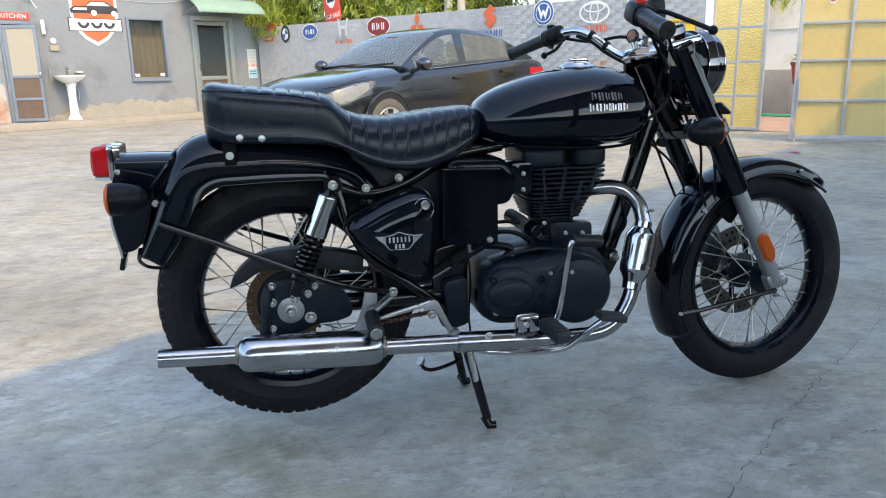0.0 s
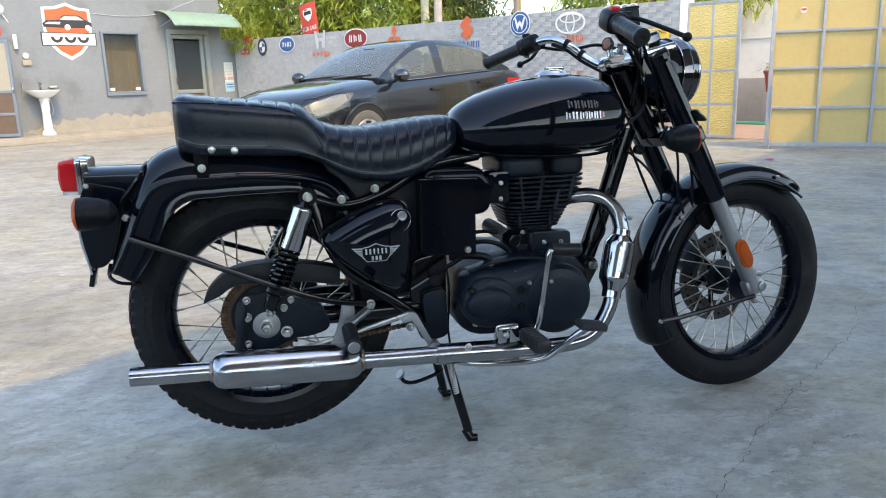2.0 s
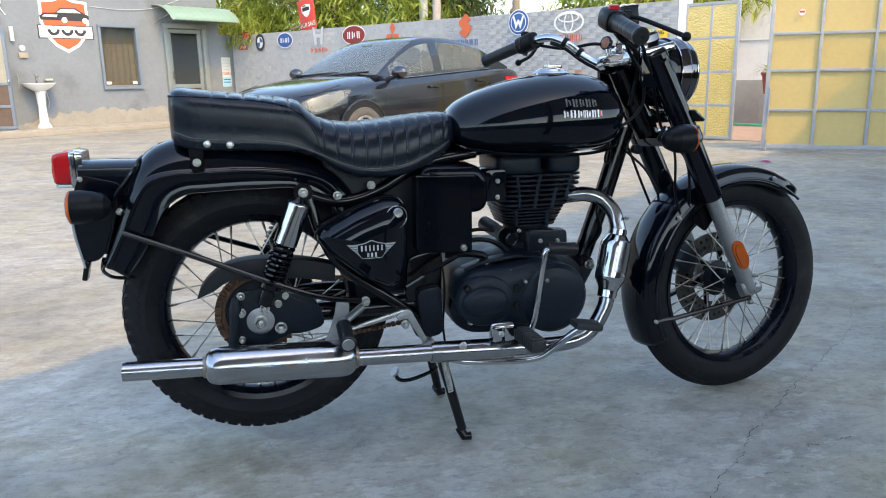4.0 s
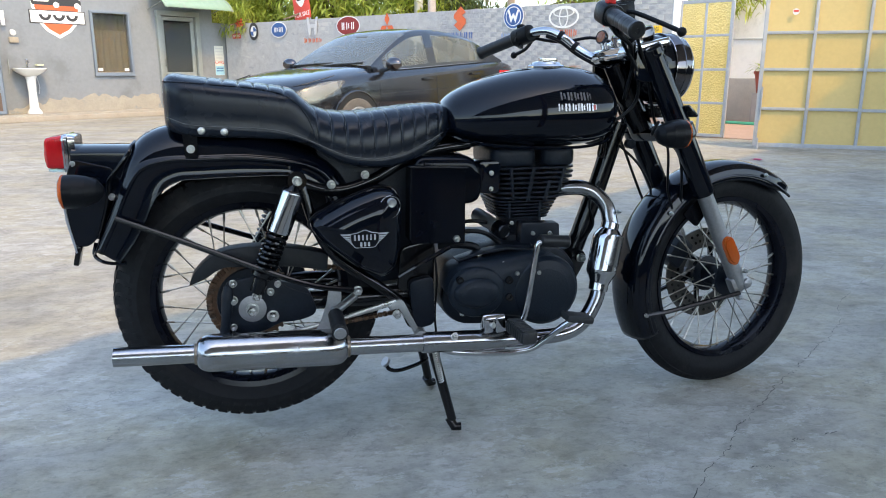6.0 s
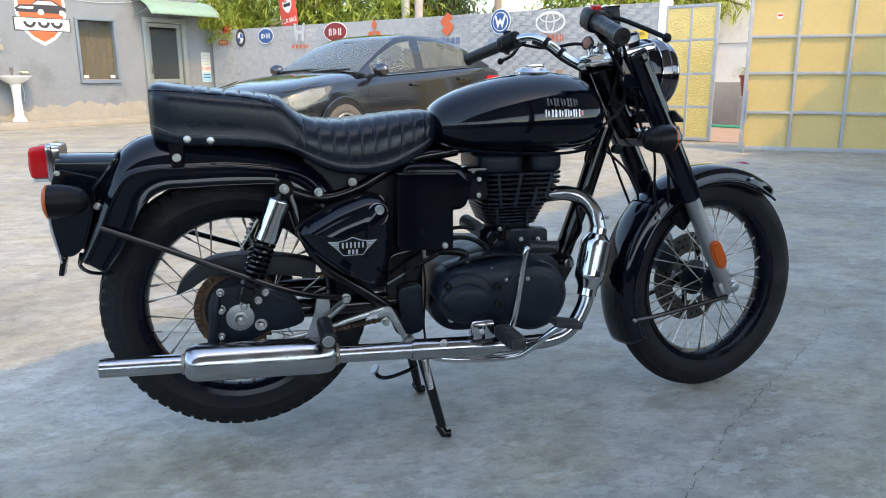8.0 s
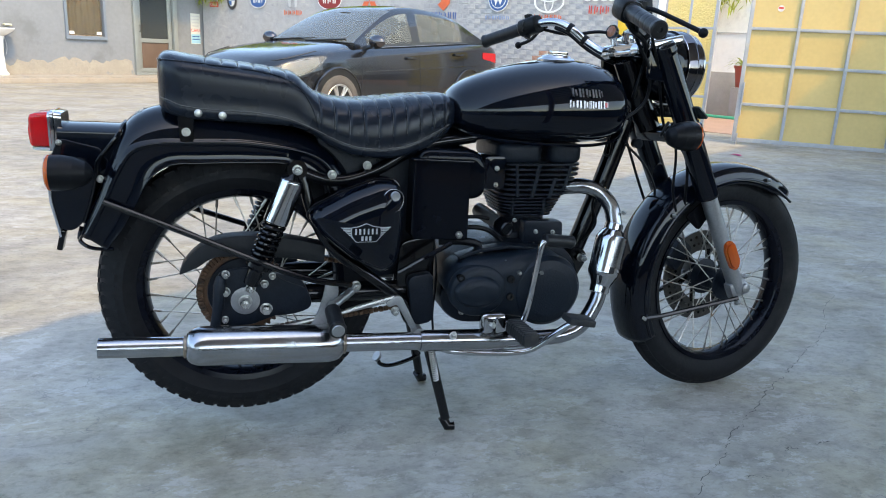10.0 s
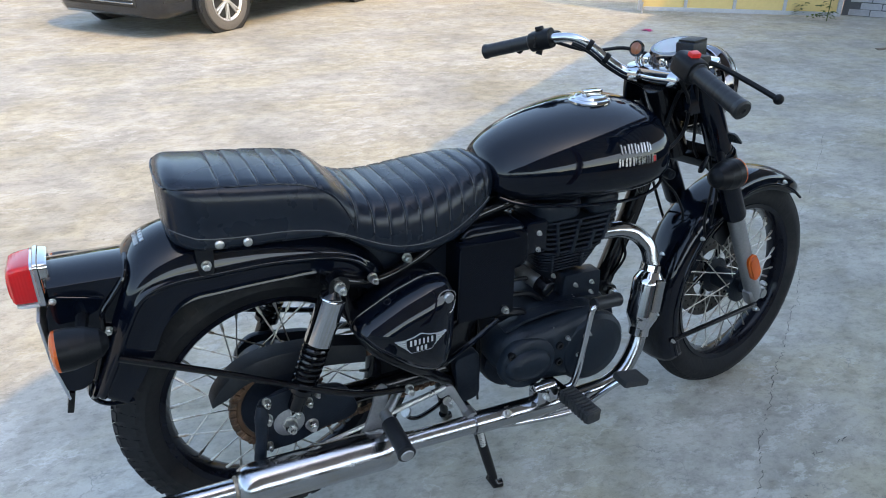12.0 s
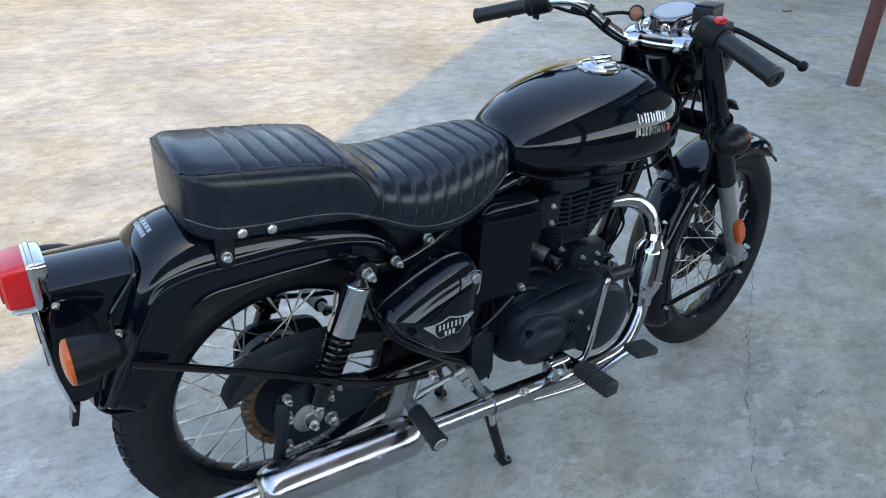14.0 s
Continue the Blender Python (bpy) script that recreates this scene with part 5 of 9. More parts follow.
def wheel(name, c, tyre_r, width, label, seed, knobby):
    """Spoked wheel: rim, tyre with tread blocks, hub, spokes."""
    w = part(name, lathe(B(), [(0.232, -0.030), (0.245, -0.034), (0.246, -0.028), (0.236, -0.016), (0.226, 0), (0.236, 0.016), (0.246, 0.028), (0.245, 0.034), (0.232, 0.030), (0.224, 0.018), (0.219, 0.0), (0.224, -0.018)], c, (0, 1, 0), 72, closed=True), M_RIM, bike, label)
    prof = []
    R, H = tyre_r, width / 2
    for k in range(17):
        a = math.pi * (k / 16)
        y = -math.cos(a) * H
        rr = 0.243 + (R - 0.243) * (math.sin(a) ** 0.62)
        if k in (0, 16):
            y *= 0.66
        prof.append((rr, y))
    prof += [(0.236, 0.022), (0.236, -0.022)]
    t = part("tyre", lathe(B(), prof, c, (0, 1, 0), 96, closed=True), M_RUBBER, w, "worn black rubber tyre")
    verts, faces = [], []
    n = 62 if knobby else 80
    for i in range(n):
        for row, (y0, y1, off) in enumerate(((-0.94, -0.58, 0.0), (-0.52, -0.08, 0.5), (0.08, 0.52, 0.0), (0.58, 0.94, 0.5)) if knobby else ((-0.70, -0.48, 0), (-0.30, -0.06, 0.5), (0.06, 0.30, 0), (0.48, 0.70, 0.5))):
            a0 = 2 * math.pi * (i + off) / n
            a1 = a0 + 2 * math.pi * (0.62 if knobby else 0.9) / n
            hh = 0.0055 if knobby else 0.0025
            b0 = len(verts)
            for rr_add in (-0.002, hh):
                for a, yy in ((a0, y0), (a1, y0), (a1, y1), (a0, y1)):
                    s = math.sqrt(max(0, 1 - yy * yy))
                    rr = 0.243 + (R - 0.243) * (s ** 0.62) + rr_add
                    tw = (0.35 if knobby else 0.2) * (2 * math.pi / n) * (yy if row % 2 else -yy)
                    verts.append((c[0] + rr * math.cos(a + tw), c[1] + yy * H * 1.005, c[2] + rr * math.sin(a + tw)))
            faces += [(b0 + 4, b0 + 5, b0 + 6, b0 + 7), (b0, b0 + 1, b0 + 5, b0 + 4), (b0 + 1, b0 + 2, b0 + 6, b0 + 5), (b0 + 2, b0 + 3, b0 + 7, b0 + 6), (b0 + 3, b0, b0 + 4, b0 + 7)]
    me = bpy.data.meshes.new("tread")
    me.from_pydata([XF[0] @ Vector(v) for v in verts], [], faces)
    me.materials.append(M_RUBBER)
    tr = tagged(new("tread", me), kind="stuff")
    tr.parent = w
    return w


def spokes(w, c, hub_r, flange, seed, count=36):
    """Laced spokes with nipples, each its own object on one of two meshes."""
    r = random.Random(seed)
    for i in range(count):
        side = -1 if i % 2 else 1
        lead = 1 if (i // 2) % 2 else -1
        a_rim = 2 * math.pi * (i + 0.5) / count
        a_hub = a_rim + lead * radians(38)
        p0 = Vector((c[0] + hub_r * math.cos(a_hub), c[1] + side * flange, c[2] + hub_r * math.sin(a_hub)))
        p1 = Vector((c[0] + 0.222 * math.cos(a_rim), c[1] + side * 0.004, c[2] + 0.222 * math.sin(a_rim)))
        bm = B()
        d = (p1 - p0)
        ln = d.length
        lathe(bm, [(0.0018, 0), (0.0018, ln - 0.024), (0.0034, ln - 0.023), (0.0034, ln)], p0, d, 6)
        part("spoke", bm, M_SPOKE, w)


# rear wheel with drum, sprocket and chain
rw = wheel("rear_wheel", RC, 0.328, 0.098, "dark spoked rear wheel", 1, True)
spokes(rw, RC, 0.085, 0.035, 1, 36)
bm = lathe(B(), [(0, -0.075), (0.03, -0.075), (0.035, -0.05), (0.092, -0.045), (0.095, -0.03), (0.085, -0.02), (0.08, 0.03), (0.09, 0.035), (0.088, 0.06), (0.03, 0.07), (0, 0.07)], RC, (0, 1, 0), 40)
part("hub", bm, M_SATIN, rw)
bm = B()
teeth = []
for i in range(38 * 4):
    a = 2 * math.pi * i / (38 * 4)
    teeth.append((RC.x + (0.103 if i % 4 in (0, 1) else 0.096) * math.cos(a), RC.z + (0.103 if i % 4 in (0, 1) else 0.096) * math.sin(a)))
prism(bm, teeth, -0.064, -0.058)
part("sprocket", bm, M_RUST, rw, "rusty rear sprocket")
bm = lathe(B(), [(0, 0.075), (0.05, 0.074), (0.068, 0.070), (0.084, 0.068), (0.086, 0.064), (0.086, 0.050), (0, 0.050)], RC, (0, -1, 0), 40)
part("sprocket_carrier", bm, M_SATIN, rw, "dark sprocket carrier")
for i in range(42):
    a = math.pi * 0.40 + math.pi * 1.2 * i / 41
    bm = B()
    box(bm, (RC.x + 0.103 * math.cos(a), RC.y - 0.062, RC.z + 0.103 * math.sin(a)), (0.015, 0.019 if i % 2 else 0.013, 0.0085), Matrix.Rotation(-a, 4, "Y"), bevel=0.0015, seg=1)
    part("chain_link", bm, M_RUST, rw)


def chain_run(p, q, n):
    for i in range(n):
        c = Vector(p).lerp(Vector(q), (i + 0.5) / n)
        d = Vector(q) - Vector(p)
        bm = B()
        box(bm, c, (d.length / n * 0.92, 0.016 if i % 2 else 0.011, 0.011), Matrix.Rotation(-math.atan2(d.z, d.x), 4, "Y"), bevel=0.002, seg=1)
        part("chain_link", bm, M_RUST, chain)


chain = part("drive_chain", rod(B(), (0.42, -0.05, 0.37), (0.42, -0.075, 0.37), 0.045, 20), M_RUST, bike, "rusty drive chain with front sprocket")
chain_run((0.03, -0.061, 0.479), (0.42, -0.061, 0.416), 30)
chain_run((0.03, -0.061, 0.277), (0.42, -0.061, 0.325), 30)
# chain guard arc
bm = B()
loops = []
GO = smooth_line([(-0.144, 0, 0.438), (-0.133, 0, 0.463), (-0.105, 0, 0.493), (-0.067, 0, 0.515), (-0.014, 0, 0.524), (0.053, 0, 0.522), (0.12, 0, 0.513), (0.189, 0, 0.496)], 4)
GI = smooth_line([(-0.141, 0, 0.436), (-0.106, 0, 0.450), (-0.080, 0, 0.467), (-0.057, 0, 0.475), (-0.020, 0, 0.474), (0.045, 0, 0.472), (0.11, 0, 0.466), (0.185, 0, 0.452)], 4)
for a, b in zip(GO, GI):
    n = (a - b).normalized() * min(0.004, (a - b).length * 0.3)
    loops.append([a + Vector((0, -0.052, 0)), a + Vector((0, -0.092, 0)), a - n * 0.3 + Vector((0, -0.0955, 0)), a - n + Vector((0, -0.097, 0)), b + n * 0.3 + Vector((0, -0.097, 0)), b + Vector((0, -0.095, 0)), b + Vector((0, -0.088, 0)), a - n + Vector((0, -0.088, 0))])
part("chain_guard", loft(bm, loops), M_GUARD, bike, "matt dark plastic chain guard")

# swingarm, axle hardware
for s in (-1, 1):
    bm = B()
    tube(bm, smooth_line([(0.40, 0.085 * s, 0.375), (0.25, 0.091 * s, 0.375), (0.08, 0.097 * s, 0.38), (-0.055, 0.097 * s, 0.378)], 4), [0.024] * 8 + [0.021] * 5, 12)
    part("swingarm", bm, M_FRAME, bike)
    bm = prism(B(), round_poly([(-0.065, 0.345), (0.10, 0.335), (0.16, 0.352), (0.13, 0.43), (-0.02, 0.455), (-0.06, 0.42)], 0.03), min(0.125 * s, 0.115 * s) - 0.004, max(0.125 * s, 0.115 * s) + 0.004, "y", bevel=0.003)
    part("axle_plate", bm, M_SATIN, bike)
    bm = B()
    lathe(bm, [(0, 0), (0.033, 0), (0.033, 0.004), (0.026, 0.006), (0, 0.006)], (0.0, 0.1285 * s, 0.378), (0, s, 0), 24)
    part("adjuster_washer", bm, M_ALU, bike)
    part("axle_nut", bolt(B(), (0, 0.134 * s, 0.378), (0, s, 0), 0.015, 0.02), M_ZINC, bike)
bm = prism(B(), round_poly([(-0.060, 0.450), (0.040, 0.462), (0.085, 0.425), (0.142, 0.402), (0.145, 0.386), (0.075, 0.340), (0.010, 0.318), (-0.062, 0.318)], 0.018), -0.1320, -0.1235, "y", bevel=0.002)
part("torque_plate", bm, M_SATIN, bike, "black rear brake torque plate")
for p, r in (((-0.042, -0.129, 0.444), 0.009), ((-0.044, -0.129, 0.402), 0.011), ((0.012, -0.146, 0.414), 0.011), ((0.044, -0.129, 0.418), 0.009), ((0.062, -0.129, 0.436), 0.008), ((0.047, -0.129, 0.356), 0.014), ((-0.046, -0.129, 0.335), 0.008)):
    part("nut", bolt(B(), p, (0, -1, 0), r, 0.014), M_ZINC, bike)
bm = B()
tube(bm, [(-0.053, -0.134, 0.440), (-0.056, -0.140, 0.418), (-0.062, -0.141, 0.36), (-0.070, -0.140, 0.31), (-0.076, -0.136, 0.262)], [0.010, 0.0145, 0.012, 0.0125, 0.012], 12)
part("brake_arm", bm, M_SATIN, bike)
bm = B()
tube(bm, smooth_line([(-0.074, -0.150, 0.290), (0.1, -0.156, 0.321), (0.30, -0.162, 0.365), (0.345, -0.164, 0.378)], 5), 0.0048, 8)
part("brake_rod", bm, M_ZINC, bike)

# shock absorbers
for s in (-1, 1):
    top, bot = Vector((0.118, 0.148 * s, 0.689)), Vector((0.012, 0.150 * s, 0.425))
    d = bot - top
    shock = part("shock_absorber", rod(B(), top, bot, 0.011), M_FRAME, bike, "shock absorber with chrome cover and black spring")
    bm = lathe(B(), [(0.0255, 0.0285), (0.0272, 0.0295), (0.0280, 0.0315), (0.0280, 0.130), (0.0262, 0.131), (0.0255, 0.128)], top, d, 32)
    part("chrome_cover", bm, M_CHROME, shock)
    bm = lathe(B(), [(0, 0.012), (0.013, 0.012), (0.018, 0.020), (0.0245, 0.024), (0.0262, 0.027), (0.0262, 0.034), (0, 0.034)], top, d, 28)
    part("top_cap", bm, M_FRAME, shock)
    bm = B()
    q = frame_of(top, d)
    pts = []
    for i in range(8 * 16 + 1):
        a = 2 * math.pi * i / 16
        pts.append(q @ Vector((0.023 * math.cos(a), 0.023 * math.sin(a), 0.128 + 0.105 * i / (8 * 16))))
    tube(bm, pts, 0.0048, 7)
    part("spring", bm, M_FRAME, shock)
    bm = lathe(B(), [(0, 0.232), (0.028, 0.232), (0.028, 0.242), (0.018, 0.25), (0.017, 0.285), (0, 0.29)], top, d, 20)
    part("lower_cup", bm, M_FRAME, shock)
    part("top_bolt", bolt(B(), top + Vector((0, 0.012 * s, 0)), (0, s, 0), 0.011, 0.018), M_ZINC, shock)
    bm = lathe(B(), [(0, 0), (0.022, 0), (0.022, 0.026), (0, 0.026)], top - Vector((0, 0.014 * s, 0)), (0, s, 0), 18)
    part("top_eye", bm, M_FRAME, shock)

# rear mudguard
spine = smooth_line([(0.275, 0, 0.575), (0.245, 0, 0.68), (0.16, 0, 0.755), (0.02, 0, 0.795), (-0.10, 0, 0.812), (-0.185, 0, 0.808), (-0.248, 0, 0.772), (-0.288, 0, 0.69), (-0.322, 0, 0.60), (-0.360, 0, 0.510)], 9)
fold = smooth_line([(0.235, 0, 0.60), (0.205, 0, 0.672), (0.150, 0, 0.716), (0.02, 0, 0.737), (-0.093, 0, 0.738), (-0.175, 0, 0.736), (-0.229, 0, 0.718), (-0.262, 0, 0.668), (-0.293, 0, 0.603), (-0.332, 0, 0.528)], 9)
edge = smooth_line([(0.215, 0, 0.56), (0.195, 0, 0.635), (0.12, 0, 0.688), (0.02, 0, 0.694), (-0.09, 0, 0.692), (-0.152, 0, 0.687), (-0.197, 0, 0.655), (-0.232, 0, 0.590), (-0.258, 0, 0.545), (-0.292, 0, 0.500)], 9)
bm = B()
loops = []
for a, f, b in zip(spine, fold, edge):
    d = (b - f).normalized()
    half = [(b, 0.0880), (b - d * 0.0008, 0.0892), (b - d * 0.0022, 0.0890), (b - d * 0.0035, 0.0882), (f.lerp(b, 0.5), 0.0875), (f + d * 0.012, 0.0872), (f + d * 0.008, 0.0876), (f + d * 0.0045, 0.0925), (f + d * 0.001, 0.0945), (f - d * 0.003, 0.0940), (f - d * 0.0055, 0.0900)]
    for k in range(1, 11):
        q = math.pi / 2 * k / 10
        half.append(((f - d * 0.0055).lerp(a, math.sin(q) ** 1.1), 0.0890 * max(0.0, math.cos(q)) ** 0.85))
    half[-1] = (half[-1][0], 0.0)
    loops.append([p + Vector((0, -1.1 * y, 0)) for p, y in half] + [p + Vector((0, 1.1 * y, 0)) for p, y in half[-2::-1]])
loft(bm, loops, cap=False, ring=False)
rm = part("rear_mudguard", bm, M_BLACK, bike, "glossy black rear mudguard with a raised fold", angle=60)
so = rm.modifiers.new("thick", "SOLIDIFY")
so.thickness, so.offset = 0.002, 0
for s in (-1, 1):
    bm = B()
    tube(bm, smooth_line([(-0.290, 0.108 * s, 0.609), (-0.12, 0.135 * s, 0.542), (0.05, 0.172 * s, 0.474), (0.15, 0.186 * s, 0.440), (0.246, 0.186 * s, 0.423)], 5), 0.0072, 10)
    part("stay", bm, M_FRAME, rm)
    part("stay_bolt", bolt(B(), (0.248, 0.188 * s, 0.423), (0, s, 0), 0.011, 0.014), M_ZINC, rm)
    part("seat_bracket_bolt", bolt(B(), (-0.115, 0.109 * s, 0.763), (0, s, 0), 0.009, 0.010), M_ZINC, rm)
    bm = prism(B(), round_poly([(-0.128, 0.742), (-0.102, 0.742), (-0.098, 0.80), (-0.132, 0.80)], 0.008), min(0.101 * s, 0.109 * s), max(0.101 * s, 0.109 * s), "y")
    part("seat_bracket", bm, M_FRAME, rm)
    part("mudguard_bolt", bolt(B(), (-0.298, 0.078 * s, 0.655), (0, s, 0), 0.008, 0.008), M_ZINC, rm)
    part("frame_bolt", bolt(B(), (0.200, 0.12 * s, 0.672), (0, s, 0), 0.010, 0.016), M_ZINC, rm)
# pale badge across the crown of the mudguard, as plain shapes


def crown(k, y, lift):
    """A point on the mudguard's crown: k along it, y across."""
    i = min(int(k), len(spine) - 2)
    a, f, b = (c[i].lerp(c[i + 1], k - i) for c in (spine, fold, edge))
    d = (b - f).normalized()
    q = math.acos(min(1, (abs(y) / 0.0979) ** (1 / 0.85)))
    n = Vector((-(spine[i + 1] - spine[i]).z, 0, (spine[i + 1] - spine[i]).x)).normalized()
    return (f - d * 0.0055).lerp(a, math.sin(q) ** 1.1) + Vector((0, y, 0)) - n * lift


k0 = next(i for i, p in enumerate(spine) if i > 20 and p.x < -0.203)
for row, count in enumerate((5, 7)):
    for j in range(count):
        ya = -0.030 + 0.060 * (j + 0.15) / count
        yb = ya + 0.042 / count
        ka = k0 + 1.5 * row
        bm = B()
        loft(bm, [[crown(ka, ya, h), crown(ka, yb, h), crown(ka + 1.0, yb, h), crown(ka + 1.0, ya, h)] for h in (-0.001, 0.0022)])
        part("badge_mark", bm, M_SILVER, rm, smooth=False)

# tail: lamp bracket, lamp, number plate holder
bm = B()
loops = []
for x, zt, zb, w in ((-0.225, 0.756, 0.60, 0.072), (-0.26, 0.756, 0.63, 0.0715), (-0.30, 0.757, 0.66, 0.071), (-0.378, 0.758, 0.69, 0.069)):
    half = [(w, zb), (w, zt - 0.005), (w - 0.0006, zt - 0.002), (w - 0.003, zt), (w * 0.55, zt + 0.009), (w * 0.2, zt + 0.0125)]
    loops.append([Vector((x, -y, z)) for y, z in half] + [Vector((x, y, z)) for y, z in half[::-1]])
tail = part("tail_bracket", loft(bm, loops), M_BLACK, bike, "glossy black tail lamp bracket", angle=25)
for y0 in (-0.0755, 0.0695):
    bm = prism(B(), round_poly([(-0.290, 0.720), (-0.372, 0.742), (-0.388, 0.715), (-0.398, 0.63), (-0.391, 0.545), (-0.362, 0.538), (-0.339, 0.556), (-0.308, 0.655)], 0.012), y0, y0 + 0.006, "y", bevel=0.001, seg=1)
    part("tail_side_plate", bm, M_BLACK, tail)
bm = prism(B(), [(-0.4060, 0.700), (-0.4010, 0.700), (-0.3970, 0.605), (-0.3830, 0.527), (-0.3875, 0.524), (-0.4020, 0.602)], -0.0775, 0.0775, "y", bevel=0.001, seg=1)
part("number_plate", bm, mat("pale_plate_edge", (0.30, 0.32, 0.34), 0.4, 0.2), tail, "grey number plate seen edge-on")
for z in (0.675, 0.630):
    bm = B()
    box(bm, (-0.4055 + 0.04 * (0.675 - z), 0, z), (0.004, 0.11, 0.030))
    part("plate_bar", bm, M_SIGNBLACK, tail)
bm = B()
tube(bm, smooth_line([(-0.346, -0.060, 0.545), (-0.350, -0.070, 0.518), (-0.330, -0.082, 0.503), (-0.300, -0.086, 0.498), (-0.280, -0.088, 0.499)], 5), 0.0045, 8)
part("rolled_edge", bm, M_BLACK, rm)
bm = B()
box(bm, (-0.386, -0.062, 0.518), (0.012, 0.030, 0.046), Matrix.Rotation(radians(14), 4, "Y"), bevel=0.003)
part("plate_bracket", bm, M_FRAME, tail)
bm = B()
tube(bm, smooth_line([(-0.246, -0.020, 0.774), (-0.249, -0.055, 0.768), (-0.256, -0.0745, 0.752), (-0.278, -0.078, 0.723), (-0.301, -0.079, 0.692), (-0.305, -0.080, 0.660), (-0.318, -0.080, 0.610), (-0.336, -0.079, 0.558)], 5), 0.0045, 8)
part("bracket_lip", bm, M_FRAME, tail)
def lamp_loops(rows, r):
    return [[Vector((x, y, z)) for y, z in round_poly([(-w, zb), (-w, zt), (w, zt), (w, zb)], r, 4)] for x, w, zb, zt in rows]


lamp = part("tail_lamp", loft(B(), lamp_loops(((-0.372, 0.042, 0.711, 0.791), (-0.376, 0.044, 0.709, 0.793), (-0.386, 0.0445, 0.708, 0.794), (-0.3875, 0.0465, 0.706, 0.796), (-0.3935, 0.0465, 0.706, 0.796), (-0.395, 0.0450, 0.7075, 0.7945), (-0.399, 0.0440, 0.7085, 0.7935)), 0.012)), M_CHROME, bike, "chrome tail lamp with red lens", angle=30)
part("red_lens", loft(B(), lamp_loops(((-0.398, 0.0435, 0.7185, 0.7925), (-0.410, 0.0430, 0.7185, 0.7915), (-0.425, 0.0415, 0.7185, 0.7895), (-0.434, 0.0385, 0.7185, 0.7865), (-0.438, 0.0330, 0.7205, 0.781)), 0.009)), M_REDLENS, lamp, angle=30)
part("clear_strip", loft(B(), lamp_loops(((-0.398, 0.0435, 0.7095, 0.7175), (-0.425, 0.0415, 0.7105, 0.7175), (-0.433, 0.0385, 0.7120, 0.7175)), 0.003)), M_CLEAR, lamp, "clear plate-lamp strip under the red lens")
bm = lathe(B(), [(0, 0), (0.029, 0), (0.028, 0.008), (0.018, 0.010), (0, 0.012)], (-0.433, 0, 0.746), (-1, 0, 0), 24)
part("reflector", bm, M_REDLENS, lamp)
for s in (-1, 1):
    part("lens_screw", bolt(B(), (-0.374, 0.0755 * s, 0.733), (0, s, 0), 0.006, 0.006), M_ZINC, lamp)


def indicator(c, d, s, name, arm_from):
    """A bullet-shaped indicator: dark pod, amber lens, stalk."""
    pod = part(name, lathe(B(), [(0, -0.075), (0.012, -0.073), (0.024, -0.062), (0.033, -0.04), (0.037, -0.015), (0.037, 0.004), (0, 0.004)], c, d, 28), M_PLASTIC, bike, "black bullet indicator with amber lens")
    part("amber_lens", lathe(B(), [(0.037, 0.004), (0.0362, 0.009), (0.030, 0.013), (0.016, 0.0165), (0, 0.0175)], c, d, 28), M_AMBER, pod)
    bm = B()
    tube(bm, [Vector(c) - Vector(d) * 0.03, (Vector(c) - Vector(d) * 0.03).lerp(Vector(arm_from), 0.5), arm_from], [0.013, 0.010, 0.012], 10)
    part("stalk", bm, M_PLASTIC, pod)


for s in (-1, 1):
    indicator((-0.372, 0.160 * s, 0.682), (-1, 0, 0), s, "rear_indicator", (-0.335, 0.075 * s, 0.690))

# seat
XS = (-0.172, -0.168, -0.160, -0.145, -0.12, -0.05, 0.03, 0.09, 0.122, 0.145, 0.165, 0.19, 0.22, 0.26, 0.32, 0.38, 0.44, 0.485, 0.503)
ZT = (0.914, 0.922, 0.928, 0.930, 0.926, 0.917, 0.908, 0.900, 0.892, 0.873, 0.857, 0.846, 0.840, 0.838, 0.843, 0.850, 0.855, 0.856, 0.848)
ZS = (0.834, 0.834, 0.833, 0.828, 0.819, 0.812, 0.8085, 0.800, 0.790, 0.781, 0.772, 0.760, 0.747, 0.736, 0.733, 0.744, 0.768, 0.788, 0.798)
ZB = (0.818, 0.812, 0.805, 0.798, 0.792, 0.787, 0.784, 0.780, 0.775, 0.768, 0.757, 0.742, 0.727, 0.714, 0.708, 0.716, 0.740, 0.768, 0.785)
WD = (0.052, 0.080, 0.097, 0.110, 0.119, 0.124, 0.127, 0.128, 0.128, 0.128, 0.129, 0.131, 0.134, 0.138, 0.138, 0.131, 0.113, 0.090, 0.070)
WELT_X = (-0.163, -0.120, -0.040, 0.030, 0.080, 0.110, 0.134, 0.152, 0.163)
WELT_Z = (0.914, 0.912, 0.905, 0.898, 0.889, 0.877, 0.857, 0.829, 0.800)
STEP, PSTEP = 0.0335, 0.0345
PLEATS = [0.172 + STEP * i for i in range(10)]
PPL = [-0.072 + PSTEP * i for i in range(6)]


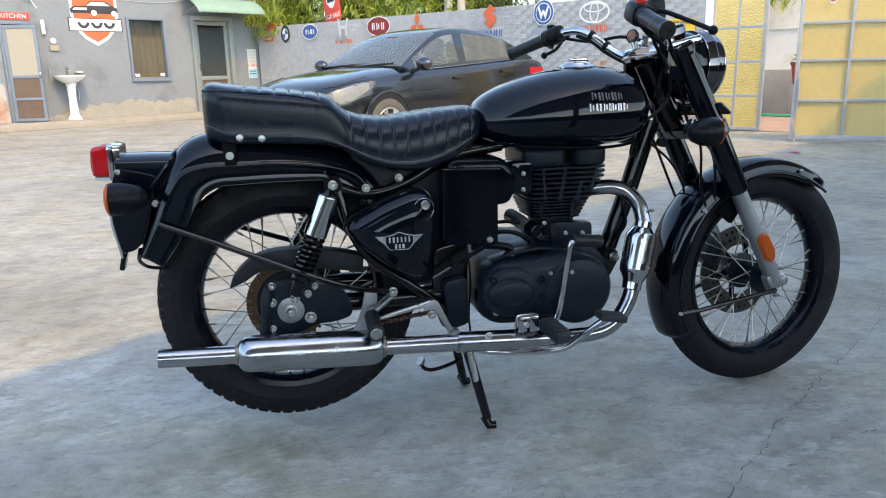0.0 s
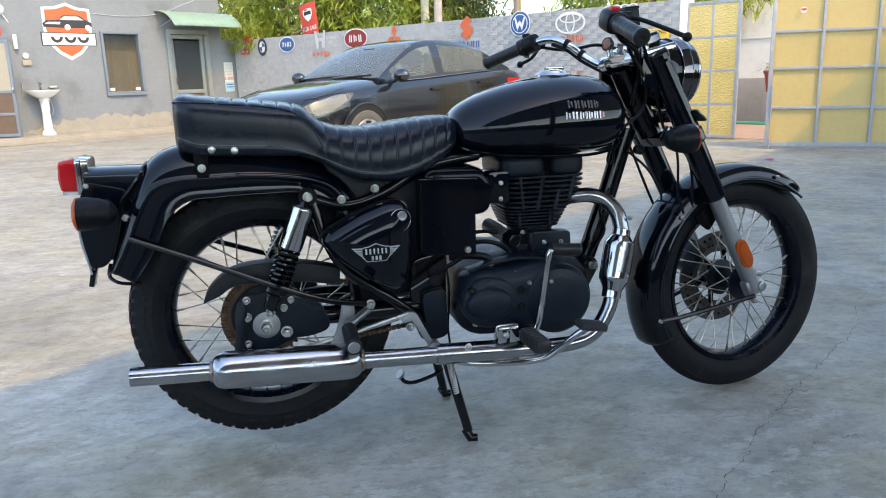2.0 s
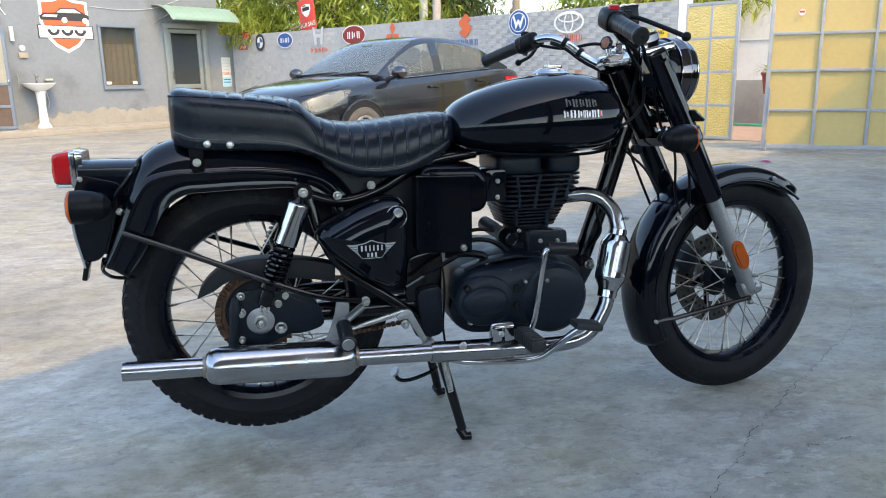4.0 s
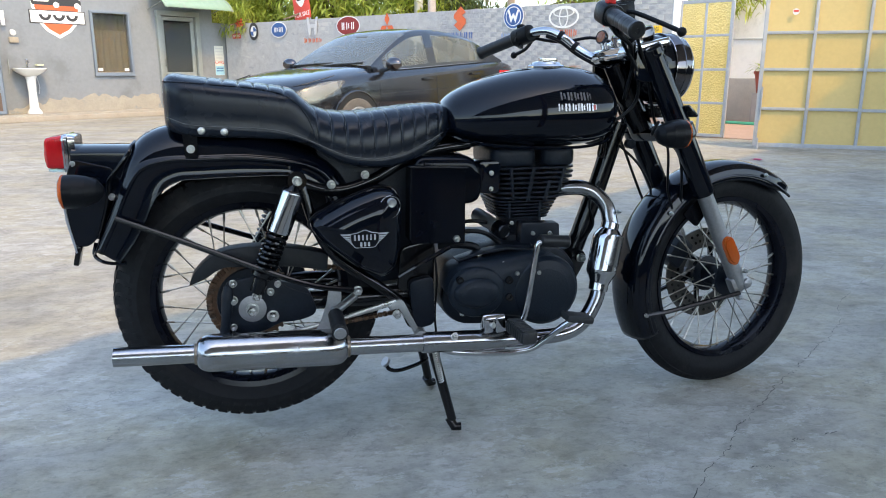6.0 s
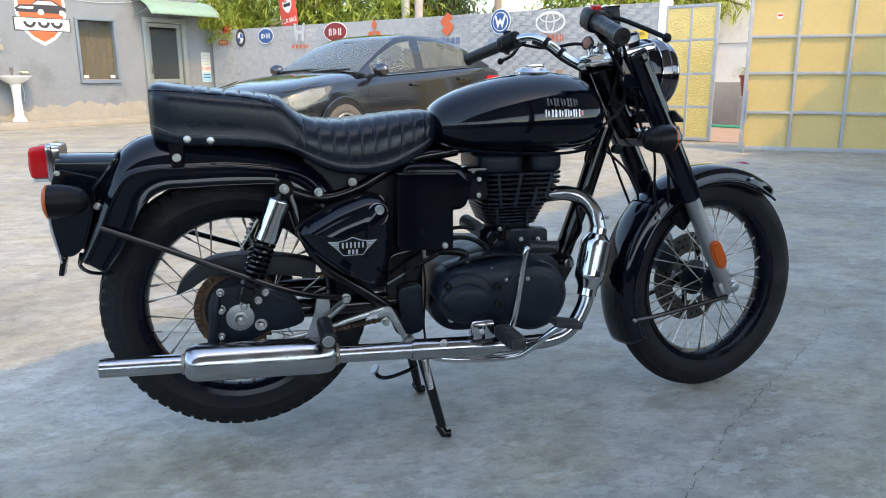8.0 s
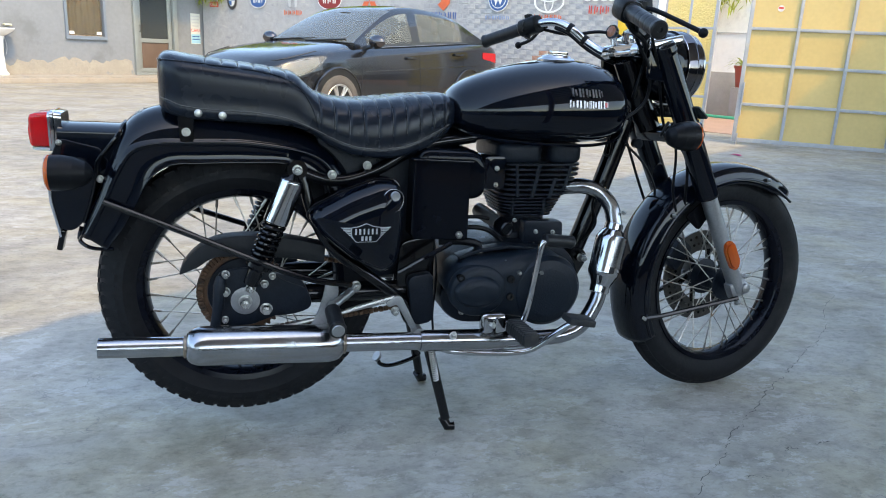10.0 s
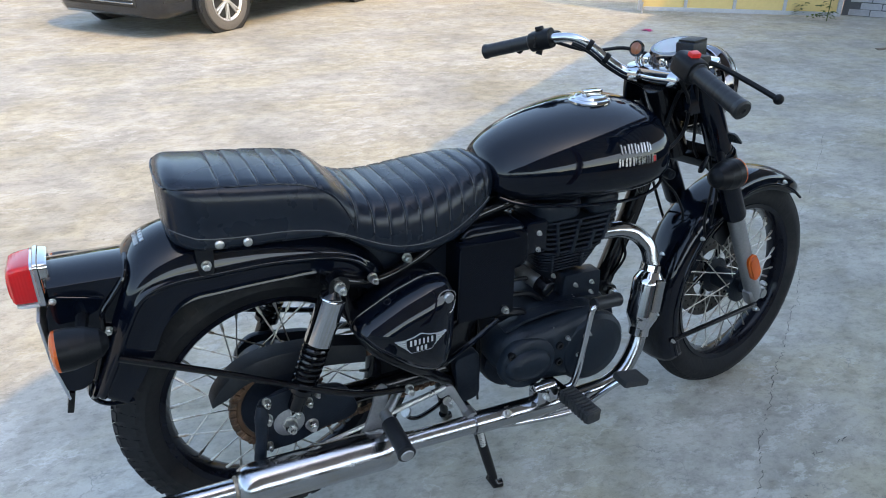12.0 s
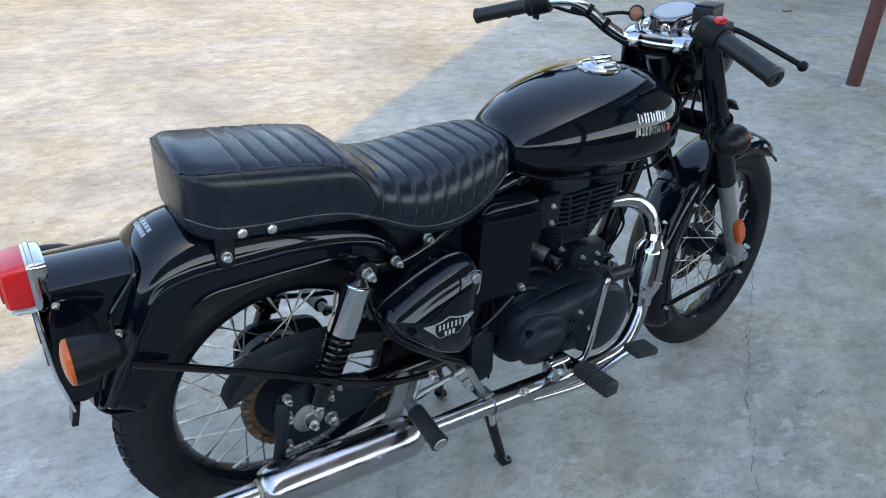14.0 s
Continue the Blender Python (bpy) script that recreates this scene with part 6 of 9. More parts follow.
def seat_half(x, lift=0.0):
    """Half of the seat's section from the base to the top middle: a boxy pillion step that turns into a rounder rider's part."""
    zt, zs, zb, w = (curve1(XS, k, x) for k in (ZT, ZS, ZB, WD))
    h = min(1, max(0, (0.185 - x) / 0.075))
    h = h * h * (3 - 2 * h)
    e1, e2 = 0.52 - 0.36 * h, 0.66 - 0.40 * h
    half = [(0.0, zb), (w * 0.80, zb), (w * 0.93, zb + 0.003), (w * 0.975, zb + 0.010), (w * 0.985, zs - 0.003), (w * 0.975, zs)]
    rider = x > 0.165
    for k in range(1, 25):
        a = (math.pi / 2) * (k / 24) ** (1.0 + 0.5 * h)
        cy, cz = max(0, math.cos(a)), math.sin(a)
        y, z = w * cy ** e1, zs + (zt + 0.002 * h - zs) * cz ** e2
        z -= 0.0170 * h * (y / w) ** 3 * (z - zs) / (zt - zs)
        d = lift
        if rider:
            d += (0.0013 * puff(x, PLEATS, STEP) - 0.0030 * groove(x, PLEATS)) * min(1, (z - zs) / 0.03)
        elif z > curve1(WELT_X, WELT_Z, x):
            d += 0.0010 * puff(x, PPL, PSTEP) - 0.0024 * groove(x, PPL)
        half.append((y + d * cy * 0.8 if k < 24 else 0.0, z + d * (0.25 + 0.75 * cz)))
    return half


def groove(x, lines, w=0.0022):
    return sum(math.exp(-((x - q) / w) ** 2) for q in lines)


def puff(x, lines, step):
    k = min((abs(x - (q + step / 2)) for q in lines), default=1)
    return max(0, 1 - (k / (step / 2)) ** 4) if k < step / 2 else 0


bm = B()
loops = []
xs = sorted(set(np.round(np.concatenate([np.linspace(-0.172, -0.166, 10), np.linspace(-0.165, -0.14, 12), np.linspace(-0.138, 0.503, 200), np.array(PLEATS), np.array(PPL), np.array(PLEATS) + 0.0022, np.array(PLEATS) - 0.0022, np.array(PPL) + 0.0022, np.array(PPL) - 0.0022]), 4)))
for x in xs:
    half = seat_half(x)
    loops.append([Vector((x, -y, z)) for y, z in half] + [Vector((x, y, z)) for y, z in half[-2:0:-1]])
loft(bm, loops)
seat = part("seat", bm, M_LEATHER, bike, "black leatherette dual seat with ribbed stitching", angle=55)


def seat_y(x, z):
    """How wide the seat's upper part is at that height."""
    half = seat_half(x)[5:]
    for (ya, za), (yb, zb) in zip(half, half[1:]):
        if za <= z <= zb:
            return ya + (yb - ya) * (z - za) / max(1e-6, zb - za)
    return half[0][0] if z < half[0][1] else half[-1][0]


WELT = smooth_line([(x, 0, z) for x, z in zip(WELT_X, WELT_Z)] + [(0.167, 0, 0.780)], 8)
for s in (-1, 1):
    part("stitching", tube(B(), [(x, s * (seat_half(x)[4][0] + 0.0006), curve1(XS, ZS, x) + 0.001) for x in np.linspace(-0.166, 0.485, 70)], 0.0010, 6), M_STITCH, seat)
    part("welt", tube(B(), [(p.x, s * (seat_y(p.x, p.z) + 0.0004), p.z) for p in WELT], 0.0022, 8), M_LEATHER, seat)
    for x in (-0.088, -0.038):
        part("seat_bolt", lathe(B(), [(0, 0), (0.0085, 0), (0.0085, 0.0035), (0.006, 0.006), (0, 0.007)], (x, (seat_half(x)[4][0] - 0.0005) * s, curve1(XS, ZS, x) - 0.010), (0, s, 0), 16), M_ZINC, seat)
    part("mount_bolt", bolt(B(), (0.285, 0.10 * s, 0.690), (0, s, 0), 0.010, 0.012), M_ZINC, bike)
part("welt", tube(B(), [(-0.1722 + 0.009 * abs(y / 0.09) ** 3, y, 0.9128) for y in np.linspace(-0.088, 0.088, 24)], 0.0022, 8), M_LEATHER, seat)
for lines, lo in ((PLEATS[:9], 7), (PPL, 7)):
    for x in lines:
        half = [q for q in seat_half(x, 0.0004)[lo:] if x > 0.165 or q[1] > curve1(WELT_X, WELT_Z, x)]
        part("pleat_stitching", tube(B(), [(x, -y, z) for y, z in half] + [(x, y, z) for y, z in half[-2::-1]], 0.0007, 5), M_STITCH, seat)

# filler block added to darken the gap between the mudguard and the tool box
bm = prism(B(), round_poly([(0.20, 0.50), (0.190, 0.68), (0.165, 0.765), (0.30, 0.745), (0.46, 0.770), (0.45, 0.42), (0.30, 0.40)], 0.03), -0.070, 0.070, "y", bevel=0.008)
part("dark_gap_filler", bm, M_SATIN, bike)
# frame tubes
for s in (-1, 1):
    bm = B()
    tube(bm, smooth_line([(0.56, 0.06 * s, 0.755), (0.42, 0.085 * s, 0.735), (0.30, 0.095 * s, 0.675), (0.20, 0.105 * s, 0.655), (0.10, 0.115 * s, 0.690)], 5), 0.014, 12)
    part("seat_rail", bm, M_FRAME, bike)
    bm = B()
    tube(bm, smooth_line([(0.13, 0.115 * s, 0.67), (0.155, 0.125 * s, 0.58), (0.20, 0.135 * s, 0.50), (0.30, 0.135 * s, 0.42), (0.40, 0.11 * s, 0.34)], 5), 0.013, 12)
    part("frame_loop", bm, M_FRAME, bike)
bm = B()
tube(bm, [(1.010, 0, 0.80), (0.955, 0, 0.62), (0.895, 0, 0.45), (0.865, 0, 0.38)], 0.026, 14)
part("down_tube", bm, M_FRAME, bike)
bm = B()
tube(bm, smooth_line([(0.99, 0, 0.86), (0.80, 0, 0.80), (0.60, 0, 0.765), (0.45, 0, 0.72), (0.40, 0, 0.55), (0.40, 0, 0.33)], 5), 0.022, 14)
part("backbone", bm, M_FRAME, bike)
part("head_stock", rod(B(), stem_p - stem_a * 0.10, stem_p + stem_a * 0.10, 0.033, 20), M_FRAME, bike)
bm = prism(B(), round_poly([(0.905, 0.450), (0.820, 0.463), (0.79, 0.44), (0.80, 0.39), (0.88, 0.36), (0.915, 0.425)], 0.015), -0.042, 0.042, "y", bevel=0.003)
part("engine_mount", bm, M_FRAME, bike)
for p in ((0.893, -0.046, 0.431), (0.833, -0.056, 0.441)):
    part("mount_nut", bolt(B(), p, (0, -1, 0), 0.012, 0.016), M_ZINC, bike)
bm = B()
prism(bm, round_poly([(0.37, 0.50), (0.46, 0.52), (0.455, 0.30), (0.39, 0.28), (0.36, 0.36)], 0.02), -0.105, -0.085, "y", bevel=0.004)
part("rear_engine_plate", bm, M_FRAME, bike)

# tank
TX = (0.492, 0.505, 0.54, 0.60, 0.68, 0.76, 0.83, 0.89, 0.925, 0.948, 0.955)
TT = (0.835, 0.862, 0.889, 0.914, 0.936, 0.949, 0.951, 0.942, 0.925, 0.893, 0.86)
TB = (0.800, 0.780, 0.763, 0.753, 0.748, 0.746, 0.747, 0.756, 0.772, 0.803, 0.84)
TW = (0.030, 0.072, 0.104, 0.136, 0.162, 0.177, 0.180, 0.170, 0.148, 0.100, 0.04)
bm = B()
loops = []
for x in np.concatenate([np.linspace(0.492, 0.53, 8), np.linspace(0.54, 0.90, 22), np.linspace(0.91, 0.955, 12)]):
    zt, zb, w = curve1(TX, TT, x), curve1(TX, TB, x), curve1(TX, TW, x)
    lp = []
    for k in range(48):
        a = 2 * math.pi * k / 48
        cy, cz = math.cos(a), math.sin(a)
        zc = zb + (zt - zb) * 0.40
        if cz >= 0:
            y, z = w * math.copysign(abs(cy) ** 0.86, cy), zc + (zt - zc) * cz ** 0.92
        else:
            y, z = w * math.copysign(abs(cy) ** 0.42, cy) * (1 - 0.16 * cz * cz), zc + (zc - zb) * math.copysign(abs(cz) ** 0.75, cz)
        lp.append(Vector((x, y, z)))
    loops.append(lp)
loft(bm, loops)
tank = part("fuel_tank", bm, M_BLACK, bike, "glossy black teardrop fuel tank", angle=70)
# lower seam flange
pts = []
for s, xr in ((-1, np.linspace(0.52, 0.935, 24)), (1, np.linspace(0.935, 0.52, 24))):
    for x in xr:
        pts.append((x, s * (curve1(TX, TW, x) * 0.86 + 0.002), curve1(TX, TB, x) + 0.004))
bm = B()
tube(bm, pts, 0.004, 8, closed=True)
part("tank_seam", bm, M_BLACK, tank)
bm = lathe(B(), [(0, 0), (0.050, 0), (0.050, 0.004), (0.046, 0.008), (0.040, 0.009), (0.036, 0.014), (0.020, 0.017), (0, 0.018)], (0.785, -0.012, 0.946), (0, 0, 1), 36)
cap = part("filler_cap", bm, M_CHROME, tank, "chrome filler cap")
bm = prism(B(), round_poly([(0.765, -0.022), (0.815, -0.022), (0.815, 0.0), (0.765, 0.0)], 0.008), 0.962, 0.972, "z", bevel=0.002)
part("key_flap", bm, M_CHROME, cap)


def tank_y(x, z):
    zt, zb, w = curve1(TX, TT, x), curve1(TX, TB, x), curve1(TX, TW, x)
    zc = zb + (zt - zb) * 0.40
    if z >= zc:
        sz = min(1, ((z - zc) / (zt - zc)) ** (1 / 0.92))
        return w * math.sqrt(1 - sz * sz) ** 0.86
    sz = min(1, ((zc - z) / (zc - zb)) ** (1 / 0.75))
    return w * math.sqrt(1 - sz * sz) ** 0.42 * (1 - 0.16 * sz * sz)


def tank_badge(s, marks, x0, z0, slope, mm, thick=0.0025):
    """Plain raised shapes that follow the tank's side."""
    for dx, dz, w, h in marks:
        bm = B()
        x, z = x0 + dx, z0 + dz + slope * dx
        vs = []
        for lift in (-0.002, thick):
            for ax, az in ((-w / 2, -h / 2), (w / 2, -h / 2), (w / 2, h / 2), (-w / 2, h / 2)):
                vs.append(bm.verts.new((x + ax, s * (tank_y(x + ax, z + az + slope * ax) + lift), z + az + slope * ax)))
        for f in ((0, 1, 2, 3), (4, 5, 6, 7), (0, 1, 5, 4), (1, 2, 6, 5), (2, 3, 7, 6), (3, 0, 4, 7)):
            bm.faces.new([vs[i] for i in f])
        part("badge_mark", bm, mm, tank)


def word_marks(widths, width, h):
    """A word as a row of solid blocks."""
    k = width / sum(widths)
    out, x = [], 0
    for w in widths:
        out.append((x + w * k * 0.22, 0, w * k * 0.24, h))
        out.append((x + w * k * 0.66, 0, w * k * 0.24, h * (0.72 if len(out) % 4 == 1 else 1.0)))
        x += w * k
    return out


for s in (-1, 1):
    tank_badge(s, word_marks((1.1, 1.1, 1, 1.1, 0.9), 0.084, 0.019), 0.762, 0.878, -0.02, M_SILVER)
    tank_badge(s, word_marks((1, 1.2, 0.9, 0.5, 0.9, 0.9, 1.1), 0.106, 0.018), 0.754, 0.851, 0.0, M_SILVER)
    tank_badge(s, [(0.098, 0, 0.006, 0.012)], 0.753, 0.851, 0.0, M_REDPAINT, 0.0035)

# ---------------------------------------------------------------- engine
eng = part("engine", prism(B(), round_poly([(0.47, 0.335), (0.50, 0.47), (0.60, 0.50), (0.80, 0.49), (0.86, 0.42), (0.82, 0.31), (0.70, 0.275), (0.52, 0.285)], 0.05), -0.115, 0.13, "y", bevel=0.015), M_SATIN, bike, "satin black air-cooled single-cylinder engine")
# right crankcase cover: rounded, two lobes
bm = B()
out = round_poly([(0.474, 0.408), (0.488, 0.450), (0.530, 0.474), (0.617, 0.478), (0.680, 0.490), (0.735, 0.490), (0.778, 0.470), (0.815, 0.432), (0.829, 0.385), (0.813, 0.334), (0.768, 0.303), (0.700, 0.304), (0.600, 0.322), (0.520, 0.338), (0.486, 0.370)], 0.028, 4)
cx, cz = 0.65, 0.388
loops = []
for k, y in ((1.0, -0.100), (1.0, -0.124), (0.985, -0.144), (0.955, -0.160), (0.915, -0.171), (0.82, -0.180), (0.55, -0.185), (0.25, -0.186)):
    loops.append([Vector((cx + (x - cx) * k, y + (0.02 * max(0, (0.53 - x) / 0.06) if k > 0.9 else 0), cz + (z - cz) * k)) for x, z in out])
part("right_cover", loft(bm, loops), M_COVER, eng, angle=50)
bm = lathe(B(), [(0, 0.013), (0.06, 0.012), (0.082, 0.006), (0.092, -0.004), (0.095, -0.02), (0, -0.02)], (0.735, -0.182, 0.385), (0, -1, 0), 40)
part("clutch_boss", bm, M_COVER, eng, angle=60)
bm = B()
loops = []
for k, y in ((1.0, -0.165), (0.985, -0.184), (0.93, -0.1885), (0.6, -0.190), (0.3, -0.1905)):
    loops.append([Vector((0.552 + 0.074 * k * math.cos(a), y, 0.394 + 0.066 * k * math.sin(a))) for a in np.linspace(0, 2 * math.pi, 41)[:-1]])
part("timing_cover", loft(bm, loops), M_COVER, eng, angle=50)
bm = B()
loops = []
for k, y in ((1.0, -0.180), (0.95, -0.197), (0.80, -0.204), (0.4, -0.207)):
    loops.append([Vector((0.548 + 0.062 * k * math.cos(a), y, 0.395 + 0.040 * k * math.sin(a))) for a in np.linspace(0, 2 * math.pi, 33)[:-1]])
part("oval_boss", loft(bm, loops), M_COVER, eng, angle=60)
bm = lathe(B(), [(0, -0.19), (0.085, -0.18), (0.10, -0.16), (0.10, -0.11), (0, -0.11)], (0.62, 0, 0.39), (0, -1, 0), 36)
part("left_cover", bm, M_SATIN, eng)
for x, y, z in ((0.622, -0.160, 0.466), (0.655, -0.182, 0.438), (0.712, -0.186, 0.438), (0.684, -0.190, 0.387), (0.760, -0.172, 0.460), (0.818, -0.168, 0.402), (0.515, -0.168, 0.337), (0.690, -0.160, 0.472)):
    part("cover_bolt", bolt(B(), (x, y, z), (0, -1, 0), 0.0068, 0.009), M_ZINC, eng)
for x, z in ((0.504, 0.430), (0.507, 0.389), (0.634, 0.422), (0.635, 0.377)):
    part("socket_screw", lathe(B(), [(0, -0.001), (0.0045, -0.001), (0.005, 0.004), (0.0095, 0.004), (0.0105, -0.004), (0, -0.004)], (x, -0.188, z), (0, -1, 0), 18), M_FRAME, eng)
bm = lathe(B(), [(0.020, 0.0), (0.0205, 0.004), (0.0235, 0.0045), (0.0245, 0.0)], (0.786, -0.177, 0.425), (0, -1, 0), 28)
part("inspection_ring", bm, M_COVER, eng)
bm = prism(B(), round_poly([(0.505, 0.4730), (0.560, 0.4900), (0.640, 0.4985), (0.735, 0.4870), (0.735, 0.4800), (0.640, 0.4910), (0.560, 0.4820), (0.510, 0.4660)], 0.003, 2), -0.150, -0.112, "y", bevel=0.002)
part("joint_flange", bm, M_SATIN, eng)
# cylinder and head fins
FINS = [(0.557 + 0.0092 * i, 0.0046, 0.645 - 0.0036 * i, 0.787 + 0.0040 * i, 0.080 + 0.0025 * i) for i in range(6)]
FINS += [(0.613 + 0.0128 * i, 0.0058, 0.627, min(0.849, 0.813 + 0.0085 * i), 0.099) for i in range(7)]
for z, thick, xa, xb, hy in FINS:
    poly = round_poly([(xa, -hy), (xb, -hy), (xb, hy), (xa, hy)], 0.042, 6)
    part("cooling_fin", prism(B(), poly, z, z + thick, "z", bevel=0.0012, seg=1), M_SATIN, eng)
bm = lathe(B(), [(0, 0), (0.062, 0), (0.062, 0.215), (0, 0.215)], (0.718, 0, 0.49), (0.09, 0, 1), 32)
part("cylinder_barrel", bm, M_SATIN, eng)
bm = prism(B(), round_poly([(0.655, -0.07), (0.815, -0.07), (0.815, 0.07), (0.655, 0.07)], 0.025), 0.470, 0.512, "z", bevel=0.004)
part("barrel_base", bm, M_SATIN, eng)
for x0, x1 in ((0.613, 0.737), (0.752, 0.846)):
    bm = prism(B(), round_poly([(x0, -0.104), (x1, -0.100), (x1, 0.100), (x0, 0.104)], 0.036, 6), 0.696, 0.746, "z", bevel=0.019, seg=5)
    part("rocker_cover", bm, M_SATIN, eng)
bm = prism(B(), round_poly([(0.692, 0.478), (0.806, 0.474), (0.803, 0.545), (0.696, 0.550)], 0.010, 3), -0.100, -0.060, "y", bevel=0.004, seg=2)
part("barrel_foot", bm, M_SATIN, eng)
for x, y, z in ((0.728, -0.100, 0.520), (0.776, -0.100, 0.518), (0.722, -0.100, 0.488), (0.776, -0.100, 0.490), (0.676, -0.078, 0.546)):
    part("base_nut", bolt(B(), (x, y, z), (0, -1, 0), 0.0055, 0.007), M_ZINC, eng)
for (xa, za), (xb, zb), w in (((0.664, 0.696), (0.672, 0.610), 0.008), ((0.728, 0.696), (0.711, 0.608), 0.010), ((0.772, 0.660), (0.759, 0.608), 0.010), ((0.814, 0.696), (0.797, 0.628), 0.009), ((0.666, 0.606), (0.666, 0.560), 0.007), ((0.752, 0.606), (0.750, 0.560), 0.008)):
    yy = 0.1005 if zb > 0.6 else 0.088
    bm = prism(B(), [(xa - w / 2, za), (xb - w / 2, zb), (xb + w / 2, zb), (xa + w / 2, za)], -yy, -yy + 0.03, "y", bevel=0.0015, seg=1)
    part("fin_web", bm, M_SATIN, eng)
# intake, carburettor, starter motor
bm = B()
tube(bm, [(0.55, -0.02, 0.665), (0.60, -0.02, 0.665), (0.66, -0.01, 0.66)], [0.036, 0.030, 0.028], 16)
part("intake_pipe", bm, M_SATIN, eng)
bm = prism(B(), round_poly([(0.575, 0.632), (0.632, 0.632), (0.632, 0.715), (0.575, 0.715)], 0.012), -0.107, -0.02, "y", bevel=0.006)
carb = part("injector_cover", bm, M_BLACK, eng)
for z in (0.644, 0.685):
    part("cover_screw", bolt(B(), (0.608, -0.107, z), (0, -1, 0), 0.006, 0.006), M_ZINC, carb)
sa = Vector((0.046, -0.115, -0.030)).normalized()
bm = lathe(B(), [(0, 0), (0.0180, 0), (0.0190, 0.004), (0.0190, 0.050), (0.0178, 0.052), (0.0178, 0.098), (0, 0.098)], (0.601, 0.0, 0.559), sa, 26)
part("starter_motor", bm, M_ALU, eng, "bare metal starter motor")
bm = lathe(B(), [(0, 0), (0.0200, 0), (0.0215, 0.003), (0.0215, 0.030), (0.0195, 0.034), (0.0165, 0.035), (0.0155, 0.033), (0, 0.033)], Vector((0.601, 0.0, 0.559)) + sa * 0.090, sa, 28)
part("starter_cap", bm, M_FRAME, eng)
for pts, r in (([(0.49, -0.08, 0.52), (0.54, -0.10, 0.535), (0.60, -0.10, 0.525), (0.66, -0.09, 0.475)], 0.006), ([(0.50, -0.06, 0.545), (0.57, -0.07, 0.555), (0.64, -0.06, 0.54)], 0.005),
               ([(0.47, -0.10, 0.50), (0.52, -0.12, 0.505), (0.565, -0.12, 0.495), (0.57, -0.12, 0.47)], 0.010), ([(0.455, -0.10, 0.52), (0.462, -0.115, 0.42), (0.457, -0.115, 0.32), (0.462, -0.11, 0.27)], 0.003)):
    bm = B()
    tube(bm, smooth_line(pts, 6), r, 8)
    part("hose", bm, M_PLASTIC, eng)
bm = B()
lathe(bm, [(0, 0), (0.012, 0), (0.012, 0.02), (0, 0.02)], (0.570, -0.12, 0.468), (0, 0, 1), 14)
part("hose_clip", bm, M_ZINC, eng)

# tool box, air box, side panel
bm = B()
prism(bm, round_poly([(0.390, 0.518), (0.531, 0.512), (0.531, 0.707), (0.393, 0.712)], 0.009, 4), -0.138, -0.05, "y", bevel=0.003, seg=3)
tb = part("tool_box", bm, M_BOX, bike, "glossy black tool box under the seat", smooth=False)
bm = prism(B(), round_poly([(0.386, 0.7085), (0.536, 0.7035), (0.536, 0.7075), (0.388, 0.7130)], 0.0015, 2), -0.146, -0.060, "y", bevel=0.001, seg=2)
part("box_lip", bm, M_BLACK, tb, "overhanging folded lip of the tool box")
bm = B()
tube(bm, [(0.3925, -0.1385, 0.700), (0.390, -0.1385, 0.62), (0.3885, -0.1385, 0.53)], 0.0018, 8)
part("box_edge", bm, M_BLACK, tb)
bm = prism(B(), round_poly([(0.40, 0.600), (0.578, 0.610), (0.583, 0.690), (0.555, 0.730), (0.40, 0.735)], 0.032, 7), -0.124, 0.11, "y", bevel=0.028, seg=6)
part("air_box", bm, M_BOX, bike, "glossy black rounded air box", angle=60)
part("tool_box_bolt", bolt(B(), (0.508, -0.128, 0.526), (0, -1, 0), 0.011, 0.014), M_ZINC, bike)
PAN = [(0.139, 0.585), (0.152, 0.604), (0.228, 0.643), (0.300, 0.668), (0.345, 0.664), (0.360, 0.625), (0.358, 0.560), (0.354, 0.505), (0.342, 0.465), (0.310, 0.448), (0.258, 0.470), (0.168, 0.544)]


def inset(poly, d):
    """A polygon drawn in by d."""
    area = sum(a[0] * b[1] - b[0] * a[1] for a, b in zip(poly, poly[1:] + poly[:1]))
    out = []
    for i, p in enumerate(poly):
        a, c = Vector(poly[i - 2]), Vector(poly[(i + 2) % len(poly)])
        t = (c - a).normalized()
        n = Vector((-t.y, t.x)) * (1 if area > 0 else -1)
        out.append((p[0] + n.x * d, p[1] + n.y * d))
    return out


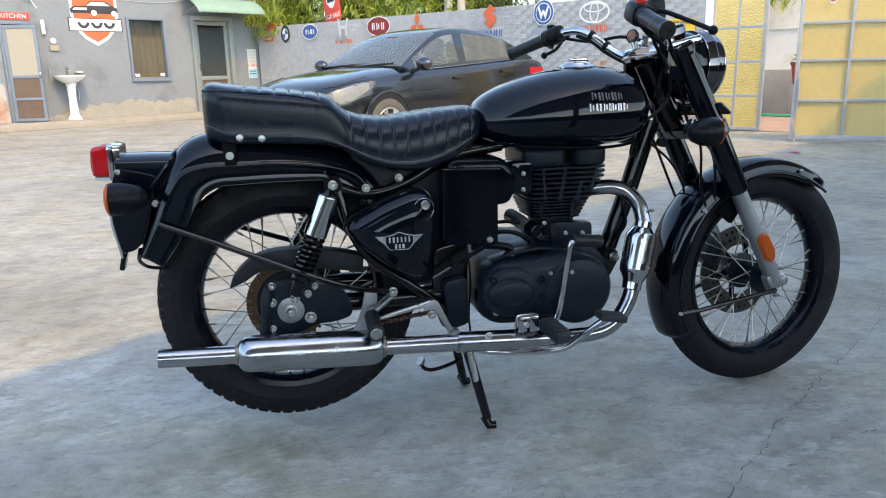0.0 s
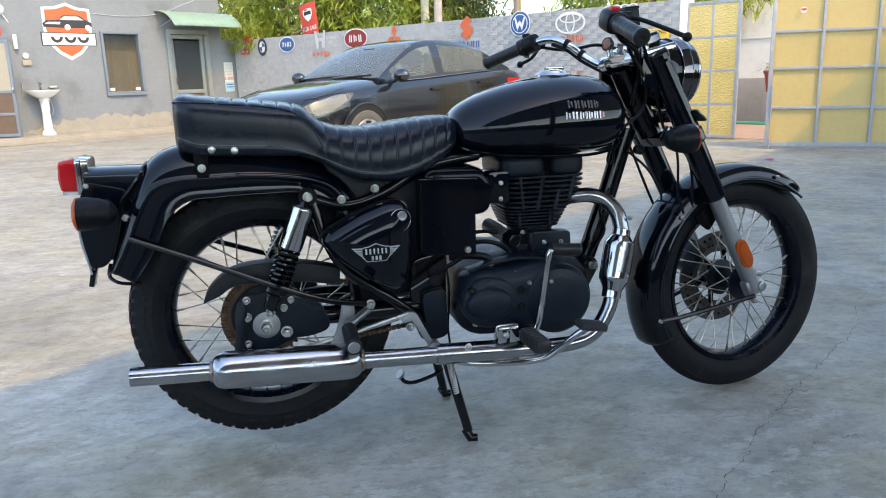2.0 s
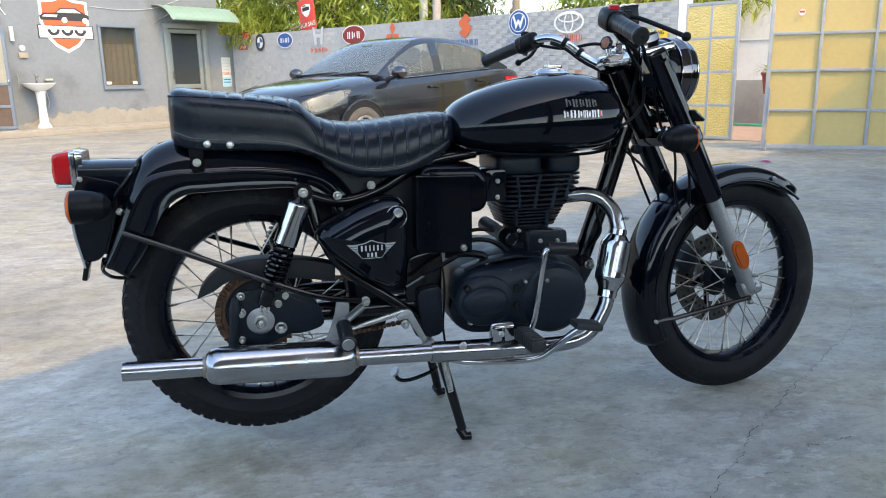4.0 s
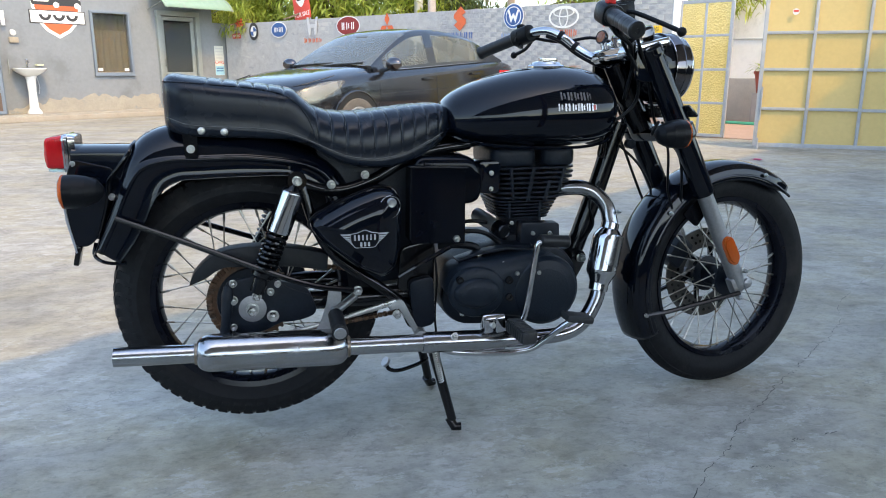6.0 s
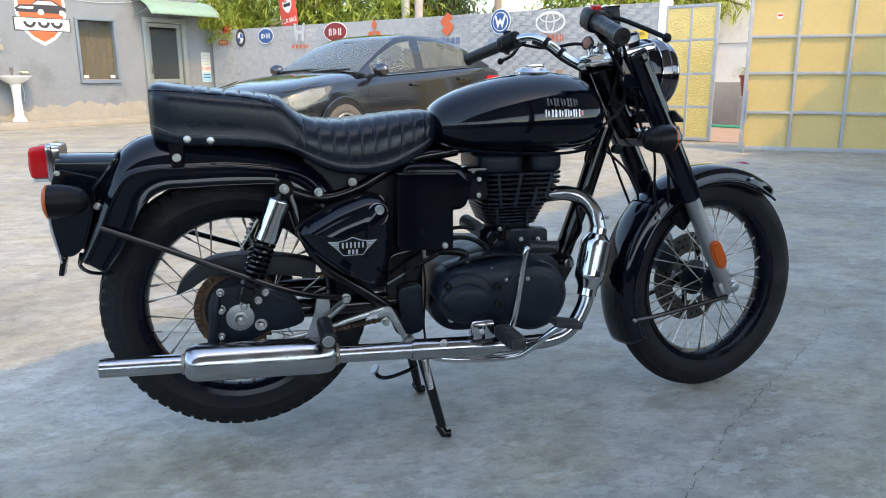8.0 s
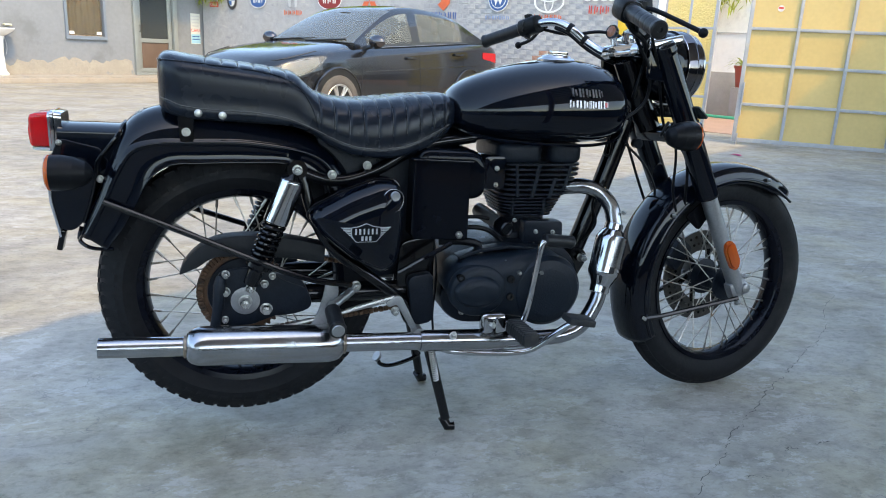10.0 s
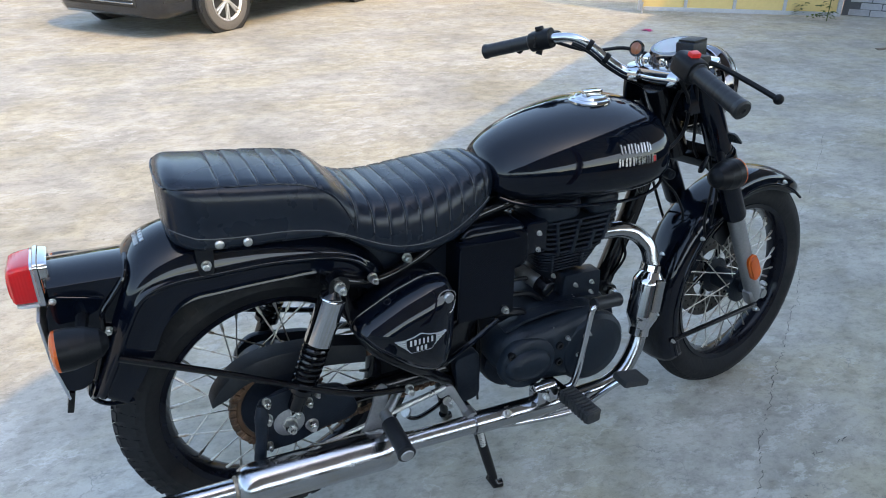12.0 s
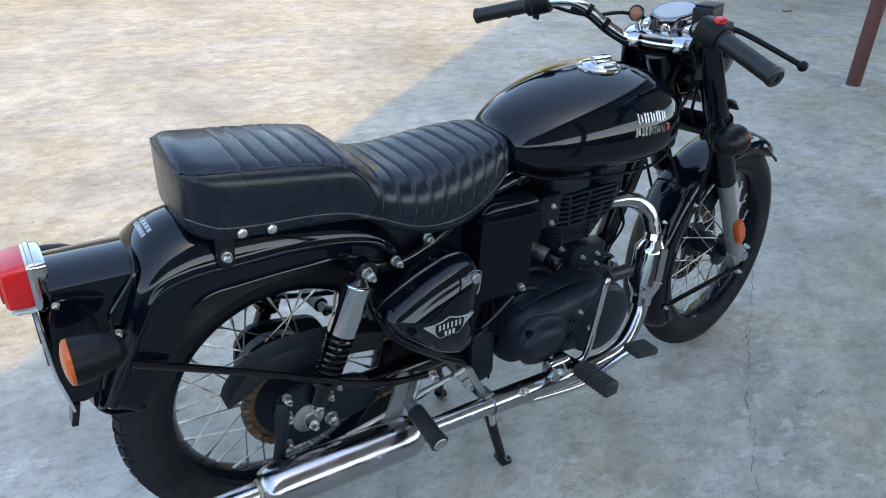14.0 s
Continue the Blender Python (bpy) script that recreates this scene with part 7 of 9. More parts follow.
for s in (-1, 1):
    out = round_poly(PAN, 0.024, 4)
    cx, cz = 0.275, 0.570
    loops = [[Vector((x, s * y, z)) for x, z in inset(out, d)] for d, y in ((0, 0.095), (0, 0.170), (0.0008, 0.178), (0.003, 0.186), (0.0065, 0.193), (0.011, 0.1985), (0.0155, 0.2025), (0.020, 0.2055), (0.0235, 0.2072))]
    for k, y in ((0.92, 0.2105), (0.78, 0.2155), (0.55, 0.2190), (0.2, 0.2200)):
        loops.append([Vector((cx + (p.x - cx) * k, s * y, cz + (p.z - cz) * k)) for p in loops[8]])
    pan = part("side_panel", loft(B(), loops), M_BLACK, bike, "glossy black rounded triangular side panel", angle=75)
    bm = B()
    tube(bm, [(x, s * 0.150, z) for x, z in inset(out, -0.0015)], 0.003, 8, closed=True)
    part("panel_flange", bm, M_FRAME, pan)
    # silver ring put in for the highlight on the lock recess edge
    bm = B()
    ring = [(0.328 + 0.0255 * math.cos(a), 0.627 + 0.0255 * math.sin(a)) for a in np.linspace(0.9, 0.9 + 2 * math.pi, 33)[:-1]]
    tube(bm, [(x, s * (0.2082 - 0.85 * max(0, x - 0.338) - 0.5 * max(0, z - 0.642)), z) for x, z in ring], 0.0010, 6, closed=True)
    part("lock_recess_glint", bm, M_SILVER, pan, "thin silver ring drawn as the highlight on the lock recess")
    bm = lathe(B(), [(0, 0), (0.0115, 0), (0.0115, 0.007), (0.009, 0.010), (0.007, 0.0095), (0, 0.0095)], (0.331, s * 0.203, 0.637), (0, s, 0), 20)
    part("panel_knob", bm, M_ALU, pan, "round silver panel knob")
    # winged badge as plain shapes
    bc = (0.264, 0.557)
    y0, y1 = sorted((s * 0.2140, s * 0.2218))
    for sg in (-1, 1):
        for i in range(5):
            L = (0.057, 0.052, 0.046, 0.040, 0.034)[i]
            zz = bc[1] + 0.0125 - 0.0056 * i
            bm = prism(B(), [(bc[0] + sg * 0.030, zz), (bc[0] + sg * L, zz), (bc[0] + sg * (L - 0.006), zz - 0.0036), (bc[0] + sg * 0.030, zz - 0.0036)], y0, y1, "y")
            part("badge_mark", bm, M_BADGE, pan, smooth=False)
    ring = round_poly([(bc[0] + x, bc[1] + z) for x, z in ((-0.034, 0.013), (-0.018, 0.0150), (0, 0.0225), (0.018, 0.0150), (0.034, 0.013), (0.034, -0.006), (0.024, -0.0215), (-0.024, -0.0215), (-0.034, -0.006))], 0.004, 2)
    part("badge_mark", prism(B(), ring, y0, y1, "y"), M_BADGE, pan, smooth=False)
    part("badge_ground", prism(B(), inset(ring, 0.0017), min(y0, y1) - 0.001, max(y0, y1) + 0.001, "y"), M_BLACK, pan, smooth=False)
    for i, w in enumerate((0.0068, 0.0072, 0.0058, 0.0058, 0.0062, 0.0064)):
        bm = B()
        box(bm, (bc[0] - s * (-0.0235 + 0.0094 * i), s * 0.2224, bc[1] + 0.0035), (w * 0.62, 0.0028, 0.013))
        part("badge_mark", bm, M_BADGE, pan, smooth=False)
    for i in range(3):
        bm = B()
        box(bm, (bc[0] - 0.009 + 0.009 * i, s * 0.2224, bc[1] - 0.0125), (0.0050, 0.0028, 0.010))
        part("badge_mark", bm, M_BADGE, pan, smooth=False)

# ---------------------------------------------------------------- exhaust
path = smooth_line([(0.785, -0.050, 0.624), (0.830, -0.072, 0.633), (0.868, -0.084, 0.634), (0.905, -0.095, 0.618), (0.930, -0.112, 0.587), (0.937, -0.130, 0.540)], 8)
ex = part("exhaust_header", tube(B(), path, 0.0202, 26), M_STEEL, bike, "polished chrome exhaust header pipe")
bm = lathe(B(), [(0.0205, 0.018), (0.0235, 0.020), (0.0240, 0.036), (0.0270, 0.039), (0.0360, 0.053), (0.0388, 0.059), (0.0395, 0.066), (0.0395, 0.150), (0.0385, 0.156), (0.0350, 0.163), (0.0275, 0.180), (0.0258, 0.184), (0.0255, 0.203), (0.0205, 0.206)], (0.941, -0.1265, 0.563), (-0.25, -0.19, -1), 36)
cat = part("catalyser", bm, M_CHROME, ex, "chrome catalyser can")
bm = B()
lathe(bm, [(0.037, 0.014), (0.0415, 0.017), (0.0415, 0.096), (0.037, 0.099)], (0.932, -0.1330, 0.528), (-0.25, -0.19, -1), 18, a0=-0.7, a1=0.9)
part("heat_shield", bm, M_STEEL, cat)
path = smooth_line([(0.900, -0.158, 0.400), (0.884, -0.170, 0.345), (0.845, -0.180, 0.290), (0.79, -0.186, 0.265), (0.70, -0.190, 0.262), (0.60, -0.192, 0.266), (0.405, -0.192, 0.276)], 7)
part("lower_pipe", tube(B(), path, [0.0202] * (len(path) - 14) + [0.0215] * 14, 26), M_STEEL, ex)
bm = B()
rod(bm, (0.62, -0.192, 0.266), (0.405, -0.193, 0.2765), 0.0265, 24)
part("pipe_sleeve", bm, M_STEEL, ex)
d = Vector((-1, 0.006, 0.040)).normalized()
p0 = Vector((0.41, -0.193, 0.276))
bm = lathe(B(), [(0, 0), (0.0218, 0), (0.0218, 0.190), (0.0250, 0.1915), (0.0300, 0.1945), (0.0360, 0.2000), (0.0405, 0.2075), (0.0430, 0.2165), (0.0442, 0.2270), (0.0446, 0.2380), (0.0446, 0.5000), (0.0442, 0.5110), (0.0428, 0.5200), (0.0400, 0.5280), (0.0355, 0.5345), (0.0300, 0.5385), (0.0250, 0.5400), (0.0222, 0.5420), (0.0222, 0.7200), (0.0205, 0.7200), (0.0205, 0.6000), (0, 0.6000)], p0, d, 36)
part("silencer", bm, M_SILENCER, ex, "polished chrome silencer", angle=40)
for h in (0.190, 0.541):
    bm = lathe(B(), [(0.0235, h - 0.005), (0.0262, h - 0.003), (0.0262, h + 0.003), (0.0235, h + 0.005)], p0, d, 30)
    part("weld_bead", bm, mat("heat_tinted_steel", (0.30, 0.25, 0.20), 0.4, 0.9, var=0.3, scale=30), ex)
part("sleeve_bolt", bolt(B(), (0.484, -0.2115, 0.2905), (0, -0.7, 0.7), 0.009, 0.012), M_ZINC, ex)
for q in ((0.952, -0.138, 0.575), (0.925, -0.178, 0.43)):
    part("clamp_bolt", bolt(B(), q, (0.3, -1, 0), 0.005, 0.007), M_ZINC, ex)
# silencer hanger
bm = prism(B(), round_poly([(0.136, 0.300), (0.190, 0.303), (0.202, 0.346), (0.212, 0.400), (0.210, 0.424), (0.196, 0.434), (0.182, 0.424), (0.174, 0.385), (0.160, 0.345)], 0.006, 3), -0.164, -0.157, "y", bevel=0.002)
part("silencer_hanger", bm, M_ALU, bike, "bare aluminium silencer hanger")

# ---------------------------------------------------------------- pegs, levers, stand
for s in (-1, 1):
    bm = B()
    rod(bm, (0.245, 0.145 * s, 0.395), (0.192, 0.195 * s, 0.376), 0.010, 12)
    rod(bm, (0.192, 0.190 * s, 0.376), (0.190, 0.226 * s, 0.376), 0.013, 14)
    pg = part("pillion_peg", bm, M_FRAME if s > 0 else M_ALU, bike, "folding pillion footpeg with rubber sleeve")
    bm = lathe(B(), [(0, 0), (0.018, 0), (0.018, 0.082), (0.0195, 0.085), (0.0195, 0.092), (0.016, 0.094), (0, 0.094)], (0.190, 0.222 * s, 0.376), (0, s, -0.14), 20)
    part("rubber_sleeve", bm, M_GRIP, pg)
    part("end_cap", lathe(B(), [(0, 0), (0.0145, 0), (0.013, 0.002), (0, 0.002)], (0.190, 0.3152 * s, 0.3630), (0, s, -0.14), 18), M_ALU, pg)
    bm = B()
    rod(bm, (0.645, 0.13 * s, 0.290), (0.632, 0.235 * s, 0.318), 0.012, 12)
    fp = part("footpeg", bm, M_FRAME, bike, "rider footpeg with ribbed rubber block")
    mm = frame_of((0.630, 0.232 * s, 0.319), (0.06, s, 0.0))
    bm = prism(B(), round_poly([(-0.019, -0.016), (0.019, -0.016), (0.019, 0.014), (-0.019, 0.014)], 0.007), 0.0, 0.105, "z", bevel=0.005)
    bm.transform(mm)
    part("rubber_block", bm, M_PEG, fp)
    for i in range(9):
        bm = box(B(), (0, 0.0155, 0.008 + 0.0112 * i), (0.034, 0.006, 0.006), bevel=0.0015, seg=1)
        for sd in (-1, 1):
            box(bm, (sd * 0.0195, 0, 0.008 + 0.0112 * i), (0.004, 0.024, 0.006))
        bm.transform(mm)
        part("rubber_rib", bm, M_PEG, fp)
# kick-start lever
bm = B()
tube(bm, smooth_line([(0.600, -0.205, 0.316), (0.650, -0.213, 0.315), (0.668, -0.215, 0.338), (0.683, -0.214, 0.42), (0.697, -0.212, 0.510), (0.707, -0.210, 0.522), (0.722, -0.202, 0.520)], 7), [0.0085] * 20 + [0.0075] * 23, 14)
kick = part("kick_lever", bm, M_CHROME, bike, "chrome kick-start lever")
for x0, x1 in ((0.558, 0.582), (0.588, 0.614)):
    bm = prism(B(), round_poly([(x0, 0.296), (x1, 0.299), (x1, 0.334), (x0, 0.337)], 0.006), -0.226, -0.185, "y", bevel=0.004)
    part("lever_boss", bm, M_CHROME, kick)
bm = lathe(B(), [(0, -0.030), (0.013, -0.028), (0.015, -0.02), (0.015, 0.02), (0.013, 0.028), (0, 0.030)], (0.586, -0.206, 0.330), (1, 0, 0), 18)
part("lever_hinge", bm, M_CHROME, kick)
part("pinch_bolt", bolt(B(), (0.580, -0.223, 0.318), (0, -1, 0), 0.008, 0.008), M_ZINC, kick)
bm = B()
lathe(bm, [(0, 0), (0.0135, 0), (0.0160, 0.003), (0.0160, 0.070), (0.0168, 0.072), (0.0168, 0.079), (0.0145, 0.082), (0, 0.082)], (0.706, -0.2045, 0.5250), (0.079, 0.008, -0.009), 22)
part("kick_rubber", bm, M_GRIP, kick)
# rear brake pedal
bm = B()
tube(bm, smooth_line([(0.795, -0.262, 0.332), (0.765, -0.245, 0.310), (0.715, -0.225, 0.262), (0.675, -0.215, 0.240), (0.60, -0.205, 0.236), (0.48, -0.19, 0.245), (0.42, -0.17, 0.275)], 7), 0.0085, 12)
ped = part("brake_pedal", bm, M_CHROME, bike, "chrome brake pedal with rubber pad")
bm = B()
box(bm, (0.785, -0.275, 0.339), (0.072, 0.050, 0.018), Matrix.Rotation(radians(10), 4, "Y"), bevel=0.006)
part("pedal_pad", bm, M_PEG, ped)
# rear brake linkage casting
bm = prism(B(), round_poly([(0.322, 0.372), (0.350, 0.390), (0.363, 0.383), (0.398, 0.312), (0.410, 0.298), (0.402, 0.288), (0.387, 0.302), (0.350, 0.366), (0.330, 0.360)], 0.006), -0.178, -0.166, "y", bevel=0.003)
part("brake_link", bm, M_ALU, bike, "bare cast brake link arm")
bm = B()
tube(bm, smooth_line([(0.345, -0.170, 0.384), (0.25, -0.160, 0.356), (0.18, -0.150, 0.335)], 4), 0.006, 8)
part("link_rod", bm, M_ZINC, bike)
part("link_bolt", bolt(B(), (0.345, -0.178, 0.352), (0, -1, 0), 0.010, 0.014), M_ZINC, bike)
part("link_end", lathe(B(), [(0, 0), (0.014, 0), (0.014, 0.03), (0, 0.03)], (0.403, -0.165, 0.295), (0, -1, 0), 16), M_ALU, bike)
# centre stand
st = part("centre_stand", rod(B(), (0.455, -0.125, 0.215), (0.455, 0.125, 0.215), 0.013), M_FRAME, bike, "black centre stand with its spring")
for s in (-1, 1):
    bm = B()
    tube(bm, [(0.452, 0.105 * s, 0.225), (0.470, 0.118 * s, 0.150), (0.498, 0.142 * s, 0.030)], [0.014, 0.0135, 0.012], 12)
    part("stand_leg", bm, M_FRAME, st)
    bm = B()
    tube(bm, [(0.490, 0.137 * s, 0.035), (0.503, 0.148 * s, 0.012), (0.520, 0.150 * s, 0.012)], [0.012, 0.013, 0.011], 12)
    part("stand_foot", bm, M_FRAME, st)
bm = B()
tube(bm, smooth_line([(0.492, 0.125, 0.105), (0.470, 0.115, 0.093), (0.405, 0.10, 0.082), (0.372, 0.10, 0.088), (0.360, 0.10, 0.113)], 5), 0.006, 10)
part("stand_tang", bm, M_FRAME, st)
part("tang_pad", lathe(B(), [(0, 0), (0.015, 0), (0.015, 0.008), (0, 0.008)], (0.364, 0.10, 0.110), (-0.7, -0.2, 0.6), 16), M_ALU, st)
bm = B()
q = frame_of((0.452, -0.128, 0.235), (0.20, 0.0, -1))
tube(bm, [q @ Vector((0.007 * math.cos(i * 0.7), 0.007 * math.sin(i * 0.7), 0.10 * i / 150)) for i in range(151)], 0.0019, 5)
part("stand_spring", bm, M_ZINC, st)
# battery-side bracket and cables low down
bm = prism(B(), round_poly([(0.385, 0.42), (0.45, 0.43), (0.455, 0.30), (0.40, 0.29)], 0.02), -0.135, -0.105, "y", bevel=0.006)
part("sprocket_cover", bm, M_SATIN, bike)
bm = B()
tube(bm, smooth_line([(0.355, -0.155, 0.44), (0.42, -0.155, 0.475), (0.49, -0.140, 0.505)], 5), 0.006, 8)
part("frame_strut", bm, M_BLACK, bike)

# ---------------------------------------------------------------- front end (steered)
XF[0] = STEERED
fw = wheel("front_wheel", FC, 0.327, 0.088, "dark spoked front wheel", 2, False)
spokes(fw, FC, 0.048, 0.045, 2, 40)
bm = lathe(B(), [(0, -0.075), (0.018, -0.075), (0.022, -0.055), (0.052, -0.050), (0.052, -0.040), (0.032, -0.035), (0.032, 0.035), (0.055, 0.042), (0.055, 0.055), (0, 0.075)], FC, (0, 1, 0), 36)
part("hub", bm, M_SATIN, fw)
bm = lathe(B(), [(0.078, 0.060), (0.140, 0.060), (0.140, 0.065), (0.078, 0.065)], FC, (0, 1, 0), 64, closed=True)
disc = part("brake_disc", bm, M_DISC, fw, "drilled steel brake disc")
for i in range(36):
    a = 2 * math.pi * i / 36
    for k, rr in enumerate((0.100, 0.122)):
        aa = a + 0.06 * k
        bm = lathe(B(), [(0, 0), (0.0045, 0), (0.0045, 0.0066), (0, 0.0066)], (FC.x + rr * math.cos(aa), 0.0592, FC.z + rr * math.sin(aa)), (0, 1, 0), 8)
        part("disc_hole", bm, M_FRAME, disc)
for i in range(6):
    a = 2 * math.pi * i / 6
    bm = B()
    tube(bm, [(FC.x + 0.05 * math.cos(a), 0.060, FC.z + 0.05 * math.sin(a)), (FC.x + 0.085 * math.cos(a + 0.25), 0.062, FC.z + 0.085 * math.sin(a + 0.25))], 0.008, 8)
    part("disc_carrier", bm, M_FRAME, disc)
# caliper behind the left leg
bm = B()
box(bm, (FC.x - 0.105, 0.075, FC.z + 0.075), (0.06, 0.07, 0.09), Matrix.Rotation(radians(40), 4, "Y"), bevel=0.012)
part("brake_caliper", bm, M_SATIN, bike)

# fork: line through the axle, raked
fa = stem_a
axle = Vector((FC.x - 0.012, 0, FC.z))


def fk(h, s, off=0.0):
    return axle + fa * h + Vector((0, 0.098 * s, 0)) + Vector((math.cos(RAKE), 0, math.sin(RAKE))) * off


for s in (-1, 1):
    bm = lathe(B(), [(0, -0.018), (0.020, -0.014), (0.0225, 0.0), (0.0225, 0.30), (0.021, 0.305), (0, 0.305)], fk(0, s), fa, 24)
    leg = part("fork_slider", bm, M_ALU, bike, "satin silver fork slider")
    bm = B()
    box(bm, fk(0.0, s), (0.06, 0.03, 0.055), Matrix.Rotation(-RAKE, 4, "Y"), bevel=0.010)
    part("axle_clamp", bm, M_ALU, leg)
    part("axle_cap", lathe(B(), [(0, 0), (0.020, 0), (0.020, 0.008), (0.014, 0.010), (0.014, 0.018), (0.008, 0.020), (0, 0.020)], FC + Vector((0.004, 0.105 * s, 0)), (0, s, 0), 20), M_ALU, leg)
    bm = lathe(B(), [(0, 0.300), (0.0285, 0.300), (0.0305, 0.306), (0.0305, 0.715), (0.0325, 0.722), (0.0325, 0.738), (0.029, 0.744), (0, 0.744)], fk(0, s), fa, 24)
    part("fork_shroud", bm, M_BLACK, bike, "glossy black fork shroud")
    bm = lathe(B(), [(0.0305, 0.508), (0.0330, 0.510), (0.0330, 0.522), (0.0305, 0.524)], fk(0, s), fa, 24)
    part("shroud_ring", bm, M_BLACK, bike)
    # side reflector
    out = [Vector((0.017 * math.cos(a), 0.026 * math.sin(a) + (0.014 if math.sin(a) > 0 else -0.014), 0)) for a in np.linspace(0, 2 * math.pi, 25)[:-1]]
    c = fk(0.115, s, 0.0) + Vector((0, 0.0235 * s, 0))
    mz = Matrix.Translation(c) @ Matrix.Rotation(-RAKE, 4, "Y") @ pose(0, 0, 0, 90, 0, 0)
    bm = loft(B(), [[mz @ Vector((p.x * k, p.y * k, -s * h)) for p in out] for k, h in ((1.15, -0.004), (1.15, 0.004), (0.98, 0.005), (0.94, 0.009), (0.2, 0.010))])
    part("side_reflector", bm, M_AMBER, leg, "amber reflector on the fork")
    part("stay_bolt", bolt(B(), fk(0.035, s, 0.018) + Vector((0, 0.022 * s, 0)), (0, s, 0), 0.008, 0.010), M_ZINC, leg)
    part("stay_bolt", bolt(B(), fk(-0.03, s, -0.028) + Vector((0, 0.018 * s, 0)), (0, s, 0), 0.008, 0.010), M_ZINC, leg)
    # lower yoke ears
    bm = lathe(B(), [(0, 0.475), (0.036, 0.475), (0.038, 0.480), (0.038, 0.510), (0, 0.512)], fk(0, s), fa, 24)
    part("yoke_clamp", bm, M_FRAME, bike)
bm = prism(B(), round_poly([(-0.095, -0.028), (0.095, -0.028), (0.10, 0.03), (-0.10, 0.03)], 0.022), -0.014, 0.014, "z", bevel=0.005)
bm.transform(Matrix.Translation(axle + fa * 0.492 + Vector((-0.01, 0, 0))) @ Matrix.Rotation(-RAKE, 4, "Y") @ Matrix.Rotation(radians(-90), 4, "Z"))
part("lower_yoke", bm, M_FRAME, bike)

# front mudguard
bm = B()
loops = []
N = 80
for i in range(N + 1):
    t = i / N
    a = radians(206 - 155 * t)
    R0 = 0.344 + 0.006 * math.sin(math.pi * t)
    flare = max(0, (t - 0.9) / 0.1)
    w = 0.066 - 0.016 * flare ** 2
    ring = []
    for u, rr, _ in smooth_line([(u, rr, 0) for u, rr in ((-1.0, -0.052), (-1.04, -0.046), (-1.0, -0.030), (-0.93, -0.014), (-0.75, -0.003), (-0.4, 0.004), (0, 0.006), (0.4, 0.004), (0.75, -0.003), (0.93, -0.014), (1.0, -0.030), (1.04, -0.046), (1.0, -0.052))], 3):
        r2 = R0 + rr * (1 - 0.35 * flare) + 0.005 * flare * flare
        ring.append(Vector((FC.x + r2 * math.cos(a), u * w, FC.z + r2 * math.sin(a))))
    loops.append(ring)
loft(bm, loops, cap=False, ring=False)
fm = part("front_mudguard", bm, M_BLACK, bike, "glossy black front mudguard", angle=85)
so = fm.modifiers.new("thick", "SOLIDIFY")
so.thickness, so.offset = 0.0025, 0
for s in (-1, 1):
    bm = B()
    tube(bm, [(FC.x + 0.311 * math.cos(radians(a)), 0.0685 * s, FC.z + 0.311 * math.sin(radians(a))) for a in range(50, 206, 5)], 0.004, 8)
    part("edge_bead", bm, M_BLACK, fm)

    def rim_pt(a, rr=0.325):
        return Vector((FC.x + rr * math.cos(radians(a)), 0.069 * s, FC.z + rr * math.sin(radians(a))))
    bm = B()
    tube(bm, [fk(-0.02, s, -0.02) + Vector((0, 0.02 * s, 0)), rim_pt(196, 0.26), rim_pt(193)], 0.007, 8)
    part("rear_stay", bm, M_FRAME, fm)
    for a in (72, 193, 138):
        part("stay_rivet", bolt(B(), rim_pt(a, 0.322) + Vector((0, 0.002 * s, 0)), (0, s, 0), 0.006, 0.006), M_ZINC, fm)
    bm = prism(B(), round_poly([(FC.x - 0.20, FC.z + 0.21), (FC.x - 0.10, FC.z + 0.285), (FC.x - 0.085, FC.z + 0.25), (FC.x - 0.15, FC.z + 0.17)], 0.012), min(0.070 * s, 0.075 * s), max(0.070 * s, 0.075 * s), "y")
    part("fork_bridge_plate", bm, M_FRAME, fm)

# headlamp and top casing
HC = Vector((1.095, 0, 0.945))
bm = lathe(B(), [(0, -0.062), (0.040, -0.059), (0.068, -0.047), (0.083, -0.026), (0.0895, 0.000), (0.0915, 0.026), (0, 0.026)], HC, (1, 0, -0.03), 44)
hl = part("headlamp", bm, M_BLACK, bike, "black headlamp shell with chrome rim")
bm = lathe(B(), [(0.0905, 0.026), (0.0940, 0.027), (0.0950, 0.029), (0.0962, 0.052), (0.0965, 0.056), (0.0975, 0.057), (0.0975, 0.061), (0.0962, 0.063), (0.0955, 0.070), (0.0925, 0.080), (0.0870, 0.088), (0.084, 0.087), (0.088, 0.078), (0.088, 0.026)], HC, (1, 0, -0.03), 48, closed=True)
part("headlamp_rim", bm, M_SMOKE, hl, "dark smoked chrome headlamp rim")
part("rim_bead", lathe(B(), [(0.0958, 0.0265), (0.0968, 0.028), (0.0958, 0.0295), (0.094, 0.028)], HC, (1, 0, -0.03), 44, closed=True), M_CHROME, hl)
part("rim_bead", lathe(B(), [(0.0935, 0.0790), (0.0930, 0.0830), (0.0880, 0.0895), (0.0860, 0.0880)], HC, (1, 0, -0.03), 44, closed=True), M_CHROME, hl)
bm = lathe(B(), [(0.086, 0.086), (0.06, 0.098), (0.03, 0.104), (0, 0.106)], HC, (1, 0, -0.03), 40)
part("headlamp_glass", bm, M_CLEAR, hl)
bm = lathe(B(), [(0.084, 0.084), (0.05, 0.06), (0, 0.052)], HC, (1, 0, -0.03), 36)
part("reflector_bowl", bm, M_CHROME, hl)
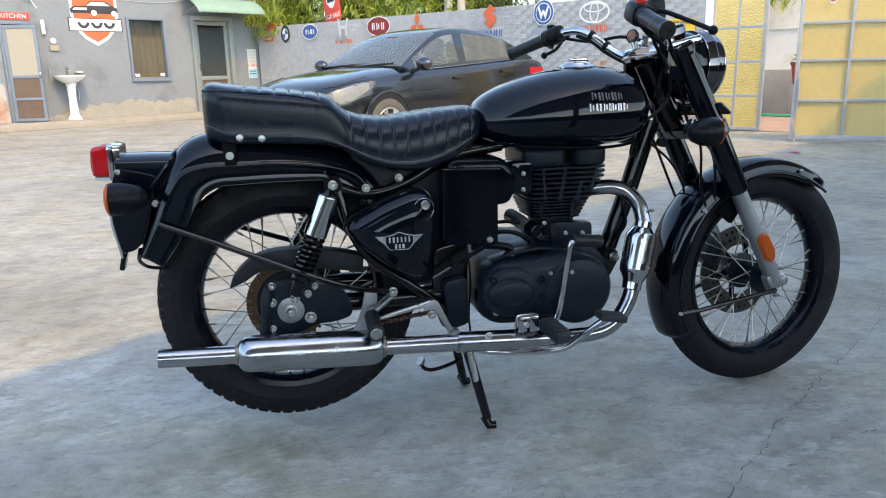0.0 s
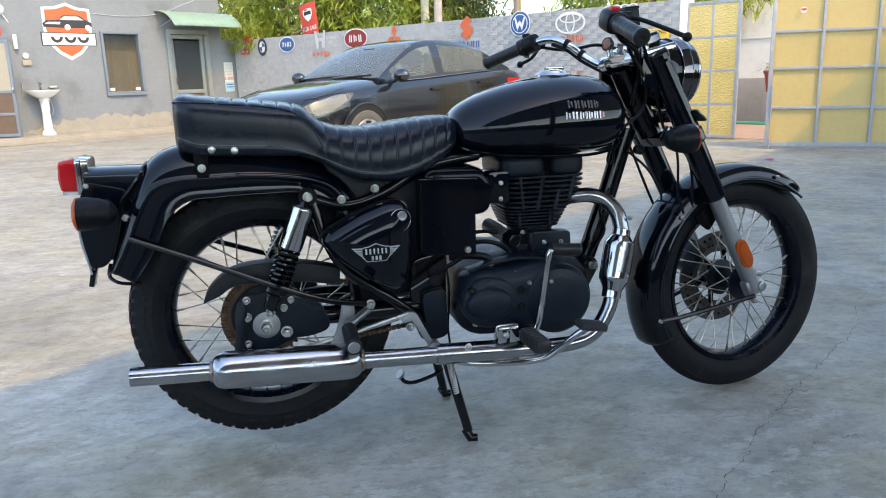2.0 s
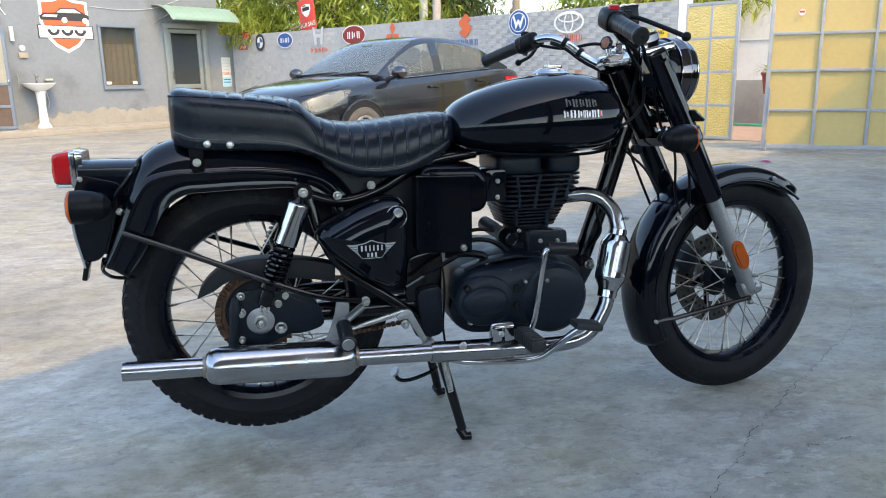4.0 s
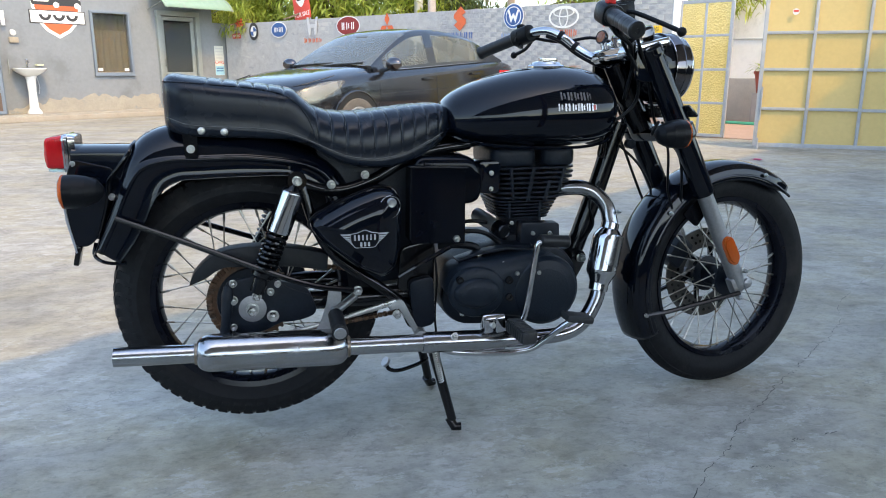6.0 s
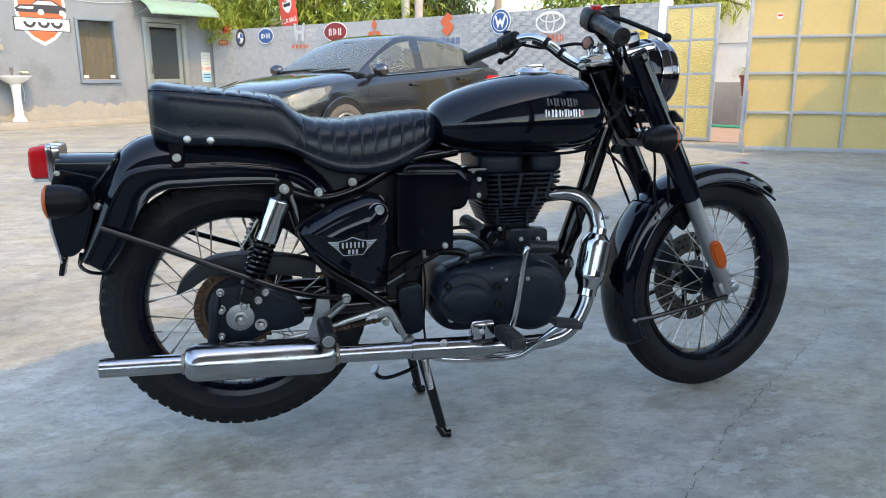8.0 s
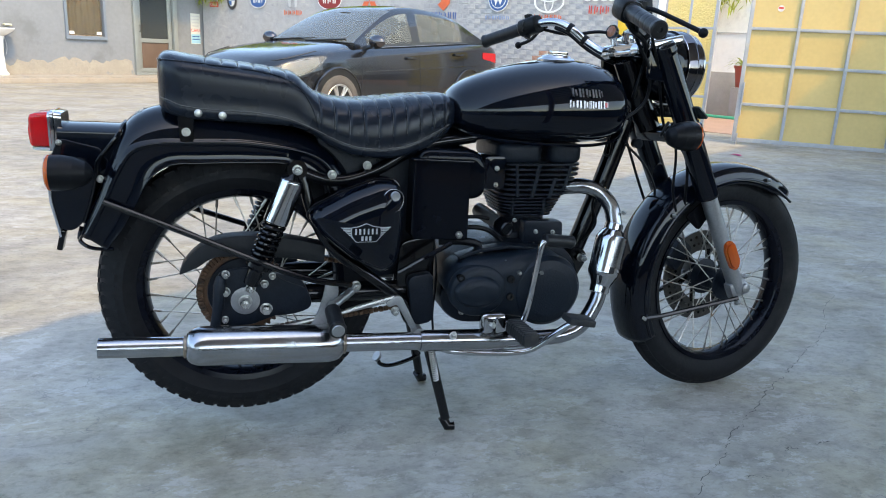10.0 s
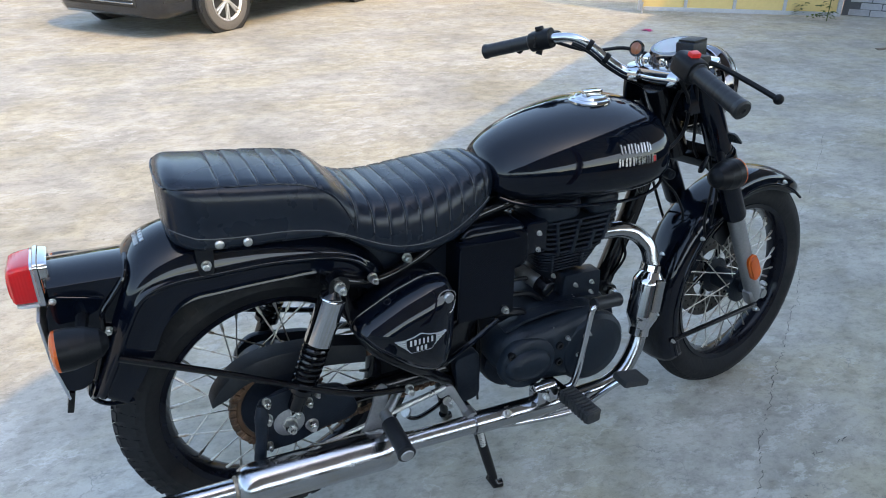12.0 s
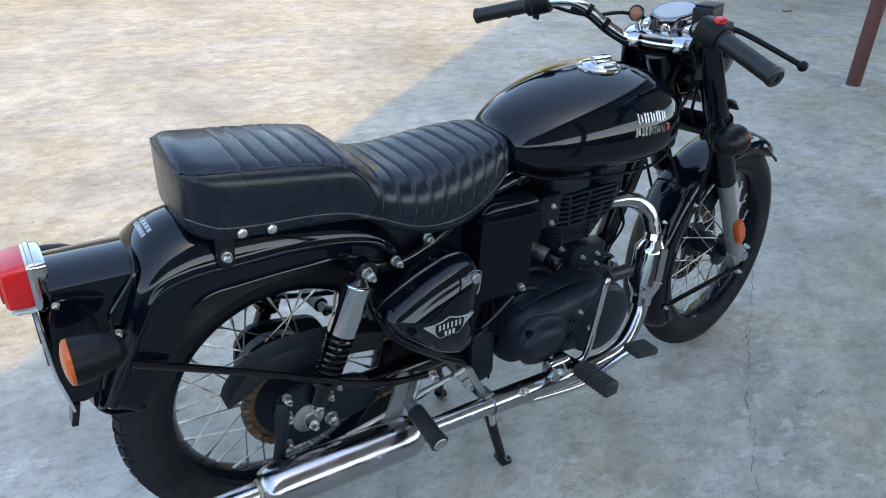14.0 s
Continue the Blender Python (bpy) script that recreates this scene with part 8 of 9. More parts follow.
part("rim_screw", bolt(B(), HC + Vector((0.068, -0.03, -0.091)), (0, -0.3, -1), 0.005, 0.006), M_ZINC, hl)
for s in (-1, 1):
    bm = prism(B(), round_poly([(0.985, 0.905), (1.05, 0.90), (1.10, 0.925), (1.10, 0.965), (1.05, 0.985), (0.985, 0.99)], 0.02), min(0.092 * s, 0.104 * s), max(0.092 * s, 0.104 * s), "y", bevel=0.003)
    part("headlamp_ear", bm, M_BLACK, hl)
bm = prism(B(), round_poly([(-0.105, -0.080), (0.105, -0.080), (0.10, 0.055), (-0.10, 0.055)], 0.035), -0.011, 0.011, "z", bevel=0.006)
TOPC = Vector((1.055, 0, 1.002))
topm = Matrix.Translation(TOPC) @ Matrix.Rotation(radians(-12), 4, "Y") @ Matrix.Rotation(radians(-90), 4, "Z")
bm.transform(topm)
yoke = part("top_yoke", bm, M_CHROME, bike, "polished chrome top yoke with instruments")
spc = Vector((1.058, 0.010, 1.018))
spa = Vector((-0.30, 0, 1))
bm = lathe(B(), [(0, -0.01), (0.050, -0.01), (0.058, 0.006), (0.058, 0.024), (0.054, 0.030), (0.047, 0.030), (0.045, 0.024), (0, 0.024)], spc, spa, 40)
sp = part("speedometer", bm, M_SMOKE, yoke, "round chrome speedometer")
bm = lathe(B(), [(0, 0.026), (0.045, 0.026), (0, 0.0262)], spc, spa, 36)
part("dial", bm, mat("blue_grey_dial", (0.10, 0.12, 0.16), 0.4), sp)
qd = frame_of(spc, spa)
for i in range(11):
    a = radians(-40 + 26 * i)
    bm = box(B(), (0.037 * math.cos(a), 0.037 * math.sin(a), 0.0275), (0.009, 0.002, 0.001), Matrix.Rotation(a, 4, "Z"))
    bm.transform(qd)
    part("dial_tick", bm, M_SIGNWHITE, sp)
bm = box(B(), (0.012, 0.008, 0.0285), (0.05, 0.0025, 0.001), Matrix.Rotation(0.6, 4, "Z"))
bm.transform(qd)
part("needle", bm, M_REDPAINT, sp)
bm = lathe(B(), [(0, 0.032), (0.047, 0.031), (0.048, 0.029)], spc, spa, 36)
part("dial_glass", bm, M_CLEAR, sp).visible_shadow = False
for p, r in (((1.020, -0.055, 1.006), 0.017), ((1.020, 0.060, 1.006), 0.017)):
    bm = lathe(B(), [(0, 0), (r, 0), (r, 0.010), (r * 0.8, 0.016), (0, 0.017)], p, spa, 20)
    part("fork_cap", bm, M_CHROME, yoke)
bm = lathe(B(), [(0, 0), (0.014, 0), (0.014, 0.012), (0.010, 0.020), (0, 0.020)], (1.012, 0.0, 1.004), spa, 18)
part("ignition_lock", bm, M_CHROME, yoke)
# small round warning lamp on a stem
wl_ = part("warning_lamp", rod(B(), (1.005, 0.075, 0.985), (1.000, 0.080, 1.024), 0.006), M_CHROME, yoke, "round amber warning lamp in chrome ring")
bm = lathe(B(), [(0, -0.008), (0.018, -0.008), (0.020, 0.0), (0.018, 0.004), (0.015, 0.003), (0, 0.003)], (1.000, 0.082, 1.036), (-0.9, -0.25, 0.2), 24)
part("lamp_ring", bm, M_FRAME, wl_)
bm = lathe(B(), [(0, 0.007), (0.008, 0.006), (0.0148, 0.0035)], (1.000, 0.082, 1.036), (-0.9, -0.25, 0.2), 20)
part("amber_face", bm, mat("brown_amber", (0.22, 0.07, 0.03), 0.3), wl_)

# handlebar: left side points, mirrored
LB_ = [UNSTEER @ Vector(p) for p in ((0.985, 0.020, 0.974), (0.978, 0.061, 0.974), (0.962, 0.092, 0.978), (0.927, 0.124, 1.004), (0.893, 0.150, 1.034), (0.860, 0.180, 1.050), (0.828, 0.220, 1.045), (0.800, 0.262, 1.032), (0.726, 0.372, 0.992))]
RB_ = [Vector((p.x, -p.y, p.z)) for p in LB_[:4]] + [UNSTEER @ Vector(p) for p in ((0.905, -0.160, 1.046), (0.878, -0.190, 1.066), (0.853, -0.225, 1.071), (0.836, -0.262, 1.066), (0.826, -0.410, 1.023))]
bm = tube(B(), smooth_line(RB_[::-1] + LB_, 5), 0.0115, 16)
hb = part("handlebar", bm, M_CHROME, bike, "chrome handlebar")
for pts, s in ((LB_, 1), (RB_, -1)):
    a, e = pts[7], pts[8]
    d = (e - a).normalized()
    g0 = e - d * 0.128
    n_r = []
    for i in range(40):
        h = 0.13 * i / 39
        n_r.append((0.0178 - (0.0007 if i in (13, 20, 27) else 0), h))
    prof = [(0, -0.002), (0.0205, -0.002), (0.021, 0.004), (0.0182, 0.007)] + [(r, h + 0.008) for r, h in n_r[:-3]] + [(0.0195, 0.132), (0.0195, 0.139), (0.016, 0.142), (0.006, 0.142), (0.005, 0.139), (0, 0.139)]
    grip = part("grip", lathe(B(), prof, g0 - d * 0.006, d, 22), M_GRIP, hb, "black ribbed rubber grip")
    # switch cluster
    c = g0 - d * 0.036
    mq = frame_of(c, d)
    b2 = prism(B(), round_poly([(-0.027, -0.025), (0.025, -0.027), (0.029, 0.020), (-0.023, 0.027)], 0.021, 6), -0.026, 0.030, "z", bevel=0.005)
    b2.transform(mq)
    sw = part("switch_housing", b2, M_PLASTIC, hb, "black plastic switch housing")
    up = (Vector((0, 0, 1)) - d * d.z).normalized()
    back = d.cross(up) * (1 if s > 0 else -1)
    bq = B()
    box(bq, (0, 0, 0), (0.022, 0.016, 0.012), bevel=0.003)
    bq.transform(frame_of(c + up * 0.027 + d * 0.004, up))
    part("red_switch" if s < 0 else "grey_switch", bq, M_REDBTN if s < 0 else M_PLASTIC, sw)
    if s > 0:
        for k in range(2):
            part("switch_button", lathe(B(), [(0, 0), (0.007, 0), (0.007, 0.007), (0, 0.008)], c + Vector((-0.022, 0, -0.012 + 0.016 * k)), (-1, 0, 0.1), 12), M_PLASTIC, sw)
        bm = B()
        tube(bm, [c + Vector((-0.005, 0, -0.02)), c + Vector((-0.012, 0, -0.036))], [0.006, 0.009], 10)
        part("horn_button", bm, M_PLASTIC, sw)
    # lever
    if s < 0:
        ball = UNSTEER @ Vector((0.949, -0.387, 1.022))
        lv = smooth_line([c + Vector((0.03, 0, 0.004)), c + Vector((0.052, -0.025, 0.0)), (c + Vector((0.052, -0.025, 0.0))).lerp(ball, 0.5) + Vector((0.004, 0, 0.0)), ball], 6)
    else:
        ball = UNSTEER @ Vector((0.835, 0.385, 0.985))
        lv = smooth_line([c + Vector((0.03, 0, 0.004)), c + Vector((0.050, 0.03, 0.0)), ball.lerp(c, 0.35) + Vector((0.03, 0, 0)), ball], 6)
    bm = tube(B(), lv, [0.0085, 0.008, 0.0075, 0.007, 0.0065] + [0.0055] * (len(lv) - 5), 10)
    lever = part("hand_lever", bm, M_PLASTIC, hb, "black hand lever with ball end")
    bm = B()
    bmesh.ops.create_uvsphere(bm, u_segments=14, v_segments=10, radius=0.0105, matrix=Matrix.Translation(ball))
    part("lever_ball", bm, M_PLASTIC, lever)
    bm = B()
    box(bm, c + Vector((0.028, 0, 0.006)), (0.040, 0.034, 0.026), bevel=0.007)
    part("lever_clamp", bm, M_PLASTIC, lever)
# brake reservoir
rc = UNSTEER @ Vector((0.912, -0.176, 1.072))
bm = box(B(), rc + Vector((0, 0, 0.006)), (0.044, 0.048, 0.044), Matrix.Rotation(radians(-6), 4, "Y"), bevel=0.006)
rs = part("brake_reservoir", bm, M_SATIN, hb, "black brake fluid reservoir")
bm = box(B(), rc + Vector((0.002, 0, 0.029)), (0.040, 0.044, 0.007), Matrix.Rotation(radians(-6), 4, "Y"), bevel=0.003)
part("reservoir_lid", bm, M_PLASTIC, rs)
# bar clamps and cable bands
for p in (LB_[1], RB_[1]):
    part("bar_clamp", lathe(B(), [(0, -0.014), (0.020, -0.014), (0.020, 0.014), (0, 0.014)], p, (0, 1, 0), 18), M_CHROME, hb)
    part("clamp_bolt", bolt(B(), p + Vector((-0.018, 0, -0.006)), (-1, 0, -0.2), 0.006, 0.008), M_ZINC, hb)
for pts in (LB_, RB_):
    for f in (3, 4):
        d = (pts[f + 1] - pts[f - 1]).normalized()
        part("cable_band", lathe(B(), [(0.0116, -0.006), (0.0150, -0.006), (0.0150, 0.006), (0.0116, 0.006)], pts[f], d, 16), M_PLASTIC, hb)
# cables
cl = LB_[7]
for pts, r, nm in (
        ([cl + Vector((0.03, 0, 0.005)), Vector((0.92, 0.17, 1.03)), Vector((0.99, 0.10, 1.035)), Vector((1.06, 0.05, 0.99)), Vector((1.03, 0.04, 0.88)), Vector((0.98, 0.05, 0.76))], 0.0045, "clutch_cable"),
        ([RB_[7] + Vector((0.03, 0, 0)), Vector((0.93, -0.12, 1.00)), Vector((0.99, -0.10, 0.93)), Vector((1.00, -0.08, 0.85)), Vector((0.93, -0.06, 0.79))], 0.0045, "throttle_cable"),
        ([Vector((0.93, -0.15, 1.06)), Vector((0.97, -0.12, 1.02)), Vector((1.02, -0.10, 0.93)), Vector((1.06, -0.07, 0.85)), Vector((1.10, -0.05, 0.78)), Vector((1.15, -0.085, 0.70)), Vector((1.18, -0.06, 0.55))], 0.004, "brake_hose"),
        ([LB_[5] + Vector((0, 0, -0.014)), LB_[4] + Vector((0.0, 0, -0.016)), LB_[3] + Vector((0.002, 0, -0.018)), LB_[2] + Vector((0.004, 0, -0.018)), Vector((1.01, 0.05, 0.94)), Vector((1.02, 0.03, 0.88))], 0.0055, "wiring_loom"),
        ([RB_[5] + Vector((0, 0, -0.014)), RB_[4] + Vector((0.0, 0, -0.016)), RB_[3] + Vector((0.002, 0, -0.018)), RB_[2] + Vector((0.004, 0, -0.018)), Vector((1.01, -0.05, 0.94)), Vector((1.0, -0.03, 0.86))], 0.0055, "wiring_loom"),
        ([Vector((1.08, 0.02, 0.90)), Vector((1.05, 0.08, 0.82)), Vector((1.10, 0.09, 0.70)), Vector((1.20, 0.09, 0.50)), Vector((1.30, 0.085, 0.40))], 0.004, "speedometer_cable"),
        ([Vector((1.04, -0.13, 0.80)), Vector((1.015, -0.14, 0.775)), Vector((1.03, -0.12, 0.765)), Vector((1.07, -0.10, 0.775))], 0.004, "indicator_wire"),
        ([Vector((1.055, -0.125, 0.80)), Vector((1.075, -0.128, 0.72)), Vector((1.10, -0.10, 0.62)), Vector((1.13, -0.085, 0.56))], 0.0035, "brake_line")):
    part(nm, tube(B(), smooth_line(pts, 7), r, 8), M_PLASTIC, bike)
# front indicators and number plate
ax = UNSTEER @ Vector((1.062, -0.192, 0.781))
for s in (-1, 1):
    indicator((ax.x + 0.028, s * abs(ax.y), ax.z), (1, 0, 0), s, "front_indicator", fk(0.525, s)[:])
bm = prism(B(), round_poly([(-0.135, -0.022), (0.135, -0.022), (0.135, 0.022), (-0.135, 0.022)], 0.008), -0.002, 0.002, "z")
bm.transform(Matrix.Translation((1.150, 0, 0.826)) @ Matrix.Rotation(radians(42), 4, "Y") @ Matrix.Rotation(radians(-90), 4, "Z"))
part("front_plate", bm, mat("dark_tinted_plate", (0.05, 0.06, 0.065), 0.2, var=0.1, coat=0.6), bike, "dark glossy plate ahead of the fork")
bm = B()
box(bm, (1.10, 0, 0.843), (0.12, 0.05, 0.012), bevel=0.003)
part("plate_bracket", bm, M_FRAME, bike)
XF[0] = Matrix.Identity(4)
# steering lock and dangling wires by the head
part("steering_lock", lathe(B(), [(0, 0), (0.013, 0), (0.013, 0.02), (0.006, 0.022), (0, 0.020)], (1.02, -0.045, 0.745), (0, -1, 0), 16), M_SATIN, bike)
for pts in ([(0.95, -0.03, 0.76), (0.925, -0.06, 0.72), (0.94, -0.06, 0.715), (0.955, -0.04, 0.75)], [(1.0, -0.03, 0.74), (1.05, -0.05, 0.69), (1.09, -0.05, 0.63), (1.10, -0.045, 0.60)], [(0.95, -0.025, 0.64), (0.92, -0.03, 0.58), (0.935, -0.03, 0.52), (0.90, -0.03, 0.47)]):
    part("wire", tube(B(), smooth_line(pts, 6), 0.0035, 7), M_PLASTIC, bike)

# ---------------------------------------------------------------- parked saloon car
M_CARPAINT = mat("dusty_black_car_paint", (0.009, 0.011, 0.015), 0.15, var=0.3, scale=2, coat=0.5, rvar=0.06, stain=(0.050, 0.047, 0.044), stain_scale=1.6, stain_amount=0.18)
M_CARTYRE = mat("dusty_tyre", (0.11, 0.10, 0.09), 0.85, var=0.2, scale=10)
M_ALLOY = mat("dull_silver_alloy", (0.55, 0.54, 0.52), 0.35, 0.7, var=0.12, scale=12)
M_CARTRIM = mat("black_car_trim", (0.012, 0.012, 0.012), 0.5, var=0.2)
M_SEATCLOTH = mat("dark_seat_cloth", (0.05, 0.05, 0.055), 0.9, var=0.2)
XF[0] = YARD @ Matrix.Translation((6.285, 5.53, 0)) @ Matrix.Rotation(math.pi, 4, "Z")
car = thing("car", "dusty black four-door saloon car parked by the wall", "car", (0, 0, 0))
SX = (-2.24, -2.17, -2.0, -1.7, -1.285, -0.8, 0.0, 0.7, 0.95, 1.285, 1.6, 1.9, 2.05, 2.13)
SW = (0.60, 0.70, 0.79, 0.83, 0.85, 0.85, 0.85, 0.85, 0.85, 0.85, 0.835, 0.785, 0.70, 0.56)
SB = (0.42, 0.33, 0.26, 0.22, 0.20, 0.20, 0.20, 0.20, 0.20, 0.20, 0.20, 0.19, 0.20, 0.24)
SS = (0.88, 0.96, 1.015, 1.04, 1.030, 1.005, 0.955, 0.915, 0.895, 0.865, 0.825, 0.765, 0.705, 0.63)
ST = (0.93, 1.02, 1.065, 1.085, 1.06, 1.02, 0.98, 0.985, 0.97, 0.935, 0.885, 0.82, 0.755, 0.69)


def car_section(x):
    w, zb, zs, zt = (curve1(SX, k, x) for k in (SW, SB, SS, ST))
    return [(0, zb), (w * 0.86, zb), (w * 0.965, zb + 0.06), (w * 0.985, zb + 0.20), (w, zb + 0.36), (w * 0.985, zs - 0.10), (w * 0.955, zs - 0.02), (w * 0.90, zs + 0.01), (w * 0.72, zt - 0.005), (w * 0.4, zt + 0.012), (0, zt + 0.018)]


bm = B()
loops = []
for x in sorted(set(list(np.linspace(-2.24, 2.13, 56)))):
    h = car_section(x)
    loops.append([Vector((x, y, z)) for y, z in h] + [Vector((x, -y, z)) for y, z in h[-2:0:-1]])
loft(bm, loops)
body = part("body", bm, M_CARPAINT, car, "dusty black car body", angle=40)


def side_y(x, z):
    h = car_section(x)[1:9]
    for (y0, z0), (y1, z1) in zip(h, h[1:]):
        if z0 <= z <= z1:
            t = (z - z0) / max(1e-6, z1 - z0)
            return y0 + (y1 - y0) * t
    return h[-1][0] if z > h[-1][1] else h[0][0]


def patch(name, xs, zlo, zhi, s, material, parent, lift=0.006, label="", nz=5, thick=0.02):
    """A panel laid on the car's side between two height profiles."""
    bm = B()
    G, K = [], []
    for x in xs:
        a, b = zlo(x), zhi(x)
        G.append([bm.verts.new((x, s * (side_y(x, a + (b - a) * k / nz) + lift), a + (b - a) * k / nz)) for k in range(nz + 1)])
        K.append([bm.verts.new((x, s * (side_y(x, a + (b - a) * k / nz) - thick), a + (b - a) * k / nz)) for k in range(nz + 1)])
    for i in range(len(xs) - 1):
        for k in range(nz):
            bm.faces.new((G[i][k], G[i + 1][k], G[i + 1][k + 1], G[i][k + 1]))
        bm.faces.new((G[i][0], G[i + 1][0], K[i + 1][0], K[i][0]))
        bm.faces.new((G[i][nz], G[i + 1][nz], K[i + 1][nz], K[i][nz]))
    for i in (0, len(xs) - 1):
        for k in range(nz):
            bm.faces.new((G[i][k], G[i][k + 1], K[i][k + 1], K[i][k]))
    return part(name, bm, material, parent, label)


# cabin: hollow, with real window openings
CX = (-1.80, -1.62, -1.45, -1.28, -1.10, -0.95, -0.60, -0.20, 0.05, 0.20, 0.40, 0.60, 0.78, 0.92)
CR = (1.085, 1.16, 1.235, 1.31, 1.375, 1.412, 1.450, 1.455, 1.425, 1.385, 1.29, 1.18, 1.075, 0.985)


def cabin_section(x):
    r = curve1(CX, CR, x)
    belt = curve1(SX, SS, x) + 0.012
    belt = min(belt, r - 0.01)
    wb, wt = curve1(SX, SW, x) * 0.90, 0.60
    k = min(1, max(0.02, (r - belt) / 0.48))
    wt2 = wb + (wt - wb) * k
    return [(wb, belt), (wb + (wt2 - wb) * 0.10, belt + (r - belt) * 0.10), (wb + (wt2 - wb) * 0.45, belt + (r - belt) * 0.48), (wb + (wt2 - wb) * 0.82, belt + (r - belt) * 0.84), (wt2 * 0.97, r - 0.020 * k), (wt2 * 0.84, r), (wt2 * 0.42, r + 0.014), (0, r + 0.018)]


xs = sorted(set([round(float(v), 3) for v in np.linspace(-1.80, 0.92, 69)]))
secs = [cabin_section(x) for x in xs]
paint, glass_s, glass_f, glass_r = B(), {(-1, 0): B(), (-1, 1): B(), (1, 0): B(), (1, 1): B()}, B(), B()


def quad(bm, P):
    bm.faces.new([bm.verts.new(p) for p in P])


for i in range(len(xs) - 1):
    xm = (xs[i] + xs[i + 1]) / 2
    for s in (-1, 1):
        for k in range(7):
            a, b = secs[i], secs[i + 1]
            P = [Vector((xs[i], s * a[k][0], a[k][1])), Vector((xs[i + 1], s * b[k][0], b[k][1])), Vector((xs[i + 1], s * b[k + 1][0], b[k + 1][1])), Vector((xs[i], s * a[k + 1][0], a[k + 1][1]))]
            target = paint
            if 1 <= k <= 2:
                if -0.13 < xm < 0.74:
                    target = glass_s[(s, 0)]
                elif -1.22 < xm < -0.26:
                    target = glass_s[(s, 1)]
            if k >= 4 and xm > 0.16:
                target = glass_f
            if k >= 4 and xm < -1.08 and xm > -1.72:
                target = glass_r
            quad(target, P)
for b in (paint, glass_f, glass_r, *glass_s.values()):
    bmesh.ops.remove_doubles(b, verts=b.verts, dist=1e-4)
part("cabin_shell", paint, M_CARPAINT, car, angle=40)
for (s, k), b in glass_s.items():
    g = part("front_side_window" if k == 0 else "rear_side_window", b, M_CARGLASS, car)
    g.visible_shadow = False
part("windscreen", glass_f, M_CARGLASS, car).visible_shadow = False
part("rear_window", glass_r, M_CARGLASS, car).visible_shadow = False
LAMP_X, LAMP_LO, LAMP_HI = (1.45, 1.55, 1.72, 1.90, 1.98, 2.05), (0.800, 0.725, 0.640, 0.595, 0.595, 0.63), (0.822, 0.820, 0.800, 0.755, 0.730, 0.695)
# interior
bm = B()
box(bm, (0.62, 0, 0.93), (0.5, 1.38, 0.12), bevel=0.03)
part("dashboard", bm, M_CARTRIM, car)
for x in (-0.34, -1.15):
    for y in (-0.36, 0.36):
        bm = B()
        box(bm, (x, y, 1.00), (0.14, 0.50, 0.44), Matrix.Rotation(radians(-12), 4, "Y"), bevel=0.05)
        seat_c = part("car_seat", bm, M_SEATCLOTH, car)
        bm = B()
        box(bm, (x - 0.05, y, 1.27), (0.09, 0.26, 0.17), bevel=0.035)
        part("headrest", bm, M_SEATCLOTH, seat_c)
lathe_w = lathe(B(), [(0.165, -0.012), (0.18, -0.012), (0.18, 0.012), (0.165, 0.012)], (0.30, -0.36, 0.98), (-0.9, 0, 0.4), 24, closed=True)
part("steering_wheel", lathe_w, M_CARTRIM, car)
bm = B()
box(bm, (-0.28, 0, 0.86), (2.5, 1.44, 0.03))
part("cabin_floor", bm, M_CARTRIM, car)

